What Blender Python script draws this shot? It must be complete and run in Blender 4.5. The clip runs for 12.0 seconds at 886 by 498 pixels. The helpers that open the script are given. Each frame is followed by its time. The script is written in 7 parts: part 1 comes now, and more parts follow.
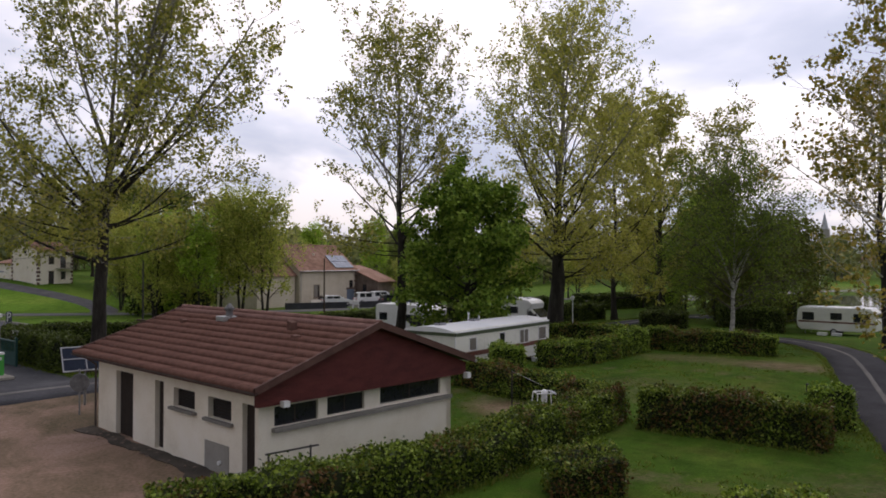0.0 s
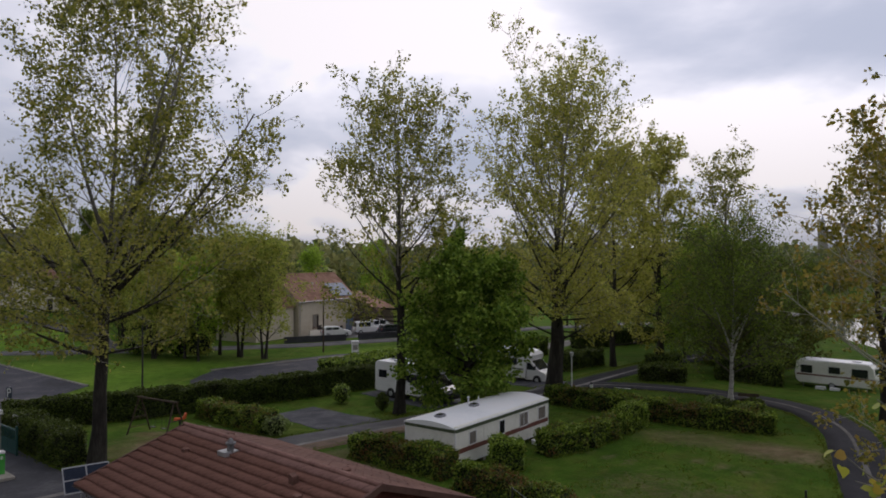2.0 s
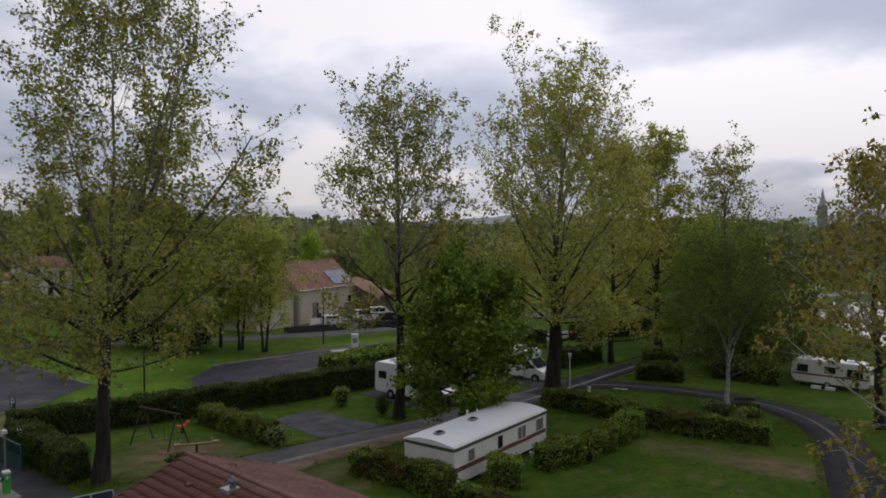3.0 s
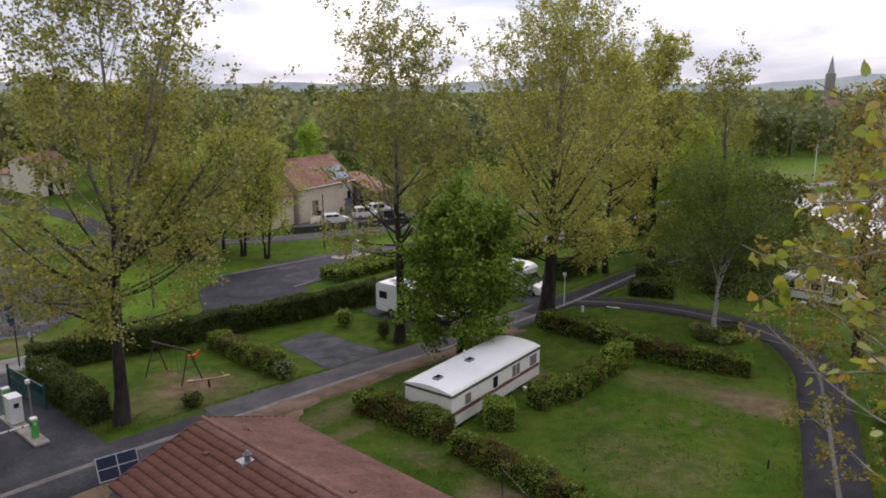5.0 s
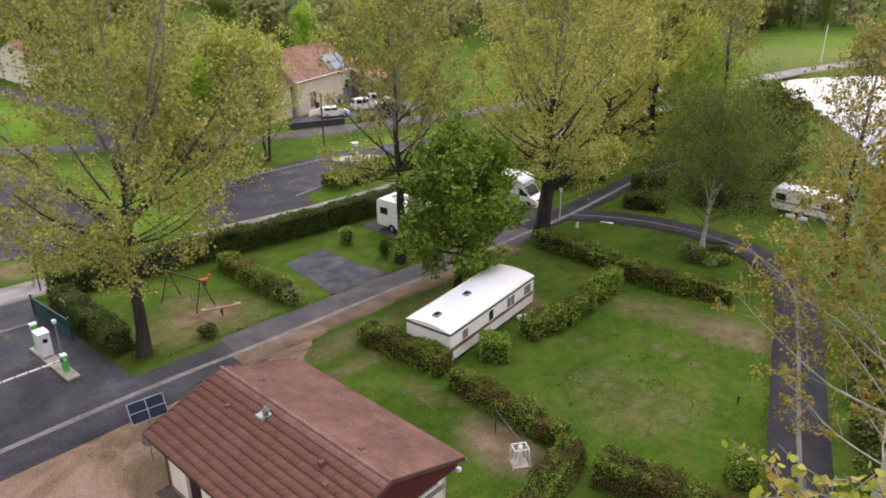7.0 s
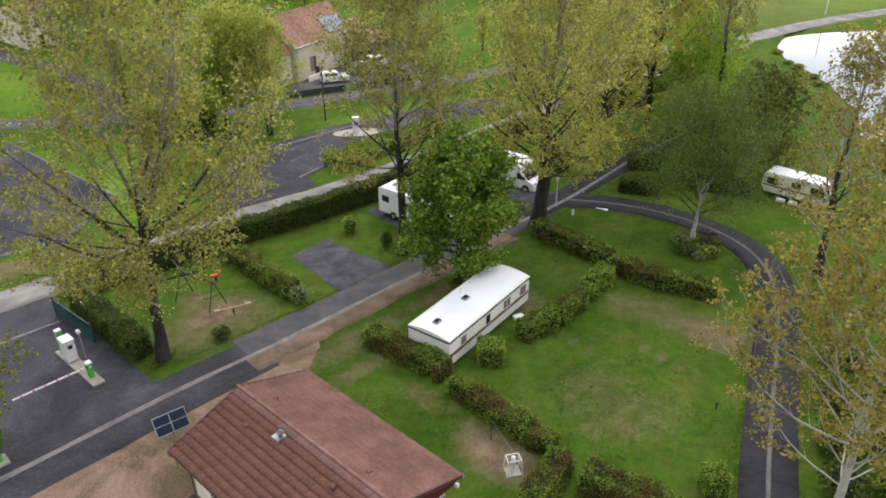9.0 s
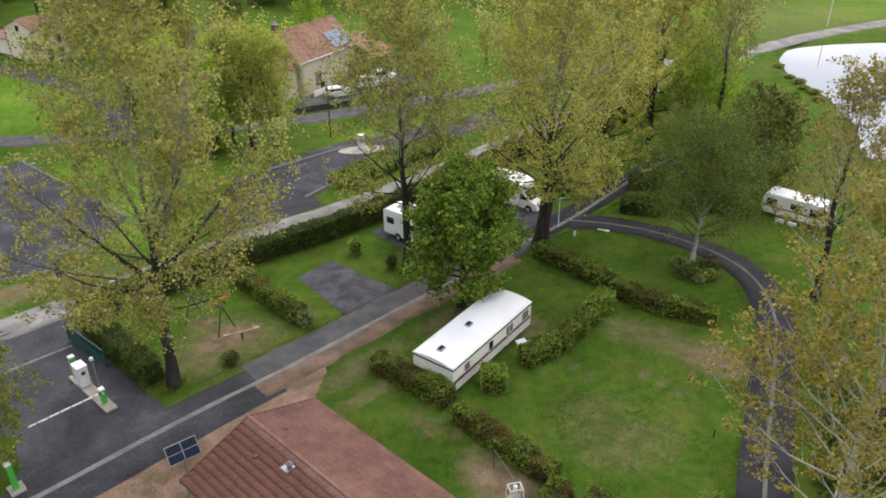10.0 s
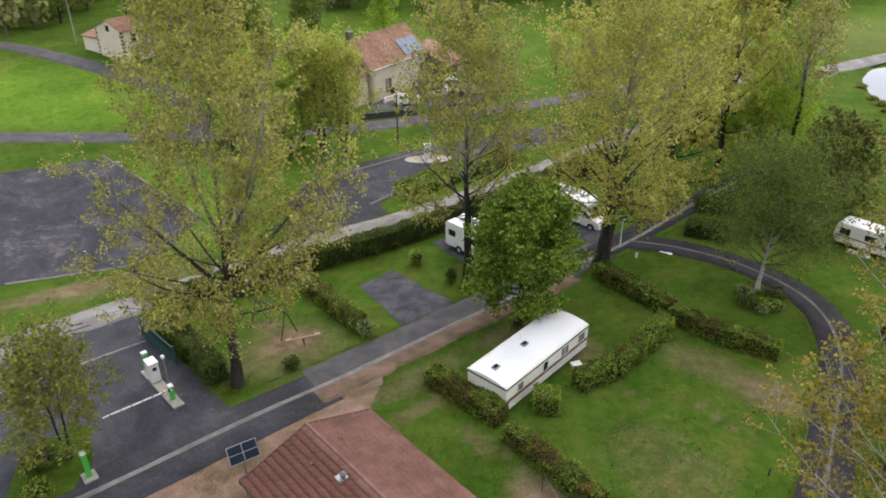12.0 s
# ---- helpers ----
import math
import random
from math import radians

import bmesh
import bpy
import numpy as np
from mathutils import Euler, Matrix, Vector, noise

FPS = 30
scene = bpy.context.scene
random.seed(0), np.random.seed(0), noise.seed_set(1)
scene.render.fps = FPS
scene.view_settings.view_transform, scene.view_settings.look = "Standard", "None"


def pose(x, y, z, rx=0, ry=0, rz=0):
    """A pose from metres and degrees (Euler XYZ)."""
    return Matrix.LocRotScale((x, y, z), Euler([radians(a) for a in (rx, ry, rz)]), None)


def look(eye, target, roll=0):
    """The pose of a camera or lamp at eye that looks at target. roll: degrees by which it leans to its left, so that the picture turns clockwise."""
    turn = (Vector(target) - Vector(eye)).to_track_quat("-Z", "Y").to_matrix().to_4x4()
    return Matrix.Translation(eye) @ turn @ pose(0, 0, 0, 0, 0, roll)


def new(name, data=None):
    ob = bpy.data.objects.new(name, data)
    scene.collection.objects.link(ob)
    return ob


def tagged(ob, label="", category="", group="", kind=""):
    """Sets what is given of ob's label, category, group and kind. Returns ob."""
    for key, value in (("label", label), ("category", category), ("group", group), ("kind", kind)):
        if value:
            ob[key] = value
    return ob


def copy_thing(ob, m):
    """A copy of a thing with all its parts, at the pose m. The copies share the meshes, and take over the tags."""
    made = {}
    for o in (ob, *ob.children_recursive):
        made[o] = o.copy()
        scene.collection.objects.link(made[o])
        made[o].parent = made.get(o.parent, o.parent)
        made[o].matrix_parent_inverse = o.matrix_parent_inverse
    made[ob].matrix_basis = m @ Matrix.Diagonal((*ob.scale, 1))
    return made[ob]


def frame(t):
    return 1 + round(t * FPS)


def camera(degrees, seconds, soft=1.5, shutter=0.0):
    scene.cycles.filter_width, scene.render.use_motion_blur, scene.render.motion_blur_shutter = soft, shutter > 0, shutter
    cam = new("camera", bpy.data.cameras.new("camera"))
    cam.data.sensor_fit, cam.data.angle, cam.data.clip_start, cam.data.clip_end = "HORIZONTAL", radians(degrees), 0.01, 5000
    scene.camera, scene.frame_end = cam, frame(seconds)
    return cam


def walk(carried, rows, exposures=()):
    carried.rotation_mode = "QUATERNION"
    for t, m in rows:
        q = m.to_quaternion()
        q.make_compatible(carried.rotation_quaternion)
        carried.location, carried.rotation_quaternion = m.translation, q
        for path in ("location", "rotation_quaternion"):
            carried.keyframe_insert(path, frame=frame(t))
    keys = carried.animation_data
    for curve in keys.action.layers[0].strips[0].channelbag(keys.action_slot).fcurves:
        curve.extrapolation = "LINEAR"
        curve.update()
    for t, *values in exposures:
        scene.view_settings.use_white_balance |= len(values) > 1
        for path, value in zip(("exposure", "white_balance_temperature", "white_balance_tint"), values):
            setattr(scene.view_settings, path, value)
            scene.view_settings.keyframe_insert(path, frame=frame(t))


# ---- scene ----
cam = camera(62.5, 12.0, soft=1.78)
PLAN = 0.86   # metres to one unit of the plan in which the place is laid out
METRES, EYE, TILT, LEAN, TURN = 30.0 * PLAN, 6.4 * PLAN, 1.0, 0.0, 0.0
ROWS = [
    (0.0, 0.0, 0.0, 0.0, 0.0, 0.0, 0.0),
    (0.5, -0.0017, 0.0007, 0.0454, -0.04, -0.03, 0.04),
    (1.0, -0.0026, -0.0004, 0.093, -0.07, -0.13, 0.06),
    (1.5, -0.003, -0.0002, 0.1411, -0.09, -0.24, 0.07),
    (2.0, -0.0028, -0.0014, 0.1893, -0.13, -0.38, 0.07),
    (2.5, -0.0022, -0.003, 0.238, -0.15, -0.94, 0.06),
    (3.0, -0.0015, -0.0039, 0.2854, -0.17, -2.67, 0.1),
    (5.0, 0.0015, -0.0052, 0.468, -0.26, -13.26, 0.24),
    (5.5, 0.0022, -0.0064, 0.5145, -0.25, -15.97, 0.26),
    (6.0, 0.0024, -0.0063, 0.5625, -0.28, -18.71, 0.24),
    (6.5, 0.0024, -0.0077, 0.6103, -0.29, -21.46, 0.23),
    (7.0, 0.0033, -0.0079, 0.6591, -0.31, -24.22, 0.23),
    (9.0, 0.0078, -0.0005, 0.8655, -0.31, -29.72, 0.4),
    (9.5, 0.0083, -0.0007, 0.914, -0.35, -29.7, 0.5),
    (10.0, 0.0076, -0.0013, 0.9458, -0.04, -29.69, 0.51),
    (10.5, 0.007, -0.0017, 0.9655, 0.53, -29.68, 0.5),
    (11.0, 0.0061, -0.0016, 0.9793, 1.85, -29.66, 0.48),
    (11.5, 0.0077, -0.0031, 0.9903, 3.68, -29.62, 0.44),
    (12.0, 0.0086, -0.0034, 0.9992, 5.48, -29.63, 0.4),
]
EXPOSURES = [(0.0, -0.38, 6700, 22), (0.5, -0.55, 6670, 21.5), (1.5, -0.7, 6600, 20.5), (3.0, -0.78, 6550, 19), (5.0, 0.08, 6750, 22.5), (5.75, 0.44, 6850, 24), (6.5, 0.82, 6950, 24.5), (7.5, 0.84, 6950, 23), (9.0, 0.76, 6830, 16), (12.0, 0.74, 6850, 16.5)]
walk(cam, [(t, pose(0, 0, EYE, TILT, LEAN, TURN) @ pose(METRES * x, METRES * y, METRES * z, 90 + pitch, roll, yaw)) for t, x, y, z, yaw, pitch, roll in ROWS], EXPOSURES)

# ---- sky and sun: a bright, broken overcast ----
SUN_DIR = (0.28, 0.72, 0.63)   # towards the bright part of the clouds
world = bpy.data.worlds.new("overcast")
scene.world = world
world.use_nodes = True
wn, wl = world.node_tree.nodes, world.node_tree.links
wn.clear()
w_out = wn.new("ShaderNodeOutputWorld")
w_bg = wn.new("ShaderNodeBackground")
w_sky = wn.new("ShaderNodeTexSky")
w_sky.sky_type, w_sky.sun_disc = "NISHITA", False
w_sky.sun_elevation, w_sky.sun_rotation = radians(42), radians(21)
w_co = wn.new("ShaderNodeTexCoord")
w_sep = wn.new("ShaderNodeSeparateXYZ")
wl.new(w_co.outputs["Generated"], w_sep.inputs[0])


def w_math(op, a, b):
    n = wn.new("ShaderNodeMath")
    n.operation = op
    for i, v in enumerate((a, b)):
        if isinstance(v, (int, float)):
            n.inputs[i].default_value = v
        else:
            wl.new(v, n.inputs[i])
    return n.outputs[0]


w_h = w_math("ADD", w_math("MAXIMUM", w_sep.outputs[2], 0.0), 0.22)
w_vec = wn.new("ShaderNodeCombineXYZ")
wl.new(w_math("DIVIDE", w_sep.outputs[0], w_h), w_vec.inputs[0])
wl.new(w_math("DIVIDE", w_sep.outputs[1], w_h), w_vec.inputs[1])
w_vec.inputs[2].default_value = 3.1
w_noise = wn.new("ShaderNodeTexNoise")
w_noise.inputs["Scale"].default_value = 0.95
w_noise.inputs["Detail"].default_value = 7
w_noise.inputs["Roughness"].default_value = 0.5
w_noise.inputs["Distortion"].default_value = 0.25
wl.new(w_vec.outputs[0], w_noise.inputs["Vector"])
w_ramp = wn.new("ShaderNodeValToRGB")
w_ramp.color_ramp.interpolation = "B_SPLINE"
el = w_ramp.color_ramp.elements
el[0].position, el[0].color = 0.36, (0.42, 0.49, 0.6, 1)
el[1].position, el[1].color = 0.64, (1.36, 1.36, 1.38, 1)
for p_, c_ in ((0.46, (0.6, 0.66, 0.76, 1)), (0.54, (0.96, 0.99, 1.04, 1))):
    e_ = el.new(p_)
    e_.color = c_
wl.new(w_noise.outputs[0], w_ramp.inputs[0])
w_scale = wn.new("ShaderNodeMix")
w_scale.data_type, w_scale.blend_type = "RGBA", "MULTIPLY"
w_scale.inputs[0].default_value = 1.0
wl.new(w_sky.outputs[0], w_scale.inputs[6])
w_scale.inputs[7].default_value = (0.1, 0.1, 0.1, 1)
w_mix = wn.new("ShaderNodeMix")
w_mix.data_type = "RGBA"
w_mix.inputs[0].default_value = 0.9
wl.new(w_scale.outputs[2], w_mix.inputs[6])
wl.new(w_ramp.outputs[0], w_mix.inputs[7])
w_dir = wn.new("ShaderNodeVectorMath")
w_dir.operation = "DOT_PRODUCT"
wl.new(w_co.outputs["Generated"], w_dir.inputs[0])
w_dir.inputs[1].default_value = SUN_DIR
w_glow = wn.new("ShaderNodeMapRange")
w_glow.inputs[1].default_value, w_glow.inputs[2].default_value = -0.5, 1.0
w_glow.inputs[3].default_value, w_glow.inputs[4].default_value = 0.62, 1.72
wl.new(w_dir.outputs["Value"], w_glow.inputs[0])
wl.new(w_mix.outputs[2], w_bg.inputs[0])
w_low = wn.new("ShaderNodeMapRange")
w_low.interpolation_type = "SMOOTHSTEP"
w_low.inputs[1].default_value, w_low.inputs[2].default_value = 0.0, 0.22
w_low.inputs[3].default_value, w_low.inputs[4].default_value = 0.78, 1.04
wl.new(w_sep.outputs[2], w_low.inputs[0])
wl.new(w_math("MULTIPLY", w_glow.outputs[0], w_low.outputs[0]), w_bg.inputs[1])
wl.new(w_bg.outputs[0], w_out.inputs[0])

sun = new("sun", bpy.data.lights.new("sun", "SUN"))
sun.data.energy, sun.data.angle, sun.data.color = 0.8, radians(30), (1.0, 0.95, 0.88)
sun.matrix_world = look((28, 72, 66), (0, 0, 0))

# ---- helpers for meshes and materials ----
from mathutils.geometry import delaunay_2d_cdt


def smooth(a, b, v):
    k = min(1.0, max(0.0, (v - a) / (b - a)))
    return k * k * (3 - 2 * k)


def terr(x, y):
    """Height of the ground: level site, a low yard by the wash house, a gentle fall towards the lane, a field that climbs to the north-west, far hills."""
    z = -0.35 * (1 - smooth(30, 41, y - 0.15 * x))
    z += 4.2 * smooth(38, 80, -x) * smooth(100, 135, y)
    z -= 0.65 * smooth(46, 60, y) * (1 - smooth(0, 18, x)) * (1 - smooth(150, 220, y))
    z -= 0.6 * smooth(26, 34, x) * (1 - smooth(44, 50, x)) * smooth(60, 70, y) * (1 - smooth(84, 100, y))
    d = math.hypot(x, y - 40)
    if d > 150:
        z += 5.0 * smooth(150, 420, d) * (0.5 + noise.noise((x / 210, y / 210, 3.0)))
    if d > 500:
        z += smooth(500, 2600, d) * (9 + 12 * noise.noise((x / 700, y / 700, 7.0)))
    z -= 1.1 * pond_depth(x, y)
    return z


def inside(x, y, poly):
    hit = False
    for (x0, y0), (x1, y1) in zip(poly, poly[1:] + poly[:1]):
        if (y0 > y) != (y1 > y) and x < x0 + (y - y0) * (x1 - x0) / (y1 - y0):
            hit = not hit
    return hit


def edge_gap(x, y, poly):
    best = 1e9
    for (x0, y0), (x1, y1) in zip(poly, poly[1:] + poly[:1]):
        dx, dy = x1 - x0, y1 - y0
        k = min(1, max(0, ((x - x0) * dx + (y - y0) * dy) / (dx * dx + dy * dy)))
        best = min(best, math.hypot(x - x0 - k * dx, y - y0 - k * dy))
    return best


POND = [(53.0, 86), (56.0, 92.5), (59.0, 99), (59.2, 103), (60.4, 109), (61.2, 113), (60.2, 118), (61.3, 122), (60.4, 127), (61.6, 131), (62.6, 136), (65.2, 140.2), (67.5, 144), (76, 147.4), (84, 148.6), (92, 149), (120, 150), (150, 138), (158, 112), (140, 92), (110, 78), (82, 76), (64, 84)]

for _ in range(2):   # round the corners of the bank
    POND = [(p[0] * (1 - k) + q[0] * k, p[1] * (1 - k) + q[1] * k) for p, q in zip(POND, POND[1:] + POND[:1]) for k in (0.25, 0.75)]


def pond_depth(x, y):
    if x < 45 or x > 170 or y < 60 or y > 165:
        return 0.0
    g = edge_gap(x, y, POND)
    return smooth(-1.2, 1.5, g if inside(x, y, POND) else -g)


def link(nt, a, b):
    nt.links.new(a, b)


def mat(name, cols, scale=2.0, rough=0.8, bump=0.0, bscale=None, metal=0.0, fine=12.0, spec=0.3, island=0.0, obrand=0.0, warp=0.0, axis=(1, 1, 1), clear=0.0):
    """A surface with colour that wanders through cols at two scales, fine grain, and relief."""
    m = bpy.data.materials.new(name)
    m.use_nodes = True
    nt = m.node_tree
    n = nt.nodes
    bs = n["Principled BSDF"]
    co = n.new("ShaderNodeTexCoord")
    mp = n.new("ShaderNodeMapping")
    mp.inputs["Scale"].default_value = axis
    link(nt, co.outputs["Object"], mp.inputs[0])
    n1 = n.new("ShaderNodeTexNoise")
    n1.inputs["Scale"].default_value, n1.inputs["Detail"].default_value, n1.inputs["Roughness"].default_value = scale, 5, 0.62
    n1.inputs["Distortion"].default_value = warp
    n2 = n.new("ShaderNodeTexNoise")
    n2.inputs["Scale"].default_value, n2.inputs["Detail"].default_value = scale * fine, 3
    for k in (n1, n2):
        link(nt, mp.outputs[0], k.inputs["Vector"])
    s = n.new("ShaderNodeMath")
    s.operation = "MULTIPLY_ADD"
    link(nt, n2.outputs[0], s.inputs[0])
    s.inputs[1].default_value = 0.4
    a0 = n.new("ShaderNodeMath")
    a0.operation = "SUBTRACT"
    link(nt, n1.outputs[0], a0.inputs[0])
    a0.inputs[1].default_value = 0.2
    link(nt, a0.outputs[0], s.inputs[2])
    last = s.outputs[0]
    for amount, node, sock in ((island, "ShaderNodeNewGeometry", "Random Per Island"), (obrand, "ShaderNodeObjectInfo", "Random")):
        if amount:
            g = n.new(node)
            q = n.new("ShaderNodeMath")
            q.operation = "MULTIPLY_ADD"
            link(nt, g.outputs[sock], q.inputs[0])
            q.inputs[1].default_value = amount
            q2 = n.new("ShaderNodeMath")
            q2.operation = "SUBTRACT"
            link(nt, last, q2.inputs[0])
            q2.inputs[1].default_value = amount / 2
            link(nt, q2.outputs[0], q.inputs[2])
            last = q.outputs[0]
    r = n.new("ShaderNodeValToRGB")
    e = r.color_ramp.elements
    while len(e) < len(cols):
        e.new(0.5)
    for i, c in enumerate(cols):
        e[i].position = 0.28 + 0.44 * i / max(1, len(cols) - 1)
        e[i].color = (*c, 1)
    link(nt, last, r.inputs[0])
    link(nt, r.outputs[0], bs.inputs["Base Color"])
    bs.inputs["Roughness"].default_value = rough
    bs.inputs["Metallic"].default_value = metal
    bs.inputs["Specular IOR Level"].default_value = spec
    bs.inputs["Coat Weight"].default_value = clear
    if bump:
        b = n.new("ShaderNodeBump")
        b.inputs["Strength"].default_value = 0.6
        b.inputs["Distance"].default_value = bump
        n3 = n.new("ShaderNodeTexNoise")
        n3.inputs["Scale"].default_value, n3.inputs["Detail"].default_value = bscale or scale * 8, 6
        link(nt, mp.outputs[0], n3.inputs["Vector"])
        link(nt, n3.outputs[0], b.inputs["Height"])
        link(nt, b.outputs[0], bs.inputs["Normal"])
    return m


def leaf_mat(name, cols, thru=0.35, patch=0.0, patch_cols=None, pscale=0.5, rough=0.5, spec=0.1):
    """Leaves: each one its own tone, some light passing through the blade."""
    m = bpy.data.materials.new(name)
    m.use_nodes = True
    nt = m.node_tree
    n = nt.nodes
    n.clear()
    out = n.new("ShaderNodeOutputMaterial")
    g = n.new("ShaderNodeNewGeometry")
    r = n.new("ShaderNodeValToRGB")
    e = r.color_ramp.elements
    while len(e) < len(cols):
        e.new(0.5)
    for i, c in enumerate(cols):
        e[i].position, e[i].color = i / (len(cols) - 1), (*c, 1)
    link(nt, g.outputs["Random Per Island"], r.inputs[0])
    col = r.outputs[0]
    if patch_cols:
        co = n.new("ShaderNodeTexCoord")
        nz = n.new("ShaderNodeTexNoise")
        nz.inputs["Scale"].default_value, nz.inputs["Detail"].default_value = pscale, 4
        link(nt, co.outputs["Object"], nz.inputs["Vector"])
        ad = n.new("ShaderNodeMath")
        ad.operation = "MULTIPLY_ADD"
        link(nt, g.outputs["Random Per Island"], ad.inputs[0])
        ad.inputs[1].default_value = 0.3
        link(nt, nz.outputs[0], ad.inputs[2])
        mr = n.new("ShaderNodeMapRange")
        mr.inputs[1].default_value, mr.inputs[2].default_value = 0.72 - patch, 0.86 - patch
        link(nt, ad.outputs[0], mr.inputs[0])
        mx = n.new("ShaderNodeMix")
        mx.data_type = "RGBA"
        link(nt, mr.outputs[0], mx.inputs[0])
        link(nt, col, mx.inputs[6])
        mx.inputs[7].default_value = (*patch_cols, 1)
        col = mx.outputs[2]
    bs = n.new("ShaderNodeBsdfPrincipled")
    bs.inputs["Roughness"].default_value, bs.inputs["Specular IOR Level"].default_value = rough, spec
    tr = n.new("ShaderNodeBsdfTranslucent")
    mx2 = n.new("ShaderNodeMixShader")
    mx2.inputs[0].default_value = thru
    link(nt, col, bs.inputs["Base Color"])
    link(nt, col, tr.inputs["Color"])
    link(nt, bs.outputs[0], mx2.inputs[1])
    link(nt, tr.outputs[0], mx2.inputs[2])
    link(nt, mx2.outputs[0], out.inputs[0])
    return m


def fast_mesh(name, verts, faces, material, flat=False):
    """A mesh from arrays: verts (n, 3), faces (m, k)."""
    me = bpy.data.meshes.new(name)
    verts = np.asarray(verts, dtype=np.float32).reshape(-1, 3)
    faces = np.asarray(faces, dtype=np.int32)
    m, k = faces.shape
    me.vertices.add(len(verts))
    me.vertices.foreach_set("co", verts.ravel())
    me.loops.add(m * k)
    me.loops.foreach_set("vertex_index", faces.ravel())
    me.polygons.add(m)
    me.polygons.foreach_set("loop_start", np.arange(0, m * k, k, dtype=np.int32))
    me.polygons.foreach_set("loop_total", np.full(m, k, dtype=np.int32))
    if not flat:
        me.polygons.foreach_set("use_smooth", np.ones(m, dtype=bool))
    me.update(calc_edges=True)
    me.materials.append(material)
    return me


TO_METRES = Matrix.Scale(PLAN, 4)


def put(name, me, parent=None, label="", m=None):
    ob = new(name, me)
    if parent is not None:
        ob.parent = parent
        if m is not None:
            ob.matrix_basis = m
    else:
        ob.matrix_basis = TO_METRES @ (m or Matrix.Identity(4))
    if label:
        ob["label"] = label
    return ob


def part(name, bm, material, parent=None, label="", m=None, soft=False):
    """One mesh object out of a bmesh, under its thing."""
    me = bpy.data.meshes.new(name)
    bm.normal_update()
    bm.to_mesh(me)
    bm.free()
    me.materials.append(material)
    if soft:
        for p in me.polygons:
            p.use_smooth = True
    return put(name, me, parent, label, m)


def thing(name, m, label, category, group="", kind=""):
    ob = new(name)
    ob.empty_display_size = 0.3
    ob.matrix_basis = TO_METRES @ m
    return tagged(ob, label, category, group, kind)


def box(bm, x0, x1, y0, y1, z0, z1, bev=0.0):
    r = bmesh.ops.create_cube(bm, size=1.0, matrix=Matrix.Translation(((x0 + x1) / 2, (y0 + y1) / 2, (z0 + z1) / 2)) @ Matrix.Diagonal((x1 - x0, y1 - y0, z1 - z0, 1)))
    if bev:
        es = {e for v in r["verts"] for e in v.link_edges}
        bmesh.ops.bevel(bm, geom=list(es), offset=bev, segments=2, affect="EDGES", profile=0.6)
    return bm


def bx(x0, x1, y0, y1, z0, z1, bev=0.0):
    return box(bmesh.new(), x0, x1, y0, y1, z0, z1, bev)


def cyl(bm, p, q, r0, r1=None, n=12):
    p, q = Vector(p), Vector(q)
    d = q - p
    bmesh.ops.create_cone(bm, cap_ends=True, segments=n, radius1=r0, radius2=r0 if r1 is None else r1, depth=d.length, matrix=Matrix.Translation((p + q) / 2) @ d.to_track_quat("Z", "Y").to_matrix().to_4x4())
    return bm


def prism(bm, profile, y0, y1, bev=0.0):
    """A side profile of (x, z) points, drawn out from y0 to y1."""
    a = [bm.verts.new((x, y0, z)) for x, z in profile]
    b = [bm.verts.new((x, y1, z)) for x, z in profile]
    k = len(a)
    fs = [bm.faces.new(a), bm.faces.new(b[::-1])]
    for i in range(k):
        fs.append(bm.faces.new((a[i], b[i], b[(i + 1) % k], a[(i + 1) % k])))
    bmesh.ops.recalc_face_normals(bm, faces=fs)
    if bev:
        bmesh.ops.bevel(bm, geom=list({e for f in fs for e in f.edges}), offset=bev, segments=2, affect="EDGES", profile=0.6)
    return bm


def ring_path(pts, n):
    """A smooth curve through points, n steps to a stretch."""
    P = [np.array(p, float) for p in pts]
    P = [2 * P[0] - P[1]] + P + [2 * P[-1] - P[-2]]
    out = []
    for i in range(1, len(P) - 2):
        for k in range(n):
            t = k / n
            out.append(0.5 * (2 * P[i] + (P[i + 1] - P[i - 1]) * t + (2 * P[i - 1] - 5 * P[i] + 4 * P[i + 1] - P[i + 2]) * t * t + (3 * P[i] - P[i - 1] - 3 * P[i + 1] + P[i + 2]) * t ** 3))
    out.append(P[-2])
    return out


def ribbon(name, pts, width, lift, material, label, category, rag=0.0, n=8, step=5, parent=None):
    """A road laid over the ground, with a slightly ragged edge that drops to the grass."""
    path = ring_path(pts, n)
    V, F = [], []
    off = np.linspace(-0.5, 0.5, step)
    for i, p in enumerate(path):
        d = path[min(i + 1, len(path) - 1)] - path[max(i - 1, 0)]
        d = d / np.linalg.norm(d)
        nrm = np.array([-d[1], d[0]])
        w = width + rag * noise.noise((p[0] * 0.4, p[1] * 0.4, 1.0))
        row = [p + nrm * w * o for o in off]
        z = [terr(*q) + lift for q in row]
        edge = [row[0] - nrm * 0.06, *row, row[-1] + nrm * 0.06]
        zz = [z[0] - lift - 0.08, *z, z[-1] - lift - 0.08]
        V += [(q[0], q[1], h) for q, h in zip(edge, zz)]
    k = step + 2
    for i in range(len(path) - 1):
        for j in range(k - 1):
            a = i * k + j
            F.append((a + 1, a, a + k, a + k + 1))
    ob = put(name, fast_mesh(name, V, F, material, flat=True), parent)
    return tagged(ob, label, category, kind="structure") if parent is None else ob


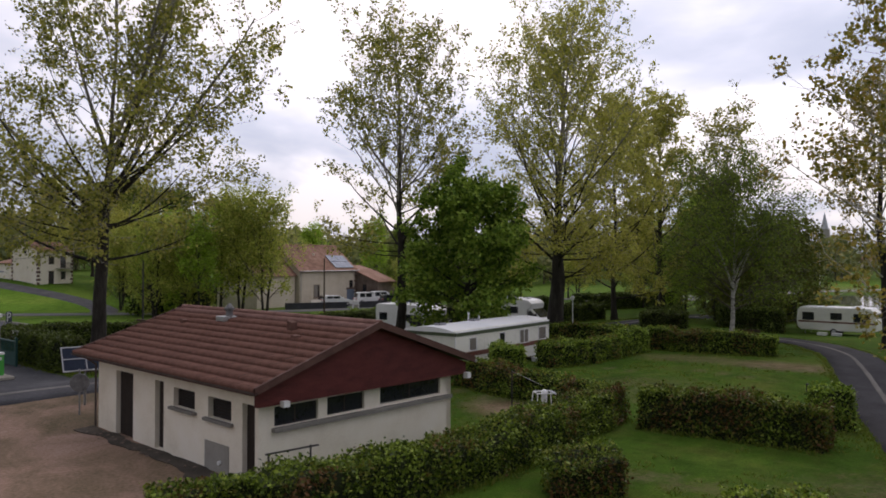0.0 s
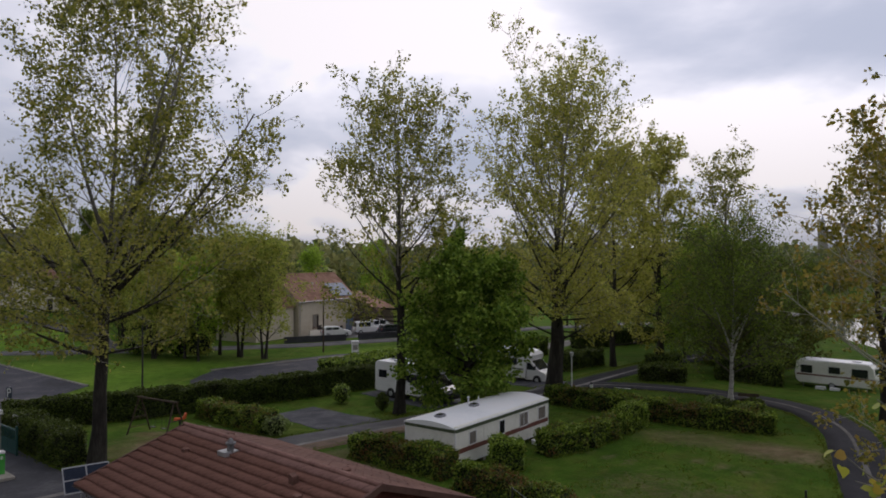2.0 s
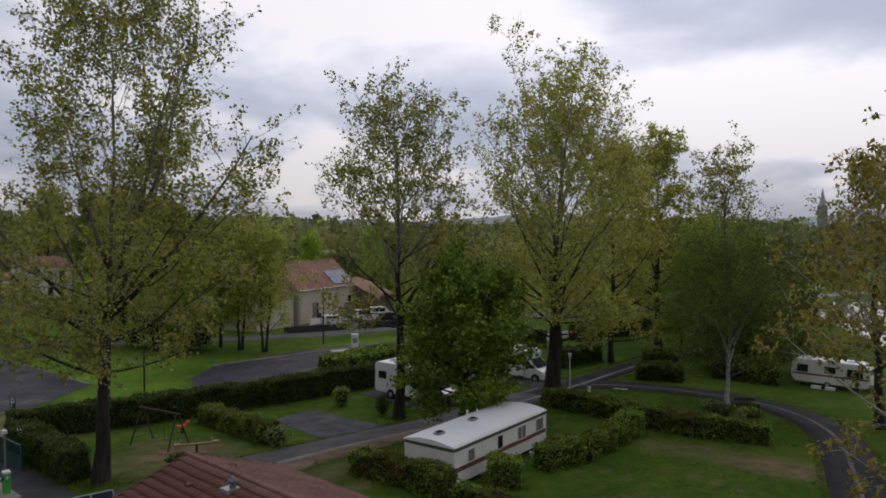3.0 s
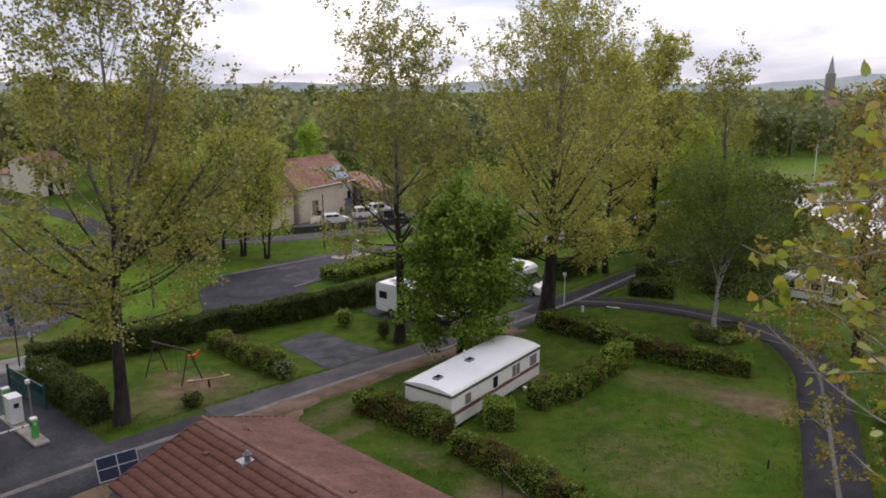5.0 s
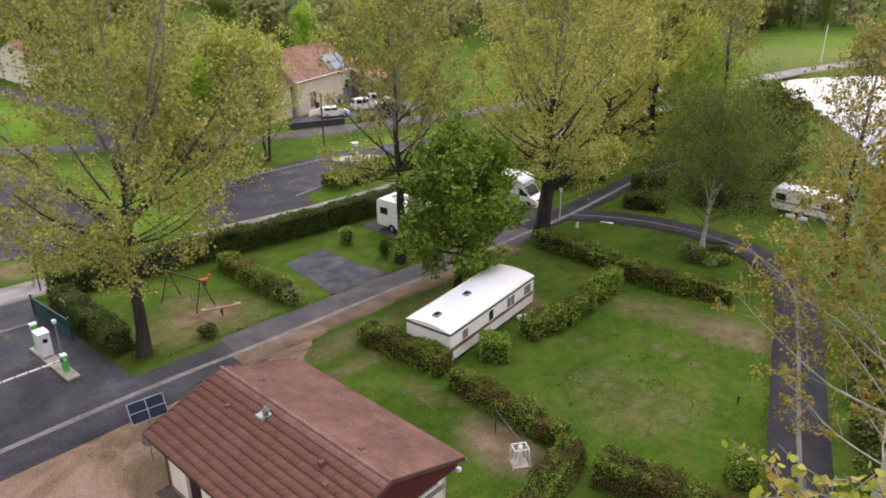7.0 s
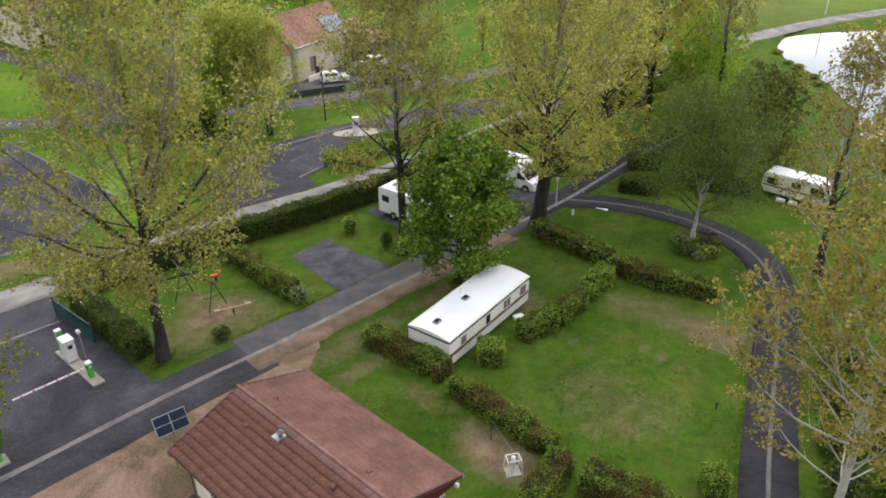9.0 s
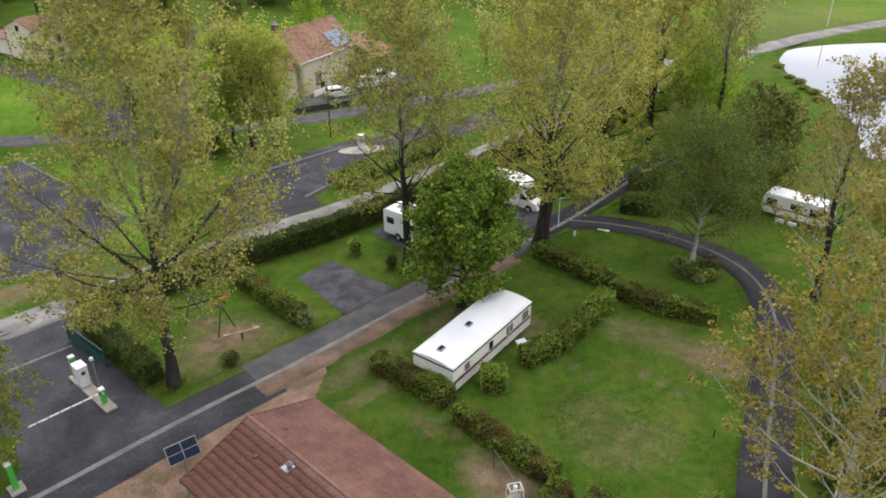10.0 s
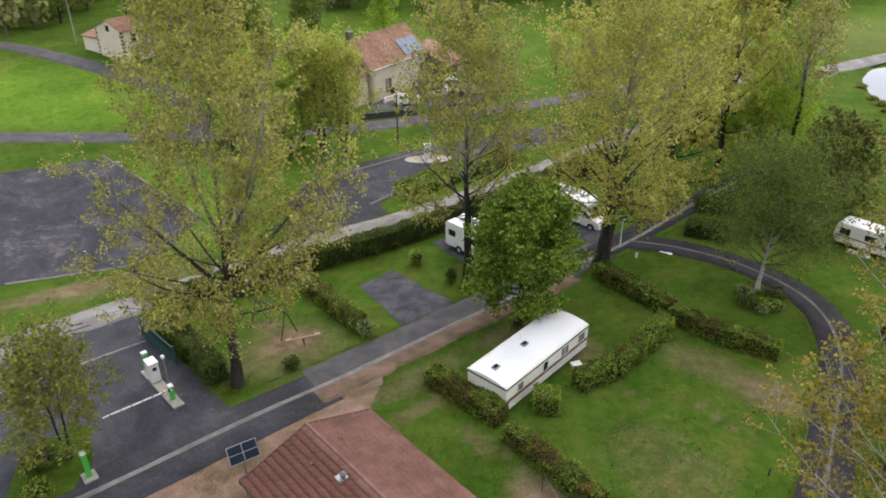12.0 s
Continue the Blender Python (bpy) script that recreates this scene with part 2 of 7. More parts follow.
def sheet(name, outline, lift, material, label, category, cell=1.5, rag=0.0):
    """A flat area laid over the ground inside an outline, with edges that drop to the grass."""
    pts = []
    k = len(outline)
    for i in range(k):
        p, q = Vector(outline[i]), Vector(outline[(i + 1) % k])
        m = max(1, int((q - p).length / (min(cell, 0.4) if rag > 0.25 else cell)))
        for j in range(m):
            c = p.lerp(q, j / m)
            r = [noise.noise((c.x * 0.6, c.y * 0.6, h)) + 0.55 * noise.noise((c.x * 2.1, c.y * 2.1, h)) for h in (5.0, 9.0)]
            pts.append(Vector((c.x + rag * r[0], c.y + rag * r[1])))
    nb = len(pts)
    ring = [tuple(p) for p in pts]
    xs, ys = [p.x for p in pts], [p.y for p in pts]
    x = min(xs) + cell / 2
    while x < max(xs):
        y = min(ys) + cell / 2
        while y < max(ys):
            if inside(x, y, ring) and edge_gap(x, y, ring) > cell * 0.5:
                pts.append(Vector((x, y)))
            y += cell
        x += cell
    vs, es, fs, *_ = delaunay_2d_cdt(pts, [], [list(range(nb))], 1, 1e-5)
    bm = bmesh.new()
    bv = [bm.verts.new((v.x, v.y, terr(v.x, v.y) + lift)) for v in vs]
    for f in fs:
        bm.faces.new([bv[i] for i in f])
    bmesh.ops.recalc_face_normals(bm, faces=bm.faces[:])
    if bm.faces and sum(f.normal.z for f in bm.faces) < 0:
        bmesh.ops.reverse_faces(bm, faces=bm.faces[:])
    rim = [e for e in bm.edges if e.is_boundary]
    ex = bmesh.ops.extrude_edge_only(bm, edges=rim)
    for v in ex["geom"]:
        if isinstance(v, bmesh.types.BMVert):
            v.co.z -= lift + 0.06
    ob = part(name, bm, material)
    return tagged(ob, label, category, kind="structure")

# ---- materials ----
M_ASPHALT = mat("asphalt", [(0.015, 0.016, 0.02), (0.03, 0.031, 0.038), (0.048, 0.049, 0.058), (0.088, 0.088, 0.096)], 0.22, 0.78, 0.006, 60, fine=22, spec=0.3, warp=0.7)
M_ASPHALT_OLD = mat("old_asphalt", [(0.045, 0.045, 0.05), (0.075, 0.073, 0.076), (0.115, 0.11, 0.106)], 0.5, 0.85, 0.008, 50, fine=25)
M_LOOP = mat("dark_loop_asphalt", [(0.016, 0.016, 0.019), (0.03, 0.03, 0.034), (0.045, 0.044, 0.048)], 0.35, 0.9, 0.006, 60, fine=22, spec=0.15, warp=0.7)
M_LOT = mat("stained_asphalt", [(0.012, 0.013, 0.018), (0.024, 0.025, 0.033), (0.04, 0.041, 0.05), (0.11, 0.1, 0.095)], 0.13, 0.8, 0.006, 60, fine=18, spec=0.25, warp=1.6)
M_LOOPG = mat("loop_gutter_concrete", [(0.07, 0.066, 0.06), (0.115, 0.11, 0.1), (0.16, 0.152, 0.14)], 0.8, 0.9, 0.004, 40, fine=14)
M_PAD = mat("pitch_grit", [(0.022, 0.024, 0.03), (0.044, 0.046, 0.055), (0.07, 0.072, 0.081), (0.11, 0.11, 0.118)], 0.6, 0.9, 0.01, 50, fine=20, warp=0.3)
M_LANE = mat("bleached_asphalt", [(0.1, 0.092, 0.08), (0.18, 0.172, 0.16), (0.27, 0.262, 0.25)], 0.3, 0.85, 0.006, 40, fine=22, warp=0.6)
M_GUTTER = mat("gutter_concrete", [(0.10, 0.096, 0.09), (0.18, 0.172, 0.16), (0.26, 0.25, 0.23)], 0.8, 0.85, 0.004, 40, fine=14)
M_GRAVEL = mat("red_gravel", [(0.075, 0.066, 0.03), (0.15, 0.105, 0.062), (0.26, 0.168, 0.122), (0.33, 0.232, 0.18)], 0.22, 0.92, 0.02, 45, fine=40, warp=0.8)
M_HILL = mat("bright_cream_plaster", [(0.68, 0.61, 0.49), (0.77, 0.71, 0.6), (0.81, 0.77, 0.67)], 0.3, 0.92, 0.006, 12, fine=18)
M_SHOULDER = mat("trodden_earth", [(0.085, 0.07, 0.042), (0.16, 0.108, 0.075), (0.23, 0.155, 0.112)], 0.5, 0.95, 0.02, 35, fine=25)
M_CONCRETE = mat("concrete", [(0.22, 0.21, 0.18), (0.33, 0.31, 0.27), (0.42, 0.39, 0.33)], 1.2, 0.9, 0.004, 30)
M_KERB = mat("kerb_stone", [(0.11, 0.105, 0.09), (0.18, 0.17, 0.15), (0.25, 0.235, 0.21)], 1.0, 0.9, 0.004, 30)
M_RENDER = mat("off_white_render", [(0.68, 0.62, 0.5), (0.8, 0.75, 0.63), (0.84, 0.8, 0.7)], 0.55, 0.9, 0.004, 60, fine=40)
M_FASCIA = mat("dark_red_boarding", [(0.065, 0.014, 0.014), (0.10, 0.022, 0.02), (0.125, 0.03, 0.027)], 1.2, 0.75, 0.003, 30, axis=(1, 1, 3))
M_TILE = mat("brown_red_tile", [(0.1, 0.044, 0.03), (0.165, 0.076, 0.054), (0.22, 0.108, 0.08)], 0.7, 0.85, 0.004, 40, obrand=0.1, fine=9)
M_TILE_J = mat("brown_red_tile_joined", [(0.09, 0.045, 0.034), (0.15, 0.075, 0.057), (0.2, 0.106, 0.083)], 0.7, 0.85, 0.004, 40, island=0.07, fine=9)
M_TILE_P = mat("faded_ridge_tile", [(0.15, 0.078, 0.062), (0.22, 0.118, 0.096), (0.27, 0.15, 0.125)], 0.7, 0.85, 0.004, 40, obrand=0.16, fine=9)
M_DOOR = mat("dark_brown_door", [(0.022, 0.016, 0.013), (0.038, 0.026, 0.02)], 3.0, 0.7, 0.002, 20, axis=(1, 1, 0.15))
M_SILL = mat("grey_concrete_sill", [(0.16, 0.155, 0.14), (0.25, 0.24, 0.215)], 2.0, 0.9, 0.003, 40)
M_VOID = mat("dark_louvre", [(0.012, 0.012, 0.013), (0.025, 0.025, 0.027)], 2.0, 0.5)
M_PANEL_GREY = mat("grey_paint", [(0.26, 0.25, 0.22), (0.33, 0.32, 0.29)], 1.5, 0.8)
M_ZINC = mat("zinc", [(0.35, 0.36, 0.37), (0.5, 0.51, 0.52)], 3.0, 0.45, metal=0.7)
M_PIPE = mat("brown_gutter", [(0.06, 0.045, 0.04), (0.11, 0.085, 0.075)], 2.0, 0.6)
M_WHITE = mat("white_paint", [(0.66, 0.67, 0.66), (0.76, 0.77, 0.77), (0.8, 0.81, 0.81)], 0.8, 0.35, fine=6, spec=0.5)
M_CREAM = mat("cream_panel", [(0.66, 0.66, 0.59), (0.76, 0.76, 0.69), (0.79, 0.79, 0.73)], 0.6, 0.5, fine=8, spec=0.45)
M_ROOFW = mat("white_roof_sheet", [(0.7, 0.73, 0.75), (0.77, 0.79, 0.8), (0.8, 0.8, 0.8)], 0.35, 0.55, 0.004, 4, fine=14)
M_OLIVE = mat("olive_trim", [(0.06, 0.082, 0.045), (0.09, 0.115, 0.068)], 1.5, 0.6)
M_MAROON = mat("maroon_band", [(0.14, 0.055, 0.04), (0.2, 0.085, 0.065)], 1.5, 0.6)
M_GLASS = mat("dark_window_glass", [(0.012, 0.014, 0.018), (0.03, 0.034, 0.04)], 0.8, 0.08, spec=0.7)
M_CURTAIN = mat("curtained_window", [(0.16, 0.14, 0.12), (0.26, 0.24, 0.22)], 4.0, 0.25, axis=(6, 6, 0.4), spec=0.6)
M_BLACK = mat("black_plastic", [(0.012, 0.012, 0.014), (0.025, 0.025, 0.028)], 3.0, 0.45)
M_TYRE = mat("tyre_rubber", [(0.012, 0.012, 0.012), (0.022, 0.022, 0.022)], 5.0, 0.85)
M_RIM = mat("wheel_rim", [(0.4, 0.41, 0.42), (0.55, 0.56, 0.57)], 5.0, 0.35, metal=0.8)
M_GREY_CAB = mat("dark_grey_metallic", [(0.03, 0.034, 0.045), (0.06, 0.066, 0.08)], 2.0, 0.3, metal=0.5, clear=0.6)
M_GREEN = mat("bright_green_paint", [(0.05, 0.36, 0.05), (0.07, 0.44, 0.07)], 2.0, 0.4, spec=0.5)
M_GATE = mat("dark_green_steel", [(0.015, 0.06, 0.055), (0.028, 0.095, 0.085)], 2.0, 0.5)
M_STEEL = mat("galvanised_steel", [(0.22, 0.23, 0.24), (0.34, 0.35, 0.36)], 4.0, 0.5, metal=0.6)
M_DARKSTEEL = mat("dark_steel", [(0.03, 0.03, 0.03), (0.06, 0.055, 0.05)], 3.0, 0.6)
M_BOARD = mat("blue_grey_board", [(0.03, 0.04, 0.062), (0.05, 0.065, 0.092)], 2.0, 0.4)
M_FLAG = mat("blue_flag", [(0.02, 0.05, 0.26), (0.03, 0.075, 0.36)], 3.0, 0.8)
M_RED = mat("red_paint", [(0.45, 0.03, 0.02), (0.55, 0.05, 0.03)], 3.0, 0.5)
M_ORANGE = mat("orange_plastic", [(0.6, 0.1, 0.03), (0.7, 0.14, 0.05)], 3.0, 0.5)
M_TIMBER = mat("weathered_timber", [(0.049, 0.035, 0.025), (0.098, 0.07, 0.049)], 3.0, 0.85, 0.003, 25, axis=(1, 1, 0.3))
M_TIMBER_Y = mat("pale_timber", [(0.28, 0.21, 0.12), (0.4, 0.32, 0.2)], 3.0, 0.8, 0.003, 25)
def poplar_bark():
    """Dark and furrowed at the foot of the tree, smooth and pale higher up."""
    m = mat("poplar_bark", [(0.014, 0.012, 0.01), (0.034, 0.03, 0.025), (0.065, 0.059, 0.05)], 2.2, 0.95, 0.05, 9, axis=(1, 1, 0.22), fine=6)
    nt = m.node_tree
    n = nt.nodes
    old = next(l for l in nt.links if l.to_socket.name == "Base Color").from_socket
    co = n.new("ShaderNodeTexCoord")
    sep = n.new("ShaderNodeSeparateXYZ")
    link(nt, co.outputs["Object"], sep.inputs[0])
    nz = n.new("ShaderNodeTexNoise")
    nz.inputs["Scale"].default_value = 0.6
    link(nt, co.outputs["Object"], nz.inputs["Vector"])
    ad = n.new("ShaderNodeMath")
    ad.operation = "MULTIPLY_ADD"
    link(nt, nz.outputs[0], ad.inputs[0])
    ad.inputs[1].default_value = 9.0
    link(nt, sep.outputs[2], ad.inputs[2])
    mr = n.new("ShaderNodeMapRange")
    mr.inputs[1].default_value, mr.inputs[2].default_value, mr.inputs[4].default_value = 17.0, 24.0, 0.85
    link(nt, ad.outputs[0], mr.inputs[0])
    mx = n.new("ShaderNodeMix")
    mx.data_type = "RGBA"
    link(nt, mr.outputs[0], mx.inputs[0])
    link(nt, old, mx.inputs[6])
    mx.inputs[7].default_value = (0.29, 0.275, 0.235, 1)
    link(nt, mx.outputs[2], n["Principled BSDF"].inputs["Base Color"])
    return m


M_BARK = poplar_bark()
M_BRANCH = mat("pale_branch_bark", [(0.17, 0.158, 0.13), (0.29, 0.272, 0.232), (0.42, 0.4, 0.355)], 1.2, 0.9, fine=8)
M_PALE_BARK = mat("whitish_branch_bark", [(0.26, 0.245, 0.21), (0.42, 0.4, 0.35), (0.56, 0.54, 0.48)], 1.2, 0.9, fine=8)
M_TWIG = mat("brown_branch_bark", [(0.05, 0.043, 0.033), (0.09, 0.078, 0.06), (0.15, 0.135, 0.11)], 1.2, 0.9, fine=8)
M_BIRCH = mat("birch_bark", [(0.05, 0.045, 0.04), (0.45, 0.43, 0.4), (0.6, 0.58, 0.54)], 2.5, 0.85, 0.01, 20, axis=(0.4, 0.4, 2.0))
M_STONE_W = mat("cream_wall_plaster", [(0.42, 0.36, 0.27), (0.53, 0.47, 0.37), (0.6, 0.54, 0.44)], 0.25, 0.92, 0.01, 10, fine=20)
M_STONE_B = mat("brown_rubble_stone", [(0.1, 0.075, 0.06), (0.17, 0.13, 0.105), (0.23, 0.18, 0.15)], 0.9, 0.95, 0.04, 5)
M_PANTILE = mat("orange_pantile", [(0.19, 0.105, 0.072), (0.285, 0.16, 0.112), (0.35, 0.22, 0.165)], 0.3, 0.9, 0.01, 8, island=0.25, fine=14)
M_SOLAR = mat("solar_glass", [(0.10, 0.14, 0.2), (0.17, 0.21, 0.28)], 0.6, 0.5, spec=0.3)
M_PV = mat("dark_solar_cells", [(0.012, 0.018, 0.034), (0.022, 0.032, 0.055)], 2.0, 0.55, spec=0.12)
M_SLATE = mat("dark_wall_stone", [(0.04, 0.042, 0.048), (0.07, 0.072, 0.08)], 0.8, 0.9, 0.02, 6)
M_LEAD = mat("grey_lead", [(0.09, 0.09, 0.092), (0.17, 0.17, 0.172), (0.26, 0.26, 0.26)], 4.0, 0.6, 0.004, 12)
M_SPIRE = mat("slate_spire", [(0.36, 0.38, 0.42), (0.48, 0.5, 0.54)], 0.3, 0.8)
L_POPLAR = leaf_mat("poplar_leaf", [(0.13, 0.15, 0.032), (0.28, 0.295, 0.062), (0.42, 0.42, 0.092), (0.51, 0.45, 0.125)], 0.38)
L_POPLAR_G = leaf_mat("poplar_leaf_greener", [(0.23, 0.25, 0.05), (0.42, 0.425, 0.085), (0.56, 0.56, 0.125), (0.6, 0.54, 0.16)], 0.42)
L_OCHRE = leaf_mat("young_poplar_leaf", [(0.12, 0.125, 0.026), (0.25, 0.235, 0.045), (0.4, 0.345, 0.068), (0.42, 0.28, 0.07)], 0.34)
L_NEAR = leaf_mat("large_poplar_leaf", [(0.22, 0.3, 0.035), (0.33, 0.39, 0.045), (0.42, 0.43, 0.06), (0.46, 0.37, 0.06), (0.4, 0.25, 0.05)], 0.45, rough=0.35, spec=0.45)
L_MAPLE = leaf_mat("maple_leaf", [(0.06, 0.12, 0.016), (0.135, 0.23, 0.03), (0.24, 0.355, 0.05), (0.35, 0.46, 0.08)], 0.4)
L_LIGHT = leaf_mat("willow_leaf", [(0.22, 0.27, 0.05), (0.34, 0.4, 0.075), (0.45, 0.49, 0.1), (0.52, 0.5, 0.12)], 0.48)
L_YOUNG = leaf_mat("young_tree_leaf", [(0.13, 0.16, 0.028), (0.23, 0.26, 0.045), (0.35, 0.37, 0.075)], 0.36)
L_BROAD = leaf_mat("ivy_tree_leaf", [(0.1, 0.15, 0.03), (0.17, 0.225, 0.042), (0.26, 0.31, 0.065)], 0.36)
L_BIRCH = leaf_mat("birch_leaf", [(0.09, 0.14, 0.024), (0.155, 0.225, 0.036), (0.25, 0.325, 0.055)], 0.45)
L_LIME = leaf_mat("fresh_lime_leaf", [(0.21, 0.33, 0.038), (0.31, 0.46, 0.056), (0.42, 0.56, 0.08)], 0.6)
L_DARK = leaf_mat("dark_evergreen_leaf", [(0.06, 0.08, 0.015), (0.12, 0.14, 0.027), (0.2, 0.205, 0.045)], 0.2)
# pale, low-contrast tones: haze over the far woods put into the leaf colour
L_FAR = leaf_mat("hazed_wood_leaf", [(0.2, 0.215, 0.085), (0.3, 0.315, 0.11), (0.4, 0.4, 0.15), (0.4, 0.37, 0.17)], 0.3, 0.12, (0.16, 0.2, 0.085), 0.02)
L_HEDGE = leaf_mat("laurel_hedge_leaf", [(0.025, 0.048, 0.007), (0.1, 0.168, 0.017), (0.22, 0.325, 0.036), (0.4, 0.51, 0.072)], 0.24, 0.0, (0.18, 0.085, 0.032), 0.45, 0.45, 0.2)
# darker copy of the laurel leaf, with the shade put into its colour
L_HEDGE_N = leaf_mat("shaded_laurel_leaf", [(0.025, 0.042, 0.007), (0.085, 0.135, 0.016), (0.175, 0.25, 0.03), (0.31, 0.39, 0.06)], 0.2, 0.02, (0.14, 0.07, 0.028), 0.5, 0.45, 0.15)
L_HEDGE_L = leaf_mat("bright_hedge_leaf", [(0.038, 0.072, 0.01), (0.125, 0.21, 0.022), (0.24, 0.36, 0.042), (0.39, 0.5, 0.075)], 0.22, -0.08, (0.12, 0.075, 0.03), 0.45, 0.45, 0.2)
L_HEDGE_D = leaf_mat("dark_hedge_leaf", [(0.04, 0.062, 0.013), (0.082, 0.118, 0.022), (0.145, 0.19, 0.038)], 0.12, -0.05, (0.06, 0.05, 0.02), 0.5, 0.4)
# near-black colour holds the shade inside hedges and bushes
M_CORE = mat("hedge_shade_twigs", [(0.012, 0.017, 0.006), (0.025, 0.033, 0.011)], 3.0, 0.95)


def grass_mat():
    m = bpy.data.materials.new("meadow_grass")
    m.use_nodes = True
    nt = m.node_tree
    n = nt.nodes
    bs = n["Principled BSDF"]
    co = n.new("ShaderNodeTexCoord")

    def nz(scale, detail, rough=0.6, dist=0.0):
        k = n.new("ShaderNodeTexNoise")
        k.inputs["Scale"].default_value, k.inputs["Detail"].default_value = scale, detail
        k.inputs["Roughness"].default_value, k.inputs["Distortion"].default_value = rough, dist
        link(nt, co.outputs["Object"], k.inputs["Vector"])
        return k.outputs[0]

    def ramp(src, stops):
        r = n.new("ShaderNodeValToRGB")
        e = r.color_ramp.elements
        while len(e) < len(stops):
            e.new(0.5)
        for i, (p, c) in enumerate(stops):
            e[i].position, e[i].color = p, (*c, 1)
        link(nt, src, r.inputs[0])
        return r.outputs[0]

    def mix(f, a, b, mode="MIX"):
        k = n.new("ShaderNodeMix")
        k.data_type, k.blend_type = "RGBA", mode
        for i, v in ((0, f), (6, a), (7, b)):
            if isinstance(v, (int, float)):
                k.inputs[i].default_value = v
            elif isinstance(v, tuple):
                k.inputs[i].default_value = (*v, 1)
            else:
                link(nt, v, k.inputs[i])
        return k.outputs[2]

    broad = ramp(nz(0.16, 5, 0.65, 0.4), [(0.3, (0.031, 0.072, 0.008)), (0.5, (0.05, 0.104, 0.012)), (0.68, (0.088, 0.13, 0.022))])
    mid = ramp(nz(1.1, 5, 0.7), [(0.3, (0.68, 0.7, 0.64)), (0.5, (1, 1, 1)), (0.7, (1.3, 1.22, 1.15))])
    fine = ramp(nz(14, 4, 0.75), [(0.3, (0.55, 0.58, 0.5)), (0.5, (1, 1, 1)), (0.7, (1.45, 1.4, 1.3))])
    lawn = mix(1.0, mix(1.0, broad, mid, "MULTIPLY"), fine, "MULTIPLY")
    dry = n.new("ShaderNodeMapRange")
    dry.inputs[1].default_value, dry.inputs[2].default_value, dry.inputs[4].default_value = 0.47, 0.74, 0.55
    link(nt, nz(0.42, 6, 0.7, 0.6), dry.inputs[0])
    lawn = mix(dry.outputs[0], lawn, mix(1.0, (0.115, 0.1, 0.028), fine, "MULTIPLY"))
    lush_a = n.new("ShaderNodeAttribute")
    lush_a.attribute_name = "lush"
    lush = mix(1.0, ramp(nz(0.07, 5, 0.6), [(0.35, (0.085, 0.165, 0.018)), (0.5, (0.11, 0.21, 0.024)), (0.65, (0.16, 0.245, 0.036))]), mix(1.0, mid, fine, "MULTIPLY"), "MULTIPLY")
    col = mix(lush_a.outputs["Fac"], lawn, lush)
    wear_a = n.new("ShaderNodeAttribute")
    wear_a.attribute_name = "wear"
    wsum = n.new("ShaderNodeMath")
    wsum.operation = "MULTIPLY_ADD"
    link(nt, nz(2.6, 6, 0.75), wsum.inputs[0])
    wsum.inputs[1].default_value = 1.1
    wm = n.new("ShaderNodeMath")
    wm.operation = "SUBTRACT"
    link(nt, wear_a.outputs["Fac"], wm.inputs[0])
    wm.inputs[1].default_value = 0.55
    link(nt, wm.outputs[0], wsum.inputs[2])
    clampf = n.new("ShaderNodeMapRange")
    clampf.inputs[1].default_value, clampf.inputs[2].default_value = 0.1, 0.75
    link(nt, wsum.outputs[0], clampf.inputs[0])
    earth = mix(1.0, ramp(nz(0.8, 5), [(0.35, (0.12, 0.085, 0.05)), (0.65, (0.22, 0.165, 0.11))]), fine, "MULTIPLY")
    col = mix(clampf.outputs[0], col, earth)
    link(nt, col, bs.inputs["Base Color"])
    bs.inputs["Roughness"].default_value, bs.inputs["Specular IOR Level"].default_value = 1.0, 0.04
    b = n.new("ShaderNodeBump")
    b.inputs["Strength"].default_value, b.inputs["Distance"].default_value = 0.7, 0.05
    link(nt, nz(22, 5, 0.8), b.inputs["Height"])
    link(nt, b.outputs[0], bs.inputs["Normal"])
    return m


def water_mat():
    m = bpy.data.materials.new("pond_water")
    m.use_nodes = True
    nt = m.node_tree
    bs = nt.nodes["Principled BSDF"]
    # milky base and raised IOR stand in for the bright sky reflection
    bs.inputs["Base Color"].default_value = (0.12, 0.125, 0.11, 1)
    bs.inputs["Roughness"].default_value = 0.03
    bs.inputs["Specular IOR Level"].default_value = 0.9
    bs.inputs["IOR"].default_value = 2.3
    co = nt.nodes.new("ShaderNodeTexCoord")
    k = nt.nodes.new("ShaderNodeTexNoise")
    k.inputs["Scale"].default_value, k.inputs["Detail"].default_value = 1.6, 3
    link(nt, co.outputs["Object"], k.inputs["Vector"])
    b = nt.nodes.new("ShaderNodeBump")
    b.inputs["Strength"].default_value, b.inputs["Distance"].default_value = 0.15, 0.02
    link(nt, k.outputs[0], b.inputs["Height"])
    link(nt, b.outputs[0], bs.inputs["Normal"])
    return m


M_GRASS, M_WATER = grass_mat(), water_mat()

# ---- ground ----
def axis_steps(lo, a, b, hi, step):
    near = list(np.arange(a, b + 1e-6, step))
    out, s, v = [], step, b
    while v < hi:
        s *= 1.22
        v += s
        out.append(v)
    low, s, v = [], step, a
    while v > lo:
        s *= 1.22
        v -= s
        low.append(v)
    return np.array(low[::-1] + near + out)


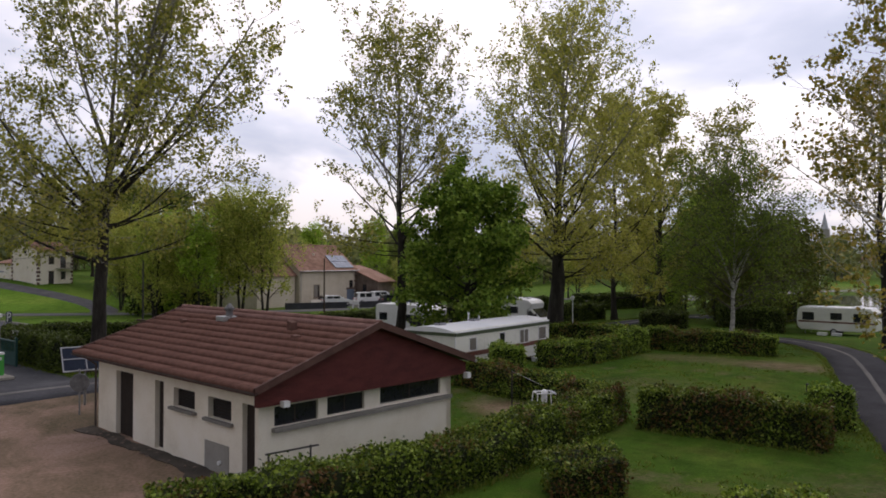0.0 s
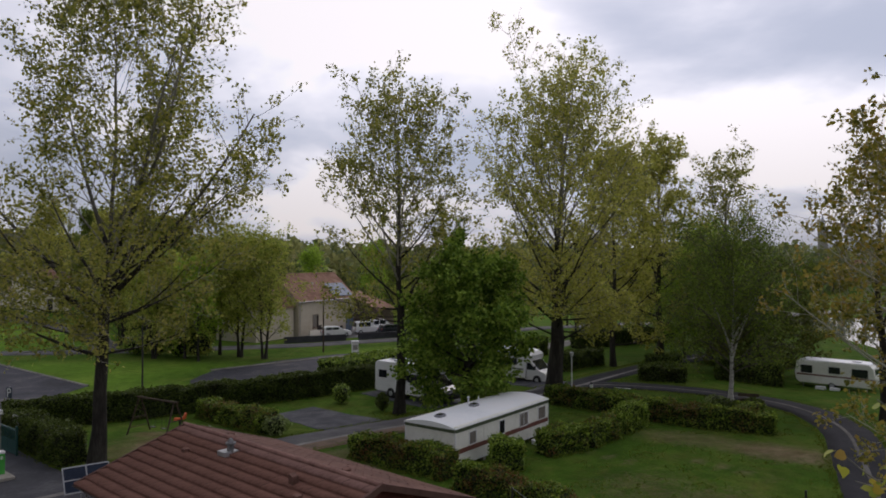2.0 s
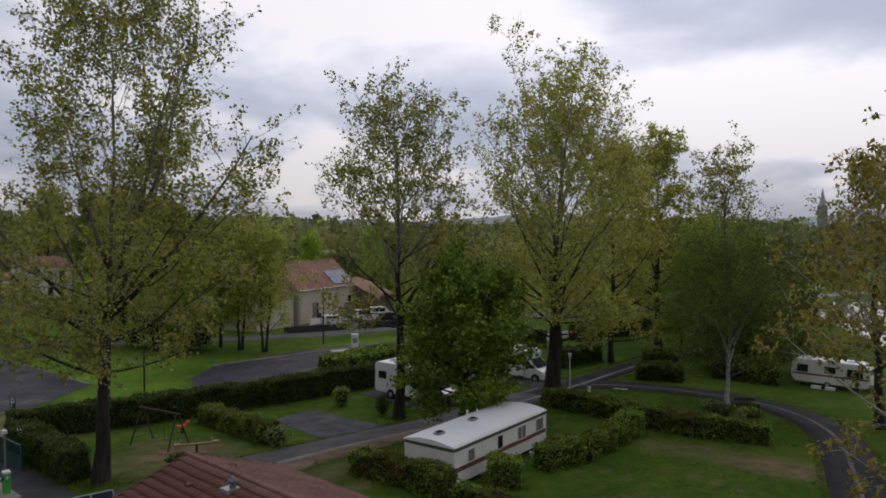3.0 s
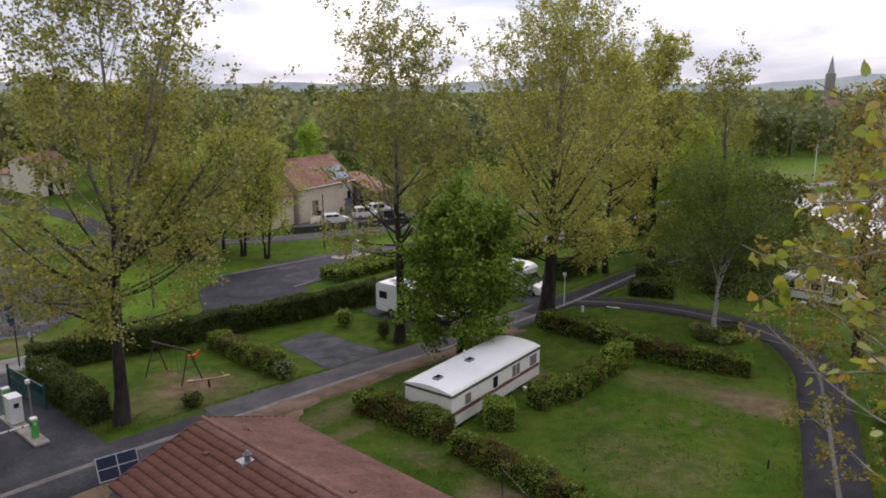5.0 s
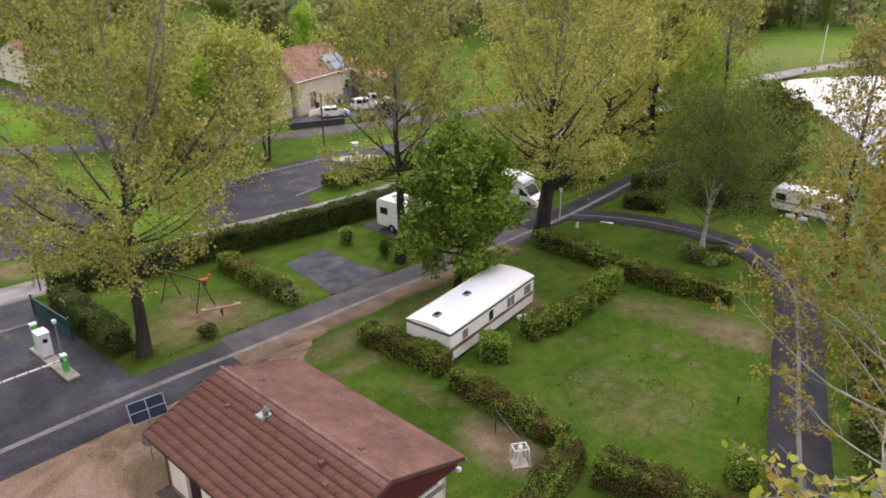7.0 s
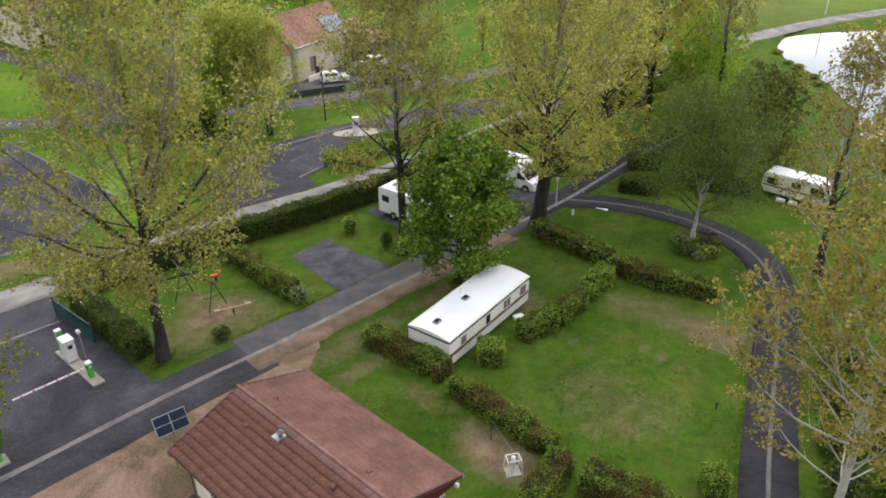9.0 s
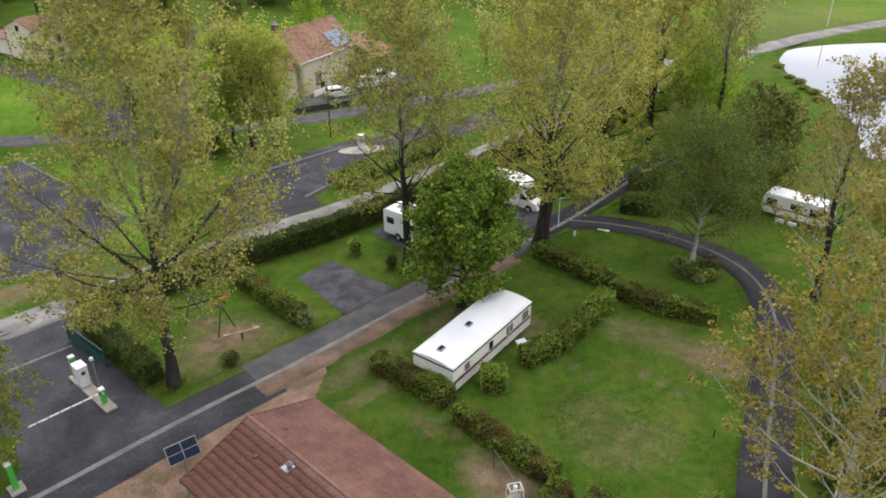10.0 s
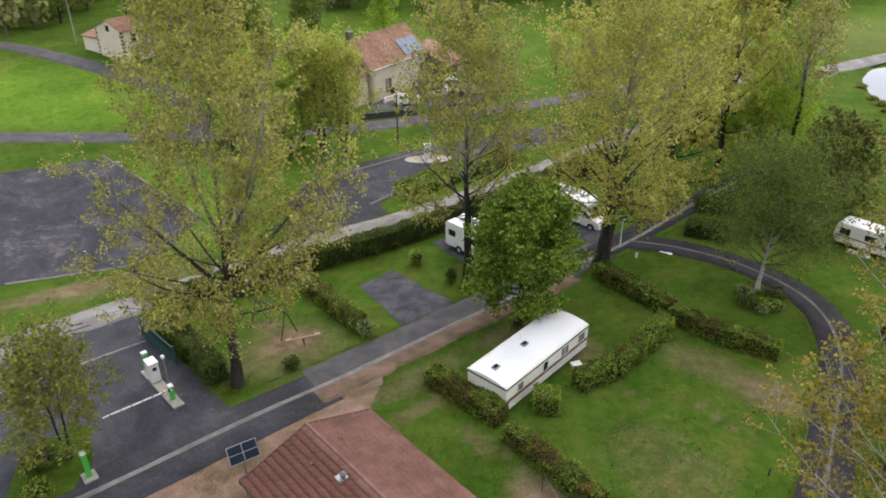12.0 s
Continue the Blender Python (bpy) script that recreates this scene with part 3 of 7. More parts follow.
# worn places: centre, half-lengths, turn in degrees, strength
WORN = [(20.8, 44.9, 4.6, 2.5, -35, 0.62), (16.5, 48.2, 5.0, 2.4, -30, 0.4), (10.5, 38.5, 4.5, 3.0, 30, 0.26), (-17.6, 48.4, 3.2, 2.0, 40, 0.95), (-17.5, 47.2, 6.5, 4.5, 45, 0.42), (-6.2, 44.4, 6, 1.8, 45, 0.4), (1.0, 52.0, 6, 1.2, 45, 0.5), (-20.2, 50.6, 1.8, 1.5, 0, 0.55), (3.6, 32.8, 3.6, 2.2, -45, 0.8), (5.5, 50.5, 3.6, 2.0, 50, 0.4),
        (1.5, 36.3, 3.5, 0.5, -45, 0.35), (16.0, 42.0, 4.0, 0.35, -42, 0.45), (10.3, 43.8, 3.0, 0.4, -50, 0.35), (12.5, 36.0, 5.0, 3.0, 20, 0.3), (6.5, 49.5, 2.6, 2.2, 20, 0.5), (-1.5, 38.2, 2.4, 1.0, -45, 0.4), (1.0, 26.3, 1.8, 1.6, 45, 0.5), (-5.0, 41.5, 5.0, 0.9, 44, 0.45), (-35, 57.5, 9, 1.6, 40, 0.4), (7.0, 22.5, 3, 1, -40, 0.35), (-40.5, 55.6, 10, 1.9, 38, 0.62), (78, 172, 40, 22, 30, 0.3), (13, 20, 5, 4, 0, 0.3)]
LUSH = [(-70, 112, 42, 15, 0, 1.0), (-35, 77, 8, 7, 20, 0.8), (-30, 70, 7, 4, 40, 0.7), (-38, 84, 18, 7, 0, 0.8), (20, 150, 60, 25, 20, 0.3), (-20, 165, 70, 25, 0, 0.3), (110, 190, 70, 22, 30, 0.7), (55, 175, 45, 30, 0, 0.35), (-6, 101, 14, 4, 30, 0.5)]


def soft_spot(x, y, spots):
    v = 0.0
    for cx, cy, a, b, turn, s in spots:
        c, sn = math.cos(radians(turn)), math.sin(radians(turn))
        dx, dy = x - cx, y - cy
        u, w = (dx * c + dy * sn) / a, (-dx * sn + dy * c) / b
        v = max(v, s * (1 - smooth(0.35, 1.25, math.hypot(u, w))))
    return v


gx, gy = axis_steps(-4200, -62, 62, 4200, 1.0), axis_steps(-900, 8, 116, 4700, 1.0)
GV = [(x, y, terr(x, y)) for y in gy for x in gx]
nx = len(gx)
ii, jj = np.meshgrid(np.arange(nx - 1), np.arange(len(gy) - 1))
a_ = (jj * nx + ii).ravel()
g_me = fast_mesh("ground", GV, np.stack([a_, a_ + 1, a_ + nx + 1, a_ + nx], 1), M_GRASS)
for nm, spots in (("wear", WORN), ("lush", LUSH)):
    at = g_me.attributes.new(nm, "FLOAT", "POINT")
    at.data.foreach_set("value", np.array([soft_spot(x, y, spots) if abs(x) < 260 and -5 < y < 320 else (0.12 if nm == "lush" else 0.0) for x, y, _ in GV], dtype=np.float32))
tagged(put("ground", g_me), "mown grass with worn earth patches and green fields", "ground", kind="structure")

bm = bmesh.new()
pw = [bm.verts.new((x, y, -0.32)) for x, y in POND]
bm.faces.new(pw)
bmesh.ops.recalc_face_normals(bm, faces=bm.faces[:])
tagged(part("water", bm, M_WATER), "still pond water, its colour whitened for the mirrored sky", "pond", kind="structure")

# ---- roads and hard ground ----
INNER = [(-31, 27.2), (-24.3, 33.4), (-17.6, 39.9), (-10.3, 46.7), (-1.12, 56.55), (6.29, 63.9), (13.54, 70.42), (22.2, 79.5), (28.0, 85.8), (33.0, 91.2)]
LOOP = [(13.0, 69.4), (18.3, 67.9), (23.2, 65.2), (27.1, 60.8), (28.5, 56.0), (27.8, 50.4), (25.3, 44.2), (22.2, 37.2), (19.7, 31.5), (16.3, 23.0), (12.5, 13.0)]
sheet("yard", [(-23.6, 31.2), (-20.0, 34.6), (-16.2, 38.3), (-11.2, 43.2), (-9.2, 45.2), (-8.8, 44.4), (-9.2, 42.8), (-9.2, 40.8), (-9.4, 37.6), (-8.4, 30), (-4.8, 20), (-7, 14), (-14, 10), (-27, 16), (-30, 23)], 0.012, M_GRAVEL, "reddish gravel yard with mossy patches", "yard", rag=0.5)
sheet("plaza", [(-15.0, 39.9), (-20.0, 39.75), (-26.4, 45.6), (-31.76, 50.85), (-33.77, 52.63), (-45, 41.5), (-56, 30), (-42, 20), (-30.5, 23.3), (-22.6, 31.0), (-19.0, 35.0)], 0.024, M_ASPHALT, "dark smooth asphalt forecourt of the entrance", "forecourt", rag=0.1)
ribbon("shoulder", [(-13.5, 41.5), (-9.4, 45.4), (-0.2, 54.98), (6.89, 62.02)], 2.0, 0.04, M_SHOULDER, "brown trodden earth shoulder beside the lane", "verge", rag=0.9)
ribbon("inner_road", [(x + 0.62, y - 0.66) for x, y in (*INNER[:3], (-13.6, 43.7))], 4.4, 0.034, M_ASPHALT, "dark asphalt camp road by the forecourt", "road", rag=0.2)
ribbon("inner_road", [(-14.3, 43.0), *INNER[3:6], (10.2, 67.4)], 4.0, 0.036, M_ASPHALT_OLD, "narrow worn asphalt camp road", "road", rag=0.35)
ribbon("inner_road", [(8.6, 66.0), *INNER[6:]], 2.9, 0.038, M_LOOP, "narrow dark asphalt camp road past the junction", "road", rag=0.3)
ribbon("inner_road_gutter", [(x + 0.42, y - 0.44) for x, y in INNER[:7]] + INNER[7:], 0.42, 0.046, M_GUTTER, "pale concrete gutter strip along the camp road", "gutter", rag=0.1)
ribbon("loop_road", LOOP, 3.3, 0.04, M_LOOP, "dark asphalt loop road of the camp", "road", rag=0.22)
ribbon("loop_road_gutter", LOOP, 0.26, 0.05, M_LOOPG, "pale concrete gutter strip in the loop road", "gutter", rag=0.1)
sheet("pitch_pad", [(-13.75, 58.65), (-11.01, 62), (-3.96, 56.1), (-4.66, 54.98), (-7.85, 51.51), (-8.66, 51.96)], 0.02, M_PAD, "dark gravel and asphalt caravan pitch", "pitch", rag=0.14)
sheet("motorhome_pad", [(-7.75, 68.12), (-4.69, 71.38), (2.44, 64.69), (-0.82, 60.77)], 0.02, M_PAD, "dark gravel pitch under a motorhome", "pitch", rag=0.14)
sheet("motorhome_pad", [(2.65, 75.88), (5.28, 78.21), (12.65, 70.9), (9.69, 68.2)], 0.02, M_PAD, "dark gravel pitch under a motorhome", "pitch", rag=0.14)
ribbon("lane", [(-95, -10), (-62, 24.5), (-41, 45.3), (-22.74, 64.75), (-12.44, 72.7), (-2.86, 81.78), (9.49, 94.36), (24, 108), (44, 126), (58, 140)], 3.9, 0.03, M_LANE, "bleached and patched asphalt lane", "lane", rag=0.5)
sheet("service_lot", [(-23.05, 67.71), (-26.1, 75.46), (-25.7, 81.58), (-20.6, 89.12), (-13.87, 95.24), (-4.69, 100.95), (8.09, 108.23), (10.08, 101.83), (-1.53, 94.83), (-9.18, 86.16), (-15.3, 77.29), (-13.56, 74.85), (-17.33, 71.68)], 0.022, M_LOT, "stained dark asphalt parking area for motorhomes", "parking area", rag=0.15)
sheet("west_car_park", [(-47.48, 56.1), (-35.89, 61.59), (-34.98, 72.09), (-44.56, 80.25), (-54.86, 88.92), (-67.3, 82.19), (-96.87, 61.18), (-75, 42)], 0.022, M_LOT, "large stained dark asphalt car park", "car park", cell=2.5, rag=0.2)
ribbon("high_road", [(-193.74, 86.67), (-112.17, 92.79), (-74.44, 95.65), (-46.91, 98.3), (-23.35, 104.21), (-12.03, 109.72), (9.69, 120.56), (33, 130.5)], 4.4, 0.03, M_ASPHALT_OLD, "grey asphalt public road", "road", rag=0.15)
ribbon("pond_road", [(33, 130.5), (57, 140.5), (76, 153.6), (100, 167), (150, 190), (260, 220)], 4.4, 0.03, M_LANE, "bleached asphalt road past the pond", "road", rag=0.15)
sheet("verge", [(-30.8, 37.0), (-28.8, 36.6), (-27.3, 33.6), (-27.3, 31.2), (-28.8, 28.6), (-31.2, 29.6), (-32, 33)], 0.05, M_GRASS, "small grassed island under the young tree", "verge", cell=0.8, rag=0.3)
ribbon("hill_road", [(-46.4, 99.42), (-49.15, 106.05), (-54.04, 112.78), (-61.18, 118.28), (-71.79, 122.77), (-83.21, 127.46), (-99.93, 134.8), (-120.32, 141.74), (-152.95, 149.9)], 3.6, 0.03, M_ASPHALT_OLD, "grey road climbing past the field", "road", rag=0.15)
sheet("house_yard", [(-23.66, 111.66), (-12.24, 115.74), (0, 123.38), (-8.16, 130.52), (-12.85, 127.05), (-15.91, 131.13), (-23.05, 118.08)], 0.02, M_ASPHALT_OLD, "grey asphalt yard in front of the house", "yard", rag=0.15)
for (p, q) in (((-48.15, 55.66), (-35.89, 61.39)), ((-34.87, 71.99), (-56.08, 89.63)), ((-16.11, 77.09), (-9.79, 86.47)), ((-26, 81.98), (-4.69, 101.36))):
    ribbon("kerb", [p, ((p[0] + q[0]) / 2 + 0.05, (p[1] + q[1]) / 2), q], 0.16, 0.14, M_KERB, "worn concrete kerb along the asphalt", "kerb", n=10, step=2)
ribbon("gate_rail", [(-40, 37.8), (-33.3, 44.1), (-29.9, 47.3)], 0.22, 0.034, M_GUTTER, "pale concrete channel of the sliding gate", "gate track", n=10, step=2)

# ---- trees ----
def unit(v):
    return v / (np.linalg.norm(v) + 1e-9)


class Wood:
    """Collects tapered tubes."""

    def __init__(self):
        self.v, self.f, self.n = [], [], 0

    def tube(self, pts, r0, r1, sides):
        pts = np.asarray(pts)
        k = len(pts)
        t = np.gradient(pts, axis=0)
        t /= np.linalg.norm(t, axis=1)[:, None] + 1e-9
        ref = np.array([1.0, 0, 0]) if abs(t[0][2]) > 0.8 else np.array([0, 0, 1.0])
        a = np.cross(t, ref)
        a /= np.linalg.norm(a, axis=1)[:, None] + 1e-9
        b = np.cross(t, a)
        r = np.linspace(r0, r1, k) if np.isscalar(r0) and not hasattr(r1, "__len__") else np.asarray(r1)
        th = np.arange(sides) * 2 * np.pi / sides
        ring = pts[:, None, :] + r[:, None, None] * (np.cos(th)[None, :, None] * a[:, None, :] + np.sin(th)[None, :, None] * b[:, None, :])
        i, j = np.meshgrid(np.arange(k - 1), np.arange(sides), indexing="ij")
        p = self.n + i * sides + j
        q = self.n + i * sides + (j + 1) % sides
        self.f.append(np.stack([p, q, q + sides, p + sides], -1).reshape(-1, 4))
        self.v.append(ring.reshape(-1, 3))
        self.n += k * sides

    def mesh(self, name, material):
        return fast_mesh(name, np.concatenate(self.v), np.concatenate(self.f), material)


def shoot(rng, p, d, length, n, up=0.0, wob=0.12, sag=0.0):
    """A bending shoot: points from p along d, drawn up or down as it goes."""
    pts = [np.array(p, float)]
    d = unit(np.array(d, float))
    for i in range(n):
        d = unit(d + np.array([0, 0, (up - sag * (i / n)) / n]) + rng.normal(0, wob, 3) * np.array([1, 1, 0.7]) / math.sqrt(n))
        pts.append(pts[-1] + d * length / n)
    return np.array(pts)


def aside(rng, d, deg):
    """A direction turned deg degrees away from d, to any side."""
    d = unit(d)
    s = unit(np.cross(d, rng.normal(0, 1, 3)))
    return unit(d * math.cos(radians(deg)) + s * math.sin(radians(deg)))


KITE = np.array([(0, 0, 0), (-0.42, 0.42, 0.07), (0, 1, -0.06), (0.42, 0.42, 0.07)])
BROAD = np.array([(0, 0.02, -0.03), (-0.26, -0.04, 0.05), (-0.5, 0.2, 0.12), (-0.44, 0.52, 0.1), (-0.2, 0.82, 0.03), (0, 1.06, -0.12), (0.2, 0.82, 0.03), (0.44, 0.52, 0.1), (0.5, 0.2, 0.12), (0.26, -0.04, 0.05)])


def leaf_mesh(rng, name, at, size, material, shape=KITE, droop=0.45, spread=0.25, flatness=0.0):
    """Many leaves, each a folded blade, hung at the points."""
    at = np.asarray(at)
    n, k = len(at), len(shape)
    f = rng.normal(0, 1, (n, 3))
    f[:, 2] = f[:, 2] * 0.7 - droop
    f /= np.linalg.norm(f, axis=1)[:, None]
    w = rng.normal(0, 1, (n, 3))
    w[:, 2] *= 1 - flatness
    s = np.cross(f, w)
    s /= np.linalg.norm(s, axis=1)[:, None] + 1e-9
    u = np.cross(s, f)
    sz = size * (1 + spread * rng.uniform(-1, 1, n))
    V = at[:, None, :] + sz[:, None, None] * (shape[None, :, 0, None] * s[:, None, :] + shape[None, :, 1, None] * f[:, None, :] + shape[None, :, 2, None] * u[:, None, :])
    F = np.arange(n * k).reshape(n, k)
    return fast_mesh(name, V.reshape(-1, 3), F, material, flat=True)


def profile(stops, z):
    return float(np.interp(z, [s[0] for s in stops], [s[1] for s in stops]))


def tree(seed, base, H, label, reach, r0=0.4, first=0.2, limbs=30, tilt=(58, 25), up=0.55, subs=7, twigs=4, twig=1.0, per=4, leaf=0.17, lm=None, wm=None, bm_=None,
         lean=(0, 0), lead=1.0, wob=0.12, sag=0.0, extra=(), shape=KITE, name="tree", category="tree", group="", droop=0.45, stems=1, split=0.0, keep=None, taper=1.0, jit=0.14, bare=0.25, fine=True, submax=3.6, girth=1.0):
    """A tree: trunk, limbs that follow reach (part of height, metres out), side shoots, twigs and leaves."""
    rng = np.random.default_rng(seed)
    base = np.array([base[0], base[1], terr(base[0], base[1]) - 0.1])
    th = thing(name, Matrix.Translation(base), label, category, group)
    trunk, wood, heavies = Wood(), Wood(), []
    leaves = []

    def add_limb(p, d, length, r, heavy):
        n = 8 if length > 4 else 5
        pts = shoot(rng, p, d, length, n, up, wob, sag)
        tube_of = wood
        if heavy:
            tube_of = Wood()
            heavies.append(tube_of)
        tube_of.tube(pts, r, max(0.012, r * 0.22), 6 if heavy else 4)
        ns = max(2, int(subs * (0.5 + length / 8)))
        for i in range(ns):
            t = bare + (1 - bare) * (i + rng.uniform(0, 1)) / ns
            f = t * n
            a = min(int(f), n - 1)
            q = pts[a] + (pts[a + 1] - pts[a]) * (f - a)
            d2 = aside(rng, pts[a + 1] - pts[a], rng.uniform(28, 62))
            l2 = length * rng.uniform(0.18, 0.42) * (1.15 - 0.6 * t) + 0.5
            l2 = min(l2, submax)
            p2 = shoot(rng, q, d2, l2, 4, up * 0.6, wob * 1.3, sag)
            wood.tube(p2, max(0.012, r * 0.3 * (1.1 - 0.7 * t)), 0.008, 3)
            for k in range(twigs):
                u = rng.uniform(0.25, 1.0) * 4
                b = min(int(u), 3)
                s = p2[b] + (p2[b + 1] - p2[b]) * (u - b)
                d3 = aside(rng, p2[b + 1] - p2[b], rng.uniform(25, 70))
                p3 = shoot(rng, s, d3, twig * rng.uniform(0.5, 1.2), 2, up * 0.4, wob, sag)
                if fine:
                    wood.tube(p3, 0.014, 0.006, 3)
                for _ in range(per):
                    v = rng.uniform(0.2, 1.05) * 2
                    c = min(int(v), 1)
                    leaves.append(p3[c] + (p3[c + 1] - p3[c]) * (v - c) + rng.normal(0, jit, 3))

    for st in range(stems):
        off = np.array([math.cos(st * 2.4), math.sin(st * 2.4), 0]) * split * (stems > 1)
        n = 14
        zs = np.linspace(0, H * lead * (1 - 0.06 * st), n)
        wander = np.cumsum(rng.normal(0, 0.008 * H, (n, 2)) * 0.45, axis=0)
        sp = np.clip(zs / H, 0, 1)[:, None]
        spine = np.column_stack([off[0] * (0.35 + 1.6 * sp[:, 0]) + wander[:, 0] + lean[0] * zs / H, off[1] * (0.35 + 1.6 * sp[:, 0]) + wander[:, 1] + lean[1] * zs / H, zs])
        rad = r0 * (1 - 0.12 * st) * np.clip(1 - zs / (H * 1.02), 0.03, 1) ** 0.85
        rad *= np.interp(zs / H, [0, first, first + 0.12, 1], [1, 1, taper, taper])
        rad[0] *= 1.45
        rad[1] *= 1.08
        trunk.tube(spine, 0.0, rad, 10)
        for i in range(limbs // stems):
            hf = first + (0.97 - first) * ((i + rng.uniform(0, 0.9)) / (limbs // stems)) ** 0.92
            z = hf * H * lead
            f = min(z / (H * lead) * (n - 1), n - 1.001)
            a = int(f)
            p = spine[a] + (spine[a + 1] - spine[a]) * (f - a)
            out = profile(reach, hf)
            az = i * 2.39996 + rng.uniform(-0.5, 0.5) + st * 2
            tl = radians(tilt[0] + (tilt[1] - tilt[0]) * (hf - first) / (1 - first) + rng.uniform(-8, 8))
            d = np.array([math.cos(az) * math.sin(tl), math.sin(az) * math.sin(tl), math.cos(tl)])
            length = out * rng.uniform(0.75, 1.15) / max(0.35, math.sin(tl))
            rr = min(0.5 * np.interp(z, zs, rad), 0.02 + 0.017 * length) * girth
            add_limb(p, d, length, max(rr, 0.02), rr > 0.09)
    for (z, az, el, length, r) in extra:
        f = min(z / (H * lead) * (n - 1), n - 1.001)
        a = int(f)
        p = spine[a] + (spine[a + 1] - spine[a]) * (f - a)
        d = (math.cos(radians(az)) * math.cos(radians(el)), math.sin(radians(az)) * math.cos(radians(el)), math.sin(radians(el)))
        add_limb(p, d, length, r, True)
    pts = np.array(leaves)
    if keep is not None:
        pts = pts[keep(pts + base)]
    stem = put("trunk", trunk.mesh("trunk", bm_ or M_BARK), th)
    for w in heavies:
        put("limb", w.mesh("limb", bm_ or M_BARK), stem)
    put("brushwood", wood.mesh("brushwood", wm or M_BRANCH), th)["kind"] = "stuff"
    put("crown", leaf_mesh(rng, "crown", pts, leaf, lm or L_POPLAR, shape, droop), th)
    return th


PL = "tall poplar with sparse young yellow-green leaves and a dark furrowed trunk"
tree(11, (-20.1, 42.2), 28.5, PL, [(0.2, 6), (0.33, 8), (0.5, 7.5), (0.7, 5.5), (0.85, 3.2), (1, 1)], r0=0.41, first=0.33, limbs=34, tilt=(56, 22), up=0.5, subs=9, twigs=4, twig=0.9, per=10, leaf=0.21, jit=0.17, girth=0.8, taper=0.5, name="poplar", category="poplar", group="poplars", lean=(0.8, 0.5),
     extra=[(13.4, -6, 57, 14.0, 0.13), (12.0, -22, 52, 13.5, 0.156), (9.6, -10, 36, 14.0, 0.17), (9.0, 172, 34, 13.0, 0.16), (6.6, 10, 4, 5.5, 0.09), (6.5, 175, 4, 6.5, 0.13), (10.6, 70, 40, 12, 0.15), (8.4, -110, 30, 9.5, 0.13), (11.6, -35, 48, 14, 0.16), (12.4, 140, 46, 13, 0.16), (7.2, -80, -4, 4.5, 0.08), (8.4, -20, 8, 7, 0.09), (8.3, 15, 14, 9, 0.06), (10.4, -48, 12, 8, 0.06), (10.8, 190, 14, 9, 0.06), (9.8, 100, 10, 7, 0.06), (10.0, 262, -9, 7.5, 0.05), (9.0, 248, -4, 6.5, 0.05), (10.6, 280, -8, 7.2, 0.05), (11.0, -4, 16, 12.0, 0.07), (12.0, 10, 18, 11.5, 0.07), (10.6, -26, 16, 11.0, 0.07), (8.8, 150, 6, 9.5, 0.07), (9.4, 205, 4, 9.0, 0.07), (8.0, 128, 0, 8.0, 0.06), (8.2, 225, -4, 7.5, 0.06), (7.6, 186, -2, 7.5, 0.06), (8.6, 45, 4, 8.0, 0.06), (7.8, -60, 0, 6.5, 0.05)])
tree(12, (-3.5, 58.9), 25.6, "tall slender poplar with sparse olive young leaves", [(0.3, 4.6), (0.45, 6.6), (0.65, 6.4), (0.8, 5.0), (0.92, 3.4), (1, 2.0)], lead=0.88, r0=0.42, first=0.33, limbs=38, tilt=(58, 24), up=0.5, subs=8, twigs=4, twig=0.8, per=8, leaf=0.23, jit=0.16, girth=0.8, taper=0.75, lm=L_POPLAR, name="poplar", category="poplar", group="poplars",
     extra=[(8.6, 178, 0, 6.4, 0.07), (7.6, 165, -4, 5.6, 0.06), (9.4, -8, 6, 7.0, 0.07), (11.0, 12, 16, 7.6, 0.07), (8.6, 24, 0, 6.2, 0.06), (13.0, -4, 24, 7.4, 0.06), (12.5, 20, 38, 8, 0.09), (13.5, 190, 44, 8, 0.09), (8, 190, -4, 4.5, 0.06), (7.4, 30, 0, 4, 0.06)])
tree(13, (9.5, 63.9), 26.2, "tall thick-trunked poplar with olive-green spring leaves", [(0.2, 5.8), (0.35, 8.2), (0.55, 8.4), (0.75, 6.6), (0.9, 4.2), (1, 2.2)], lead=0.86, r0=0.72, first=0.22, limbs=54, tilt=(64, 24), up=0.5, subs=9, twigs=4, twig=0.8, per=9, leaf=0.23, jit=0.18, girth=0.7, taper=0.65, lm=L_POPLAR_G, name="poplar", category="poplar", group="poplars",
     extra=[(7, 10, -4, 6.5, 0.1), (6, 30, -10, 5, 0.08), (8.5, 170, 15, 7, 0.1), (5.5, -15, -2, 4.5, 0.07)] + [(7.5 + 0.4 * (k % 3), 40 + 52 * k, -6, 6.2, 0.06) for k in range(7)])
tree(14, (18.8, 80.5), 22.0, "poplar with a narrow olive crown behind the camp road", [(0.12, 5.0), (0.4, 6.6), (0.7, 4.2), (1, 0.8)], r0=0.3, first=0.11, limbs=40, tilt=(86, 20), subs=8, twigs=4, per=12, leaf=0.29, lm=L_POPLAR_G, name="poplar", category="poplar", group="poplars")
tree(15, (26.4, 88.1), 23.0, "poplar with a dark trunk and reddish-olive young leaves", [(0.12, 5.6), (0.42, 6.8), (0.7, 4.4), (1, 0.8)], r0=0.4, first=0.11, limbs=42, tilt=(86, 20), subs=8, twigs=4, per=12, leaf=0.29, lm=L_POPLAR_G, name="poplar", category="poplar", group="poplars")
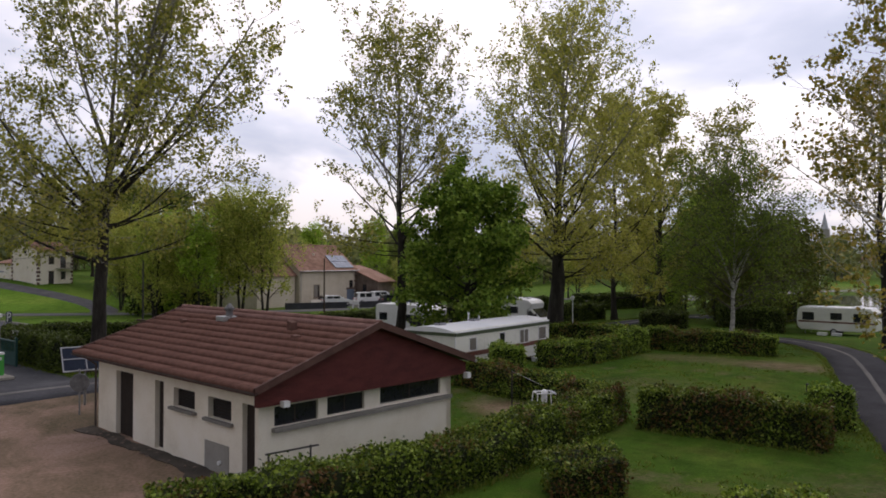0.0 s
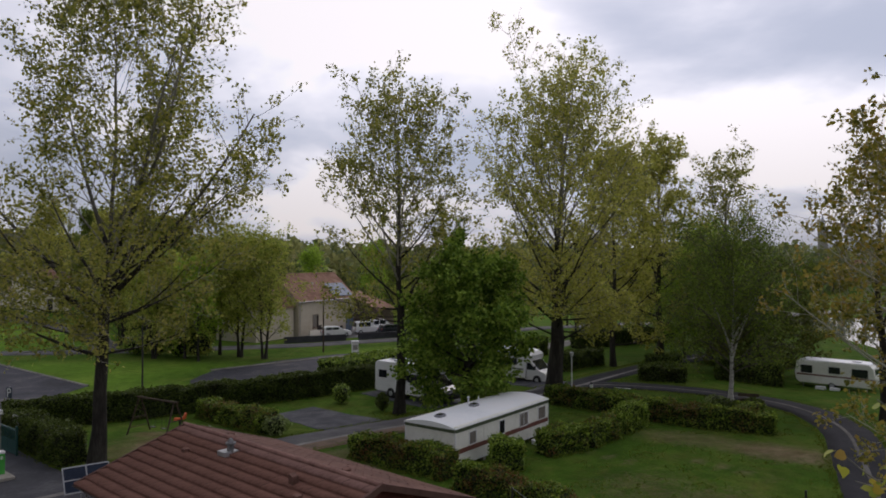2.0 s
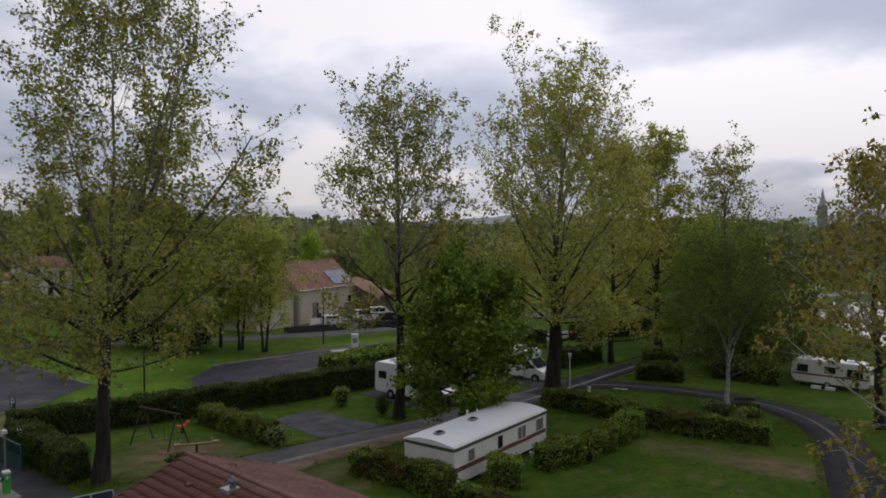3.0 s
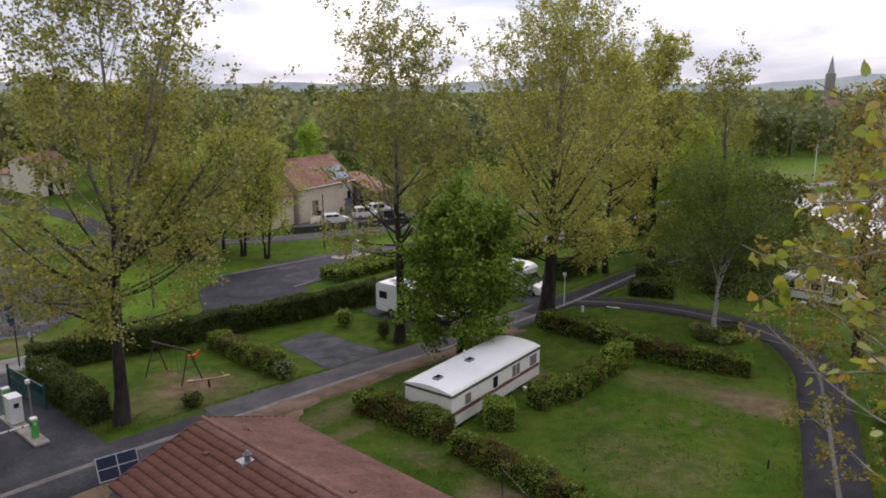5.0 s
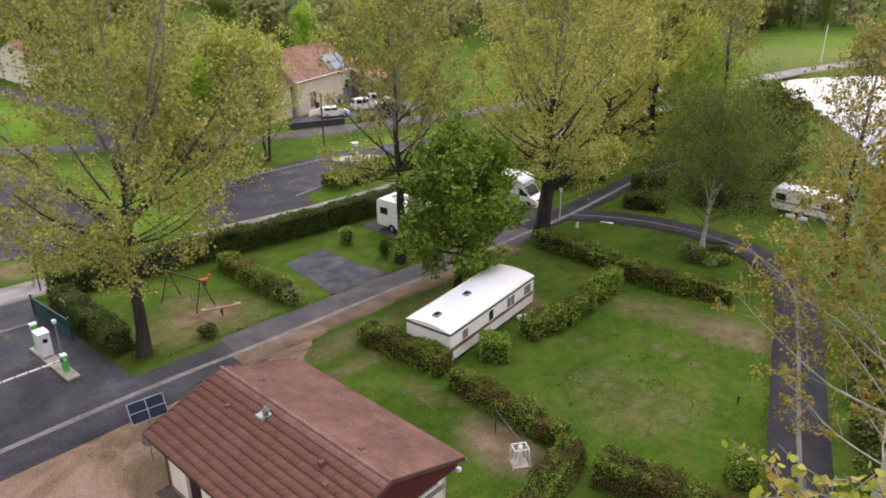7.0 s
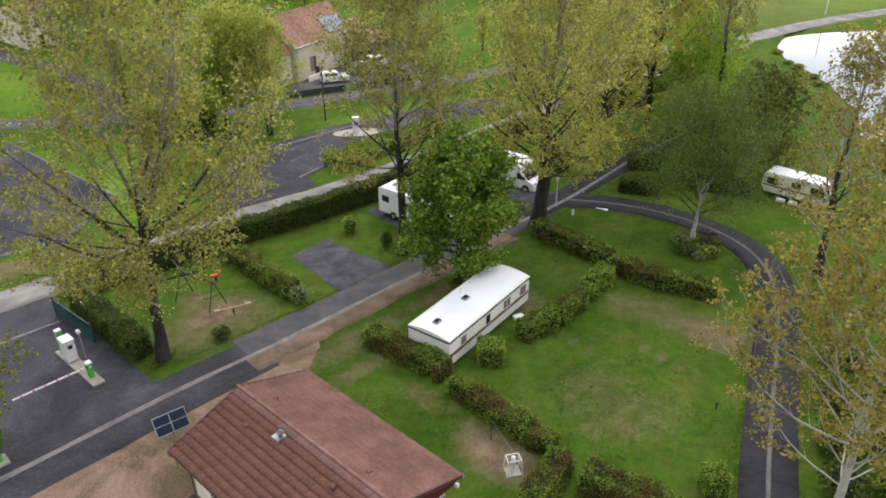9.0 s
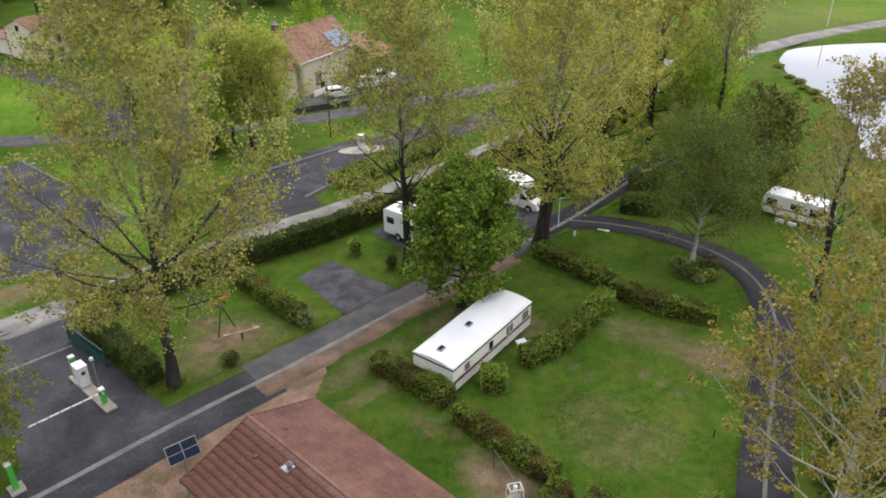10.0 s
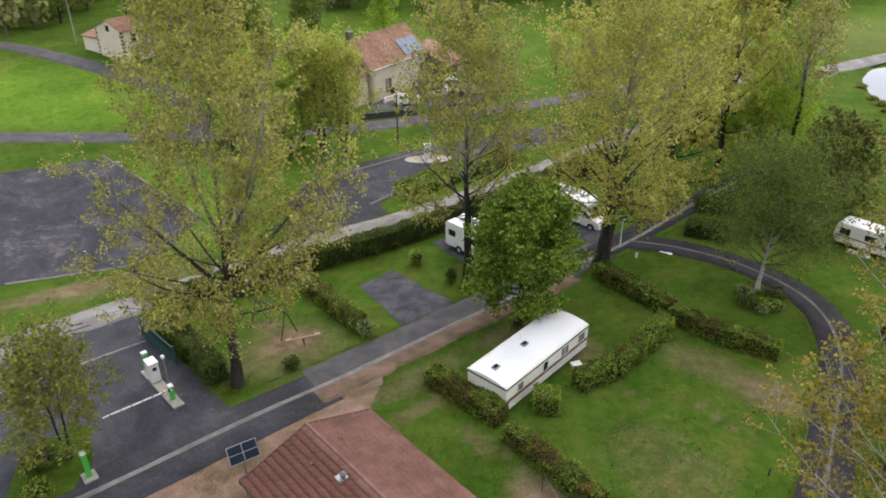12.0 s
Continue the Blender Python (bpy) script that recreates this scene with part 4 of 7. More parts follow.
tree(16, (32.5, 83.0), 23.0, "thin poplar with a sparse upright crown", [(0.55, 2.6), (0.7, 4.4), (0.85, 3.4), (1, 1.8)], lead=0.86, r0=0.32, first=0.56, limbs=24, tilt=(46, 22), subs=6, twigs=4, per=6, leaf=0.27, lm=L_POPLAR, name="poplar", category="poplar", group="poplars")
tree(17, (32.4, 53.4), 18.8, "poplar beside the loop road with ochre young leaves", [(0.2, 5.0), (0.42, 5.0), (0.58, 3.4), (0.8, 2.2), (1, 0.7)], r0=0.34, first=0.17, limbs=40, tilt=(60, 20), subs=7, twigs=4, per=7, leaf=0.22, lm=L_OCHRE, wm=M_PALE_BARK, girth=0.8, name="poplar", category="poplar", group="poplars")
tree(18, (20.6, 26.6), 21.6, "poplar with pale branches and coppery ochre young leaves", [(0.2, 3.0), (0.32, 5.4), (0.45, 6.2), (0.65, 4.8), (0.85, 2.8), (1, 1.2)], r0=0.26, first=0.2, limbs=44, tilt=(58, 24), up=0.55, subs=8, twigs=3, twig=0.7, per=14, leaf=0.2, jit=0.14, girth=0.7, wob=0.3, bm_=M_PALE_BARK, wm=M_PALE_BARK, lm=L_OCHRE, name="poplar", category="poplar", group="poplars",
     extra=[(6.4, 172, 10, 9.0, 0.07), (9.0, 150, 24, 8.4, 0.06), (11.0, 168, 34, 7.6, 0.05), (3.8, 120, 4, 6.5, 0.05), (3.6, 60, 2, 7.0, 0.05), (4.2, 10, 6, 7.0, 0.05)])
# the poplar beside the flight path: only the ends of its boughs come near
tree(19, (9.8, 7.4), 23.0, "poplar with large yellow-green young leaves on thin twigs", [(0.2, 2.6), (0.5, 3.0), (0.8, 2.6), (1, 0.8)], r0=0.35, first=0.2, limbs=22, tilt=(58, 30), up=0.3, subs=9, twigs=4, twig=0.55, per=6, leaf=0.115, lm=L_NEAR, shape=BROAD, name="poplar", category="poplar", group="poplars", jit=0.05, bare=0.5, submax=0.9,
     extra=[(18.1, 196, 12, 6.6, 0.024), (17.5, 206, 12, 6.5, 0.024), (17.0, 200, 16, 6.4, 0.024), (16.3, 194, 14, 6.4, 0.024), (8.1, 178, 6, 5.5, 0.026)], keep=lambda p: np.hypot(p[:, 0], p[:, 1]) > 2.9)
tree(21, (1.5, 53.0), 10.1, "dense mid-green maple beside the mobile home", [(0.15, 2.6), (0.3, 4.2), (0.5, 5.1), (0.68, 3.5), (0.85, 2.3), (1, 0.8)], r0=0.32, first=0.19, limbs=38, tilt=(86, 24), up=0.3, subs=9, twigs=5, twig=0.7, per=20, leaf=0.27, lm=L_MAPLE, wm=M_TWIG, name="maple_tree", category="maple", droop=0.3, jit=0.22, lean=(0.8, 0))
tree(22, (23.9, 60.3), 11.4, "weeping birch with a white trunk and fine green foliage", [(0.2, 3.4), (0.35, 4.8), (0.6, 4.6), (0.85, 2.8), (1, 0.8)], r0=0.2, first=0.2, limbs=42, tilt=(60, 25), up=0.1, subs=9, twigs=4, twig=1.5, per=10, leaf=0.17, lm=L_BIRCH, wm=M_TWIG, bm_=M_BIRCH, sag=1.2, name="birch_tree", category="birch", droop=0.8, jit=0.3,
     extra=[(3.6, 20, 66, 6.0, 0.11), (4.4, 200, 68, 5.6, 0.1), (5.0, 290, 62, 5.4, 0.1), (6.0, 250, 58, 4.6, 0.09), (6.4, 310, 60, 4.2, 0.09)])
# ---- trees round the site and beyond ----
MID = dict(subs=7, twigs=4, per=8, jit=0.3, wm=M_TWIG, fine=False)
willow = tree(31, (-25.7, 93), 13.0, "light green spring tree with several stems", [(0.06, 2.8), (0.35, 4.0), (0.6, 3.6), (0.85, 2.2), (1, 0.8)], r0=0.2, first=0.16, limbs=34, tilt=(55, 20), leaf=0.29, lm=L_LIGHT, name="tree", group="spring trees", stems=2, split=0.4, **MID)
fresh = tree(32, (-29.88, 89.33), 11.0, "small tree with fresh yellow-green leaves", [(0.2, 2.2), (0.4, 2.8), (0.7, 2.2), (1, 0.6)], r0=0.14, first=0.25, limbs=22, tilt=(55, 22), leaf=0.3, lm=L_LIME, name="tree", group="spring trees", **MID)
broad = tree(33, (-44.87, 121.85), 16.0, "broad dark green tree thick with ivy", [(0.08, 3.0), (0.3, 4.6), (0.6, 4.2), (0.85, 2.6), (1, 0.9)], r0=0.3, first=0.08, limbs=34, tilt=(75, 22), leaf=0.42, lm=L_BROAD, name="tree", group="broad trees", **MID)
dark = tree(34, (36.0, 77.8), 9.8, "dense dark evergreen tree", [(0.05, 4.2), (0.3, 4.8), (0.6, 4.4), (0.85, 2.8), (1, 1.0)], r0=0.25, first=0.05, limbs=34, tilt=(85, 40), leaf=0.27, lm=L_DARK, name="tree", group="evergreens", subs=7, twigs=4, per=13, wm=M_TWIG, fine=False)
olive = tree(35, (-58.12, 133.58), 17.0, "tall spring tree with an olive crown", [(0.2, 3.4), (0.45, 4.4), (0.7, 3.4), (1, 0.8)], r0=0.28, first=0.2, limbs=28, tilt=(55, 20), leaf=0.42, lm=L_POPLAR_G, name="tree", group="spring trees", **MID)
small = tree(36, (-29.0, 33.8), 8.4, "young multi-stemmed tree with fresh green leaves by the barrier post", [(0.05, 2.2), (0.3, 3.1), (0.6, 2.8), (0.85, 1.9), (1, 0.9)], r0=0.1, first=0.1, limbs=36, tilt=(66, 22), subs=7, twigs=4, per=10, leaf=0.22, lead=0.95, lm=L_YOUNG, wm=M_BRANCH, name="tree", group="spring trees", stems=3, split=0.5)
lime = tree(37, (34.4, 93.0), 11.0, "bright lime-green tree with a full rounded crown", [(0.08, 3.0), (0.3, 4.6), (0.6, 4.2), (0.85, 2.6), (1, 0.8)], r0=0.22, first=0.1, limbs=34, tilt=(75, 22), leaf=0.3, lm=L_LIME, name="tree", group="spring trees", subs=6, twigs=4, per=9, jit=0.3, wm=M_TWIG, fine=False)
MIDS = [(willow, -29.06, 95.44, 1.0, 300), (willow, -32.43, 92.18, 0.75, 140), (fresh, -37.93, 98.09, 1.0, 0), (willow, -42.32, 107.07, 0.9, 250), (olive, -48.95, 112.17, 0.7, 0), (willow, -36.2, 91.77, 0.8, 190),
        (lime, 31.6, 84.8, 0.95, 70), (lime, 29.2, 88.0, 0.75, 200), (willow, 27.5, 101.0, 0.8, 0), (willow, 20.0, 108.0, 0.75, 60), (broad, 30.0, 112.0, 0.7, 100), (olive, 12.06, 113.58, 0.6, 0), (dark, 29.0, 76.0, 0.5, 0), 
        (willow, -22.2, 91.4, 0.95, 40), (willow, -35.18, 96.36, 0.8, 200), (fresh, -40.79, 101.46, 0.9, 20), (willow, -46.4, 105.54, 0.75, 90), (broad, -50.48, 122.36, 1.0, 160), (olive, -63.22, 136.64, 0.9, 50), (olive, -53.02, 127.46, 0.95, 120),
        (dark, 33.5, 77.5, 0.7, 10), (fresh, 35.4, 99.0, 1.25, 0), (willow, 35.5, 99.5, 0.9, 60), (willow, -2.55, 113.19, 0.55, 70),
        (olive, 22, 128, 0.6, 70), (broad, -8.16, 143.78, 0.75, 0), (fresh, -14.28, 151.93, 1.2, 0), (fresh, -26.51, 148.88, 1.1, 80), (broad, -40.79, 142.76, 0.9, 50), (broad, -73.42, 152.95, 1.0, 10), (olive, -85.62, 159.01, 1.0, 110), (broad, -98.91, 154.99, 0.9, 200), (olive, -110.01, 162.98, 1.0, 40), (broad, -120.32, 152.95, 0.8, 20),
        (dark, 52, 158, 0.55, 0), (dark, 95, 222, 1.0, 60), (broad, 106, 229, 0.62, 0), (willow, 88, 214, 0.85, 20), (broad, 121, 236, 0.55, 90), (olive, 79, 207, 0.85, 0), (broad, 113, 222, 0.5, 200), (dark, 62, 196, 1.1, 0), (dark, 66, 199, 0.9, 30), (willow, -7.14, 130.52, 0.5, 30), (willow, 8.09, 135.54, 0.45, 80)]
for src, x, y, s, a in MIDS:
    copy_thing(src, Matrix.Translation((x * PLAN, y * PLAN, (terr(x, y) - 0.15) * PLAN)) @ pose(0, 0, 0, 0, 0, a) @ Matrix.Diagonal((s, s, s, 1)))


def far_woods():
    """Woods past the fields: a mass of leaf clumps on trunks, thinning into hills."""
    rng = np.random.default_rng(77)
    pts, sizes, trunks = [], [], Wood()
    made, tries = 0, 0
    while made < 1450 and tries < 20000:
        tries += 1
        a = rng.uniform(-50, 46)
        d = 150 * (1100 / 150) ** rng.uniform(0, 1) ** 0.85
        x, y = d * math.sin(radians(a)), 20 + d * math.cos(radians(a))
        if y < 140 or pond_depth(x, y) > 0 or soft_spot(x, y, LUSH) > 0.1 or (x > 45 and y < 205) or (-95 < x < -60 and y < 152):
            continue
        if 0.5 < x / y < 0.72 and 255 < y < 500 and rng.uniform() < 0.8:
            continue
        if noise.noise((x / 45, y / 45, 2.0)) < (-0.12 if d < 330 else -0.3):
            continue
        made += 1
        z = terr(x, y)
        h = rng.uniform(9, 18)
        r = h * rng.uniform(0.24, 0.36)
        if d < 420:
            trunks.tube(np.array([(x, y, z - 0.2), (x + 0.2, y, z + h * 0.4), (x, y + 0.2, z + h * 0.8)]), 0.28, 0.06, 5)
        k = int(90 if d < 300 else 60 if d < 600 else 34)
        p = rng.normal(0, 1, (k, 3))
        p /= np.linalg.norm(p, axis=1)[:, None]
        p *= (rng.uniform(0.35, 1.0, (k, 1)) ** 0.5)
        sc = 1 + 0.25 * rng.normal(0, 1, (k, 1)) * 0.6
        p = p * sc * np.array([r, r, h * 0.46]) + np.array([x, y, z + h * 0.52])
        pts.append(p)
        sizes.append(np.full(k, r * 0.55 * (0.8 if d < 300 else 1.1)))
    P = np.concatenate(pts)
    S = np.concatenate(sizes)
    n = len(P)
    f = rng.normal(0, 1, (n, 3))
    f /= np.linalg.norm(f, axis=1)[:, None]
    s = np.cross(f, rng.normal(0, 1, (n, 3)))
    s /= np.linalg.norm(s, axis=1)[:, None]
    u = np.cross(s, f)
    V, F = [], []
    lobe = np.array([(0, -0.5, 0.1), (-0.5, -0.1, -0.1), (-0.2, 0.5, 0.06), (0.24, 0.2, 0.0), (0.5, 0.0, -0.1)])
    V = P[:, None, :] + S[:, None, None] * (lobe[None, :, 0, None] * s[:, None, :] + lobe[None, :, 1, None] * f[:, None, :] + lobe[None, :, 2, None] * u[:, None, :])
    th = thing("far_woods", Matrix.Identity(4), "mixed spring woods on the slopes beyond the fields", "woods", kind="stuff")
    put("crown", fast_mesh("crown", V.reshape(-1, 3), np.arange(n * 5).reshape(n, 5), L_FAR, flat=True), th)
    put("trunk", trunks.mesh("trunk", M_TWIG), th)


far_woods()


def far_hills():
    """A low line of hills on the horizon, blue-grey with the haze in their colour."""
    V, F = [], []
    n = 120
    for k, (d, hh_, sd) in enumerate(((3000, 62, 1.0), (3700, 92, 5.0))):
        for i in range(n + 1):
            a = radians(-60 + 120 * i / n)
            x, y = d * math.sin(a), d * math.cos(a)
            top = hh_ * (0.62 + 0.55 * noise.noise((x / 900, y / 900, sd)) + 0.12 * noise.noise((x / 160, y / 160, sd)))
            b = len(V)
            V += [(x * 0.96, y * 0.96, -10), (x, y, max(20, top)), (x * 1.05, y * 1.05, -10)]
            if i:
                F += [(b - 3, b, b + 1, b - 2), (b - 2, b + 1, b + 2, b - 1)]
    M_DIST = mat("hazed_hills", [(0.2, 0.25, 0.27), (0.27, 0.32, 0.33), (0.33, 0.37, 0.35)], 0.004, 1.0, fine=4)
    tagged(put("backdrop", fast_mesh("backdrop", V, F, M_DIST)), "far horizon hills, coloured blue-grey for the haze", "hills", kind="structure")


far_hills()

# ---- hedges ----
def hedge(seed, path, width, height, lm, label, leaf=0.13, dens=95, name="hedge", category="hedge", group="clipped hedges", lump=0.24, crop=0.0):
    """A clipped hedge along a path: a twiggy core coloured dark for shade, clothed in leaves, uneven on top."""
    rng = np.random.default_rng(seed)
    P = [np.array(p, float) for p in path]
    segs = [(P[i], P[i + 1], np.linalg.norm(P[i + 1] - P[i])) for i in range(len(P) - 1)]
    total = sum(s[2] for s in segs)
    mid = P[0]
    base = np.array([mid[0], mid[1], terr(*mid)])
    th = thing(name, Matrix.Translation(base), label, category, group)

    def along(s):
        s = min(max(s, 0), total)
        for a, b, l in segs:
            if s <= l or b is P[-1]:
                d = (b - a) / l
                return a + d * min(s, l), np.array([-d[1], d[0]])
            s -= l

    def surf(s, v):
        """v from 0 (foot, one side) over the top to 1 (foot, other side)."""
        c, nrm = along(s)
        per = np.array([height, width, height])
        cum = np.cumsum(per) / per.sum()
        if v < cum[0]:
            o, z = -0.5, v / cum[0]
        elif v < cum[1]:
            o, z = -0.5 + (v - cum[0]) / (cum[1] - cum[0]), 1.0
        else:
            o, z = 0.5, 1 - (v - cum[1]) / (1 - cum[1])
        w = width * (1 - 0.10 * z)
        q = c + nrm * o * w
        lift = lump * 1.6 * noise.noise((q[0] * 0.55, q[1] * 0.55, seed)) + lump * 0.8 * noise.noise((q[0] * 1.9, q[1] * 1.9, seed + 3.0))
        side = lump * 1.4 * noise.noise((s * 0.8, z * 2.0 * (1 if o > 0 else -1), seed + 7.0))
        q = q + nrm * (side if abs(o) > 0.45 else 0) * (1 if o > 0 else -1)
        return np.array([q[0], q[1], terr(q[0], q[1]) + z * (height + lift)])

    ns, nv = max(4, int(total / 0.5)), 13
    V = [surf(total * i / ns, j / (nv - 1)) for i in range(ns + 1) for j in range(nv)]
    V = np.array(V)
    cen = np.array([np.append(along(total * i / ns)[0], 0) for i in range(ns + 1) for j in range(nv)])
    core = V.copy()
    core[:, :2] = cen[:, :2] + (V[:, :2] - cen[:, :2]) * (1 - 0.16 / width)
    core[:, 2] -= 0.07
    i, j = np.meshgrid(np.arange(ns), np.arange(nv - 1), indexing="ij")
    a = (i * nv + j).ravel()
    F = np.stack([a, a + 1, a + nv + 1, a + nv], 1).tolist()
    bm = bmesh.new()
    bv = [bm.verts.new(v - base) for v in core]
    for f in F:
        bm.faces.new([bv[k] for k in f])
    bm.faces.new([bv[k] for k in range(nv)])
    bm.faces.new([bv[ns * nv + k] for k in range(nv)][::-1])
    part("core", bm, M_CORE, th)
    area = total * (2 * height + width)
    n = int(area * dens * 1.9)
    pts = []
    for _ in range(n):
        pts.append(surf(rng.uniform(0, total), rng.uniform(0, 1)) + rng.normal(0, 0.06, 3))
    for e in (0.0, total):
        c, nrm = along(e)
        d = np.array([nrm[1], -nrm[0]]) * (1 if e > 0 else -1)
        for _ in range(int(width * height * dens * 1.9)):
            q = c + nrm * rng.uniform(-0.48, 0.48) * width + d * rng.normal(0.02, 0.06)
            pts.append(np.array([q[0], q[1], terr(*q) + rng.uniform(0.02, 1) * height]))
    for _ in range(int(total * 5)):
        p = surf(rng.uniform(0, total), rng.uniform(0.42, 0.58))
        pts.append(p + np.array([0, 0, abs(rng.normal(0, 0.14))]))
    me = leaf_mesh(rng, "leaves", np.array(pts) - base, leaf, lm, KITE, droop=-0.15, spread=0.45)
    put("leaves", me, th)
    return th


HL = "clipped laurel hedge with some reddish young shoots"
HEDGES = [
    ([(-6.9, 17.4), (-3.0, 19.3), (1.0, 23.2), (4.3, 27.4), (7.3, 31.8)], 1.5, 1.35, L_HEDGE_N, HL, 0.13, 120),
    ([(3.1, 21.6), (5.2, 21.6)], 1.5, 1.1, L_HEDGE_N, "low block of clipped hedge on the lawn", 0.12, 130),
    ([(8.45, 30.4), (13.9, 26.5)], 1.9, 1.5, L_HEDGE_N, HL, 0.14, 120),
    ([(15.2, 29.8), (16.4, 29.8)], 1.4, 1.6, L_HEDGE_L, "bushy block of hedge by the loop road", 0.14, 120),
    ([(6.5, 16.6), (8.5, 16.4)], 1.2, 1.5, L_HEDGE, HL, 0.12, 120),
    ([(1.0, 38.6), (4.0, 35.7), (6.9, 32.9)], 1.4, 1.25, L_HEDGE, HL, 0.14, 100),
    ([(-5.2, 44.3), (-2.2, 41.9), (0.4, 39.9)], 1.5, 1.35, L_HEDGE, HL, 0.14, 100),
    ([(2.8, 41.9), (4.5, 41.9)], 1.7, 1.6, L_HEDGE_L, "rounded bright green clipped bush", 0.14, 110),
    ([(6.1, 44.4), (8.7, 46.1)], 1.5, 1.5, L_HEDGE, HL, 0.15, 90),
    ([(9.0, 46.4), (12.21, 50.35)], 1.4, 1.25, L_HEDGE, HL, 0.15, 90),
    ([(12.41, 50.66), (14.22, 52.86)], 1.5, 1.6, L_HEDGE_L, "taller bright stretch of clipped hedge", 0.15, 90),
    ([(15.01, 54.65), (18.4, 51.7), (22.6, 49.7)], 1.5, 1.4, L_HEDGE, HL, 0.15, 90),
    ([(9.29, 62.39), (11.67, 59.33), (15.02, 55.46)], 1.6, 1.4, L_HEDGE, "clipped hedge running from the poplar", 0.15, 90),
    ([(-30.79, 51.51), (-25.58, 56.44), (-20.19, 60.98), (-13.46, 65.87), (-7.34, 71.17), (-2.04, 76.48), (4.07, 82.9), (8.8, 87.6), (12.6, 91.6)], 1.8, 2.1, L_HEDGE_D, "long dark clipped hedge along the lane", 0.17, 75),
    ([(-29.08, 49.54), (-25.4, 46.0), (-21.6, 42.5)], 1.7, 1.9, L_HEDGE_D, "dark clipped hedge beside the entrance gate", 0.15, 90),
    ([(-18.93, 58.21), (-15.79, 54.87), (-12.06, 50.74)], 1.5, 1.35, L_HEDGE, "clipped hedge between playground and pitch", 0.15, 90),
    ([(19.4, 71.6), (23.4, 70.2)], 1.7, 1.5, L_HEDGE_D, "dark clipped hedge by the loop road", 0.17, 75),
    ([(21.8, 77.4), (25.2, 77.6)], 1.6, 1.6, L_HEDGE_D, "dark clipped hedge by the camp road", 0.17, 75),
    ([(12.65, 77.83), (17.5, 82.0)], 1.8, 1.8, L_HEDGE_D, "dark clipped hedge behind the lamp", 0.18, 70),
    ([(17.5, 96.0), (34.0, 106.0)], 2.0, 2.0, L_HEDGE_D, "long dark hedge in the back of the camp", 0.22, 45),
    ([(27.2, 72.2), (33.0, 71.2)], 1.8, 2.2, L_HEDGE_D, "tall dark hedge beside the touring caravan", 0.2, 70),
    ([(30.0, 78.0), (40.0, 84.5)], 2.0, 2.2, L_HEDGE_D, "tall dark hedge behind the touring caravan", 0.2, 60),
    ([(-12.64, 80.15), (-8.57, 84.43), (-4.28, 89.33), (-0.51, 93.3)], 3.4, 1.3, L_HEDGE_L, "planted island of loose low shrubs", 0.22, 50),
]
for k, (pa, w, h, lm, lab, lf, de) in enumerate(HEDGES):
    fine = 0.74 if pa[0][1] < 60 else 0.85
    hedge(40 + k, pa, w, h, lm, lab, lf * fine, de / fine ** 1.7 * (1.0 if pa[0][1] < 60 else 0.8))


def bush(seed, at, r, h, lm, label, leaf=0.13, n=900, name="bush", category="bush"):
    rng = np.random.default_rng(seed)
    base = np.array([at[0], at[1], terr(*at)])
    th = thing(name, Matrix.Translation(base), label, category)
    w = Wood()
    pts = []
    for i in range(9):
        a = i * 0.7 + rng.uniform(-0.2, 0.2)
        q = shoot(rng, (0, 0, 0), (math.cos(a) * 0.7, math.sin(a) * 0.7, 1.0), h * 0.8, 3, 0.1, 0.2)
        w.tube(q, 0.02, 0.008, 3)
    while len(pts) < n:
        p = rng.uniform(-1, 1, 3)
        d = np.linalg.norm(p)
        if p[2] > -0.75 and 0.6 + 0.25 * noise.noise((p[0] * 2, p[1] * 2, p[2] * 2 + seed)) < d < 0.92 + 0.25 * noise.noise((p[0] * 2, p[1] * 2, p[2] * 2 + seed)):
            pts.append(p * np.array([r, r, h * 0.55]) + np.array([0, 0, h * 0.5]))
    put("stems", w.mesh("stems", M_TWIG), th)
    # dark ball that stands in for the shade among the leaves
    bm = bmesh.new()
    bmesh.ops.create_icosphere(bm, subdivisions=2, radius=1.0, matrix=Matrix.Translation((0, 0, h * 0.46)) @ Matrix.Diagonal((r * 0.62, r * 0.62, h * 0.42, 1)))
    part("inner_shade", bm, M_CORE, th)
    put("leaves", leaf_mesh(rng, "leaves", np.array(pts), leaf, lm, KITE, droop=0.1, spread=0.4), th)
    return th


L_PALE = leaf_mat("variegated_leaf", [(0.11, 0.16, 0.04), (0.2, 0.26, 0.08), (0.34, 0.4, 0.18)], 0.2)
bush(90, (-8.77, 63.43), 0.9, 1.8, L_HEDGE_L, "rounded clipped green bush by the pitch")
bush(91, (-5, 60.46), 0.6, 1.5, L_HEDGE_D, "slim dark conifer-like shrub")
bush(92, (-16.5, 45.0), 0.75, 0.9, L_HEDGE_D, "low dark shrub on the playground lawn")
bush(93, (-11.44, 50.2), 1.0, 1.35, L_PALE, "pale variegated shrub at the end of the hedge")
bush(94, (22.2, 57.6), 1.2, 0.8, L_HEDGE_D, "low planting round the birch", 0.16, 700)
bush(95, (24.2, 57.2), 1.2, 0.7, L_HEDGE, "low planting round the birch", 0.16, 700)
bush(96, (25.2, 59.0), 0.9, 0.6, L_HEDGE_D, "low planting round the birch", 0.16, 600)
bush(97, (22.4, 59.6), 1.0, 0.7, L_PALE, "pale grassy tuft under the birch", 0.16, 400)
bush(98, (23.2, 56.4), 0.6, 0.6, L_PALE, "pale grassy tuft under the birch", 0.16, 300)
bush(99, (-30.6, 33.0), 1.3, 1.5, L_HEDGE_D, "dark shrub at the foot of the young tree", 0.16, 900)
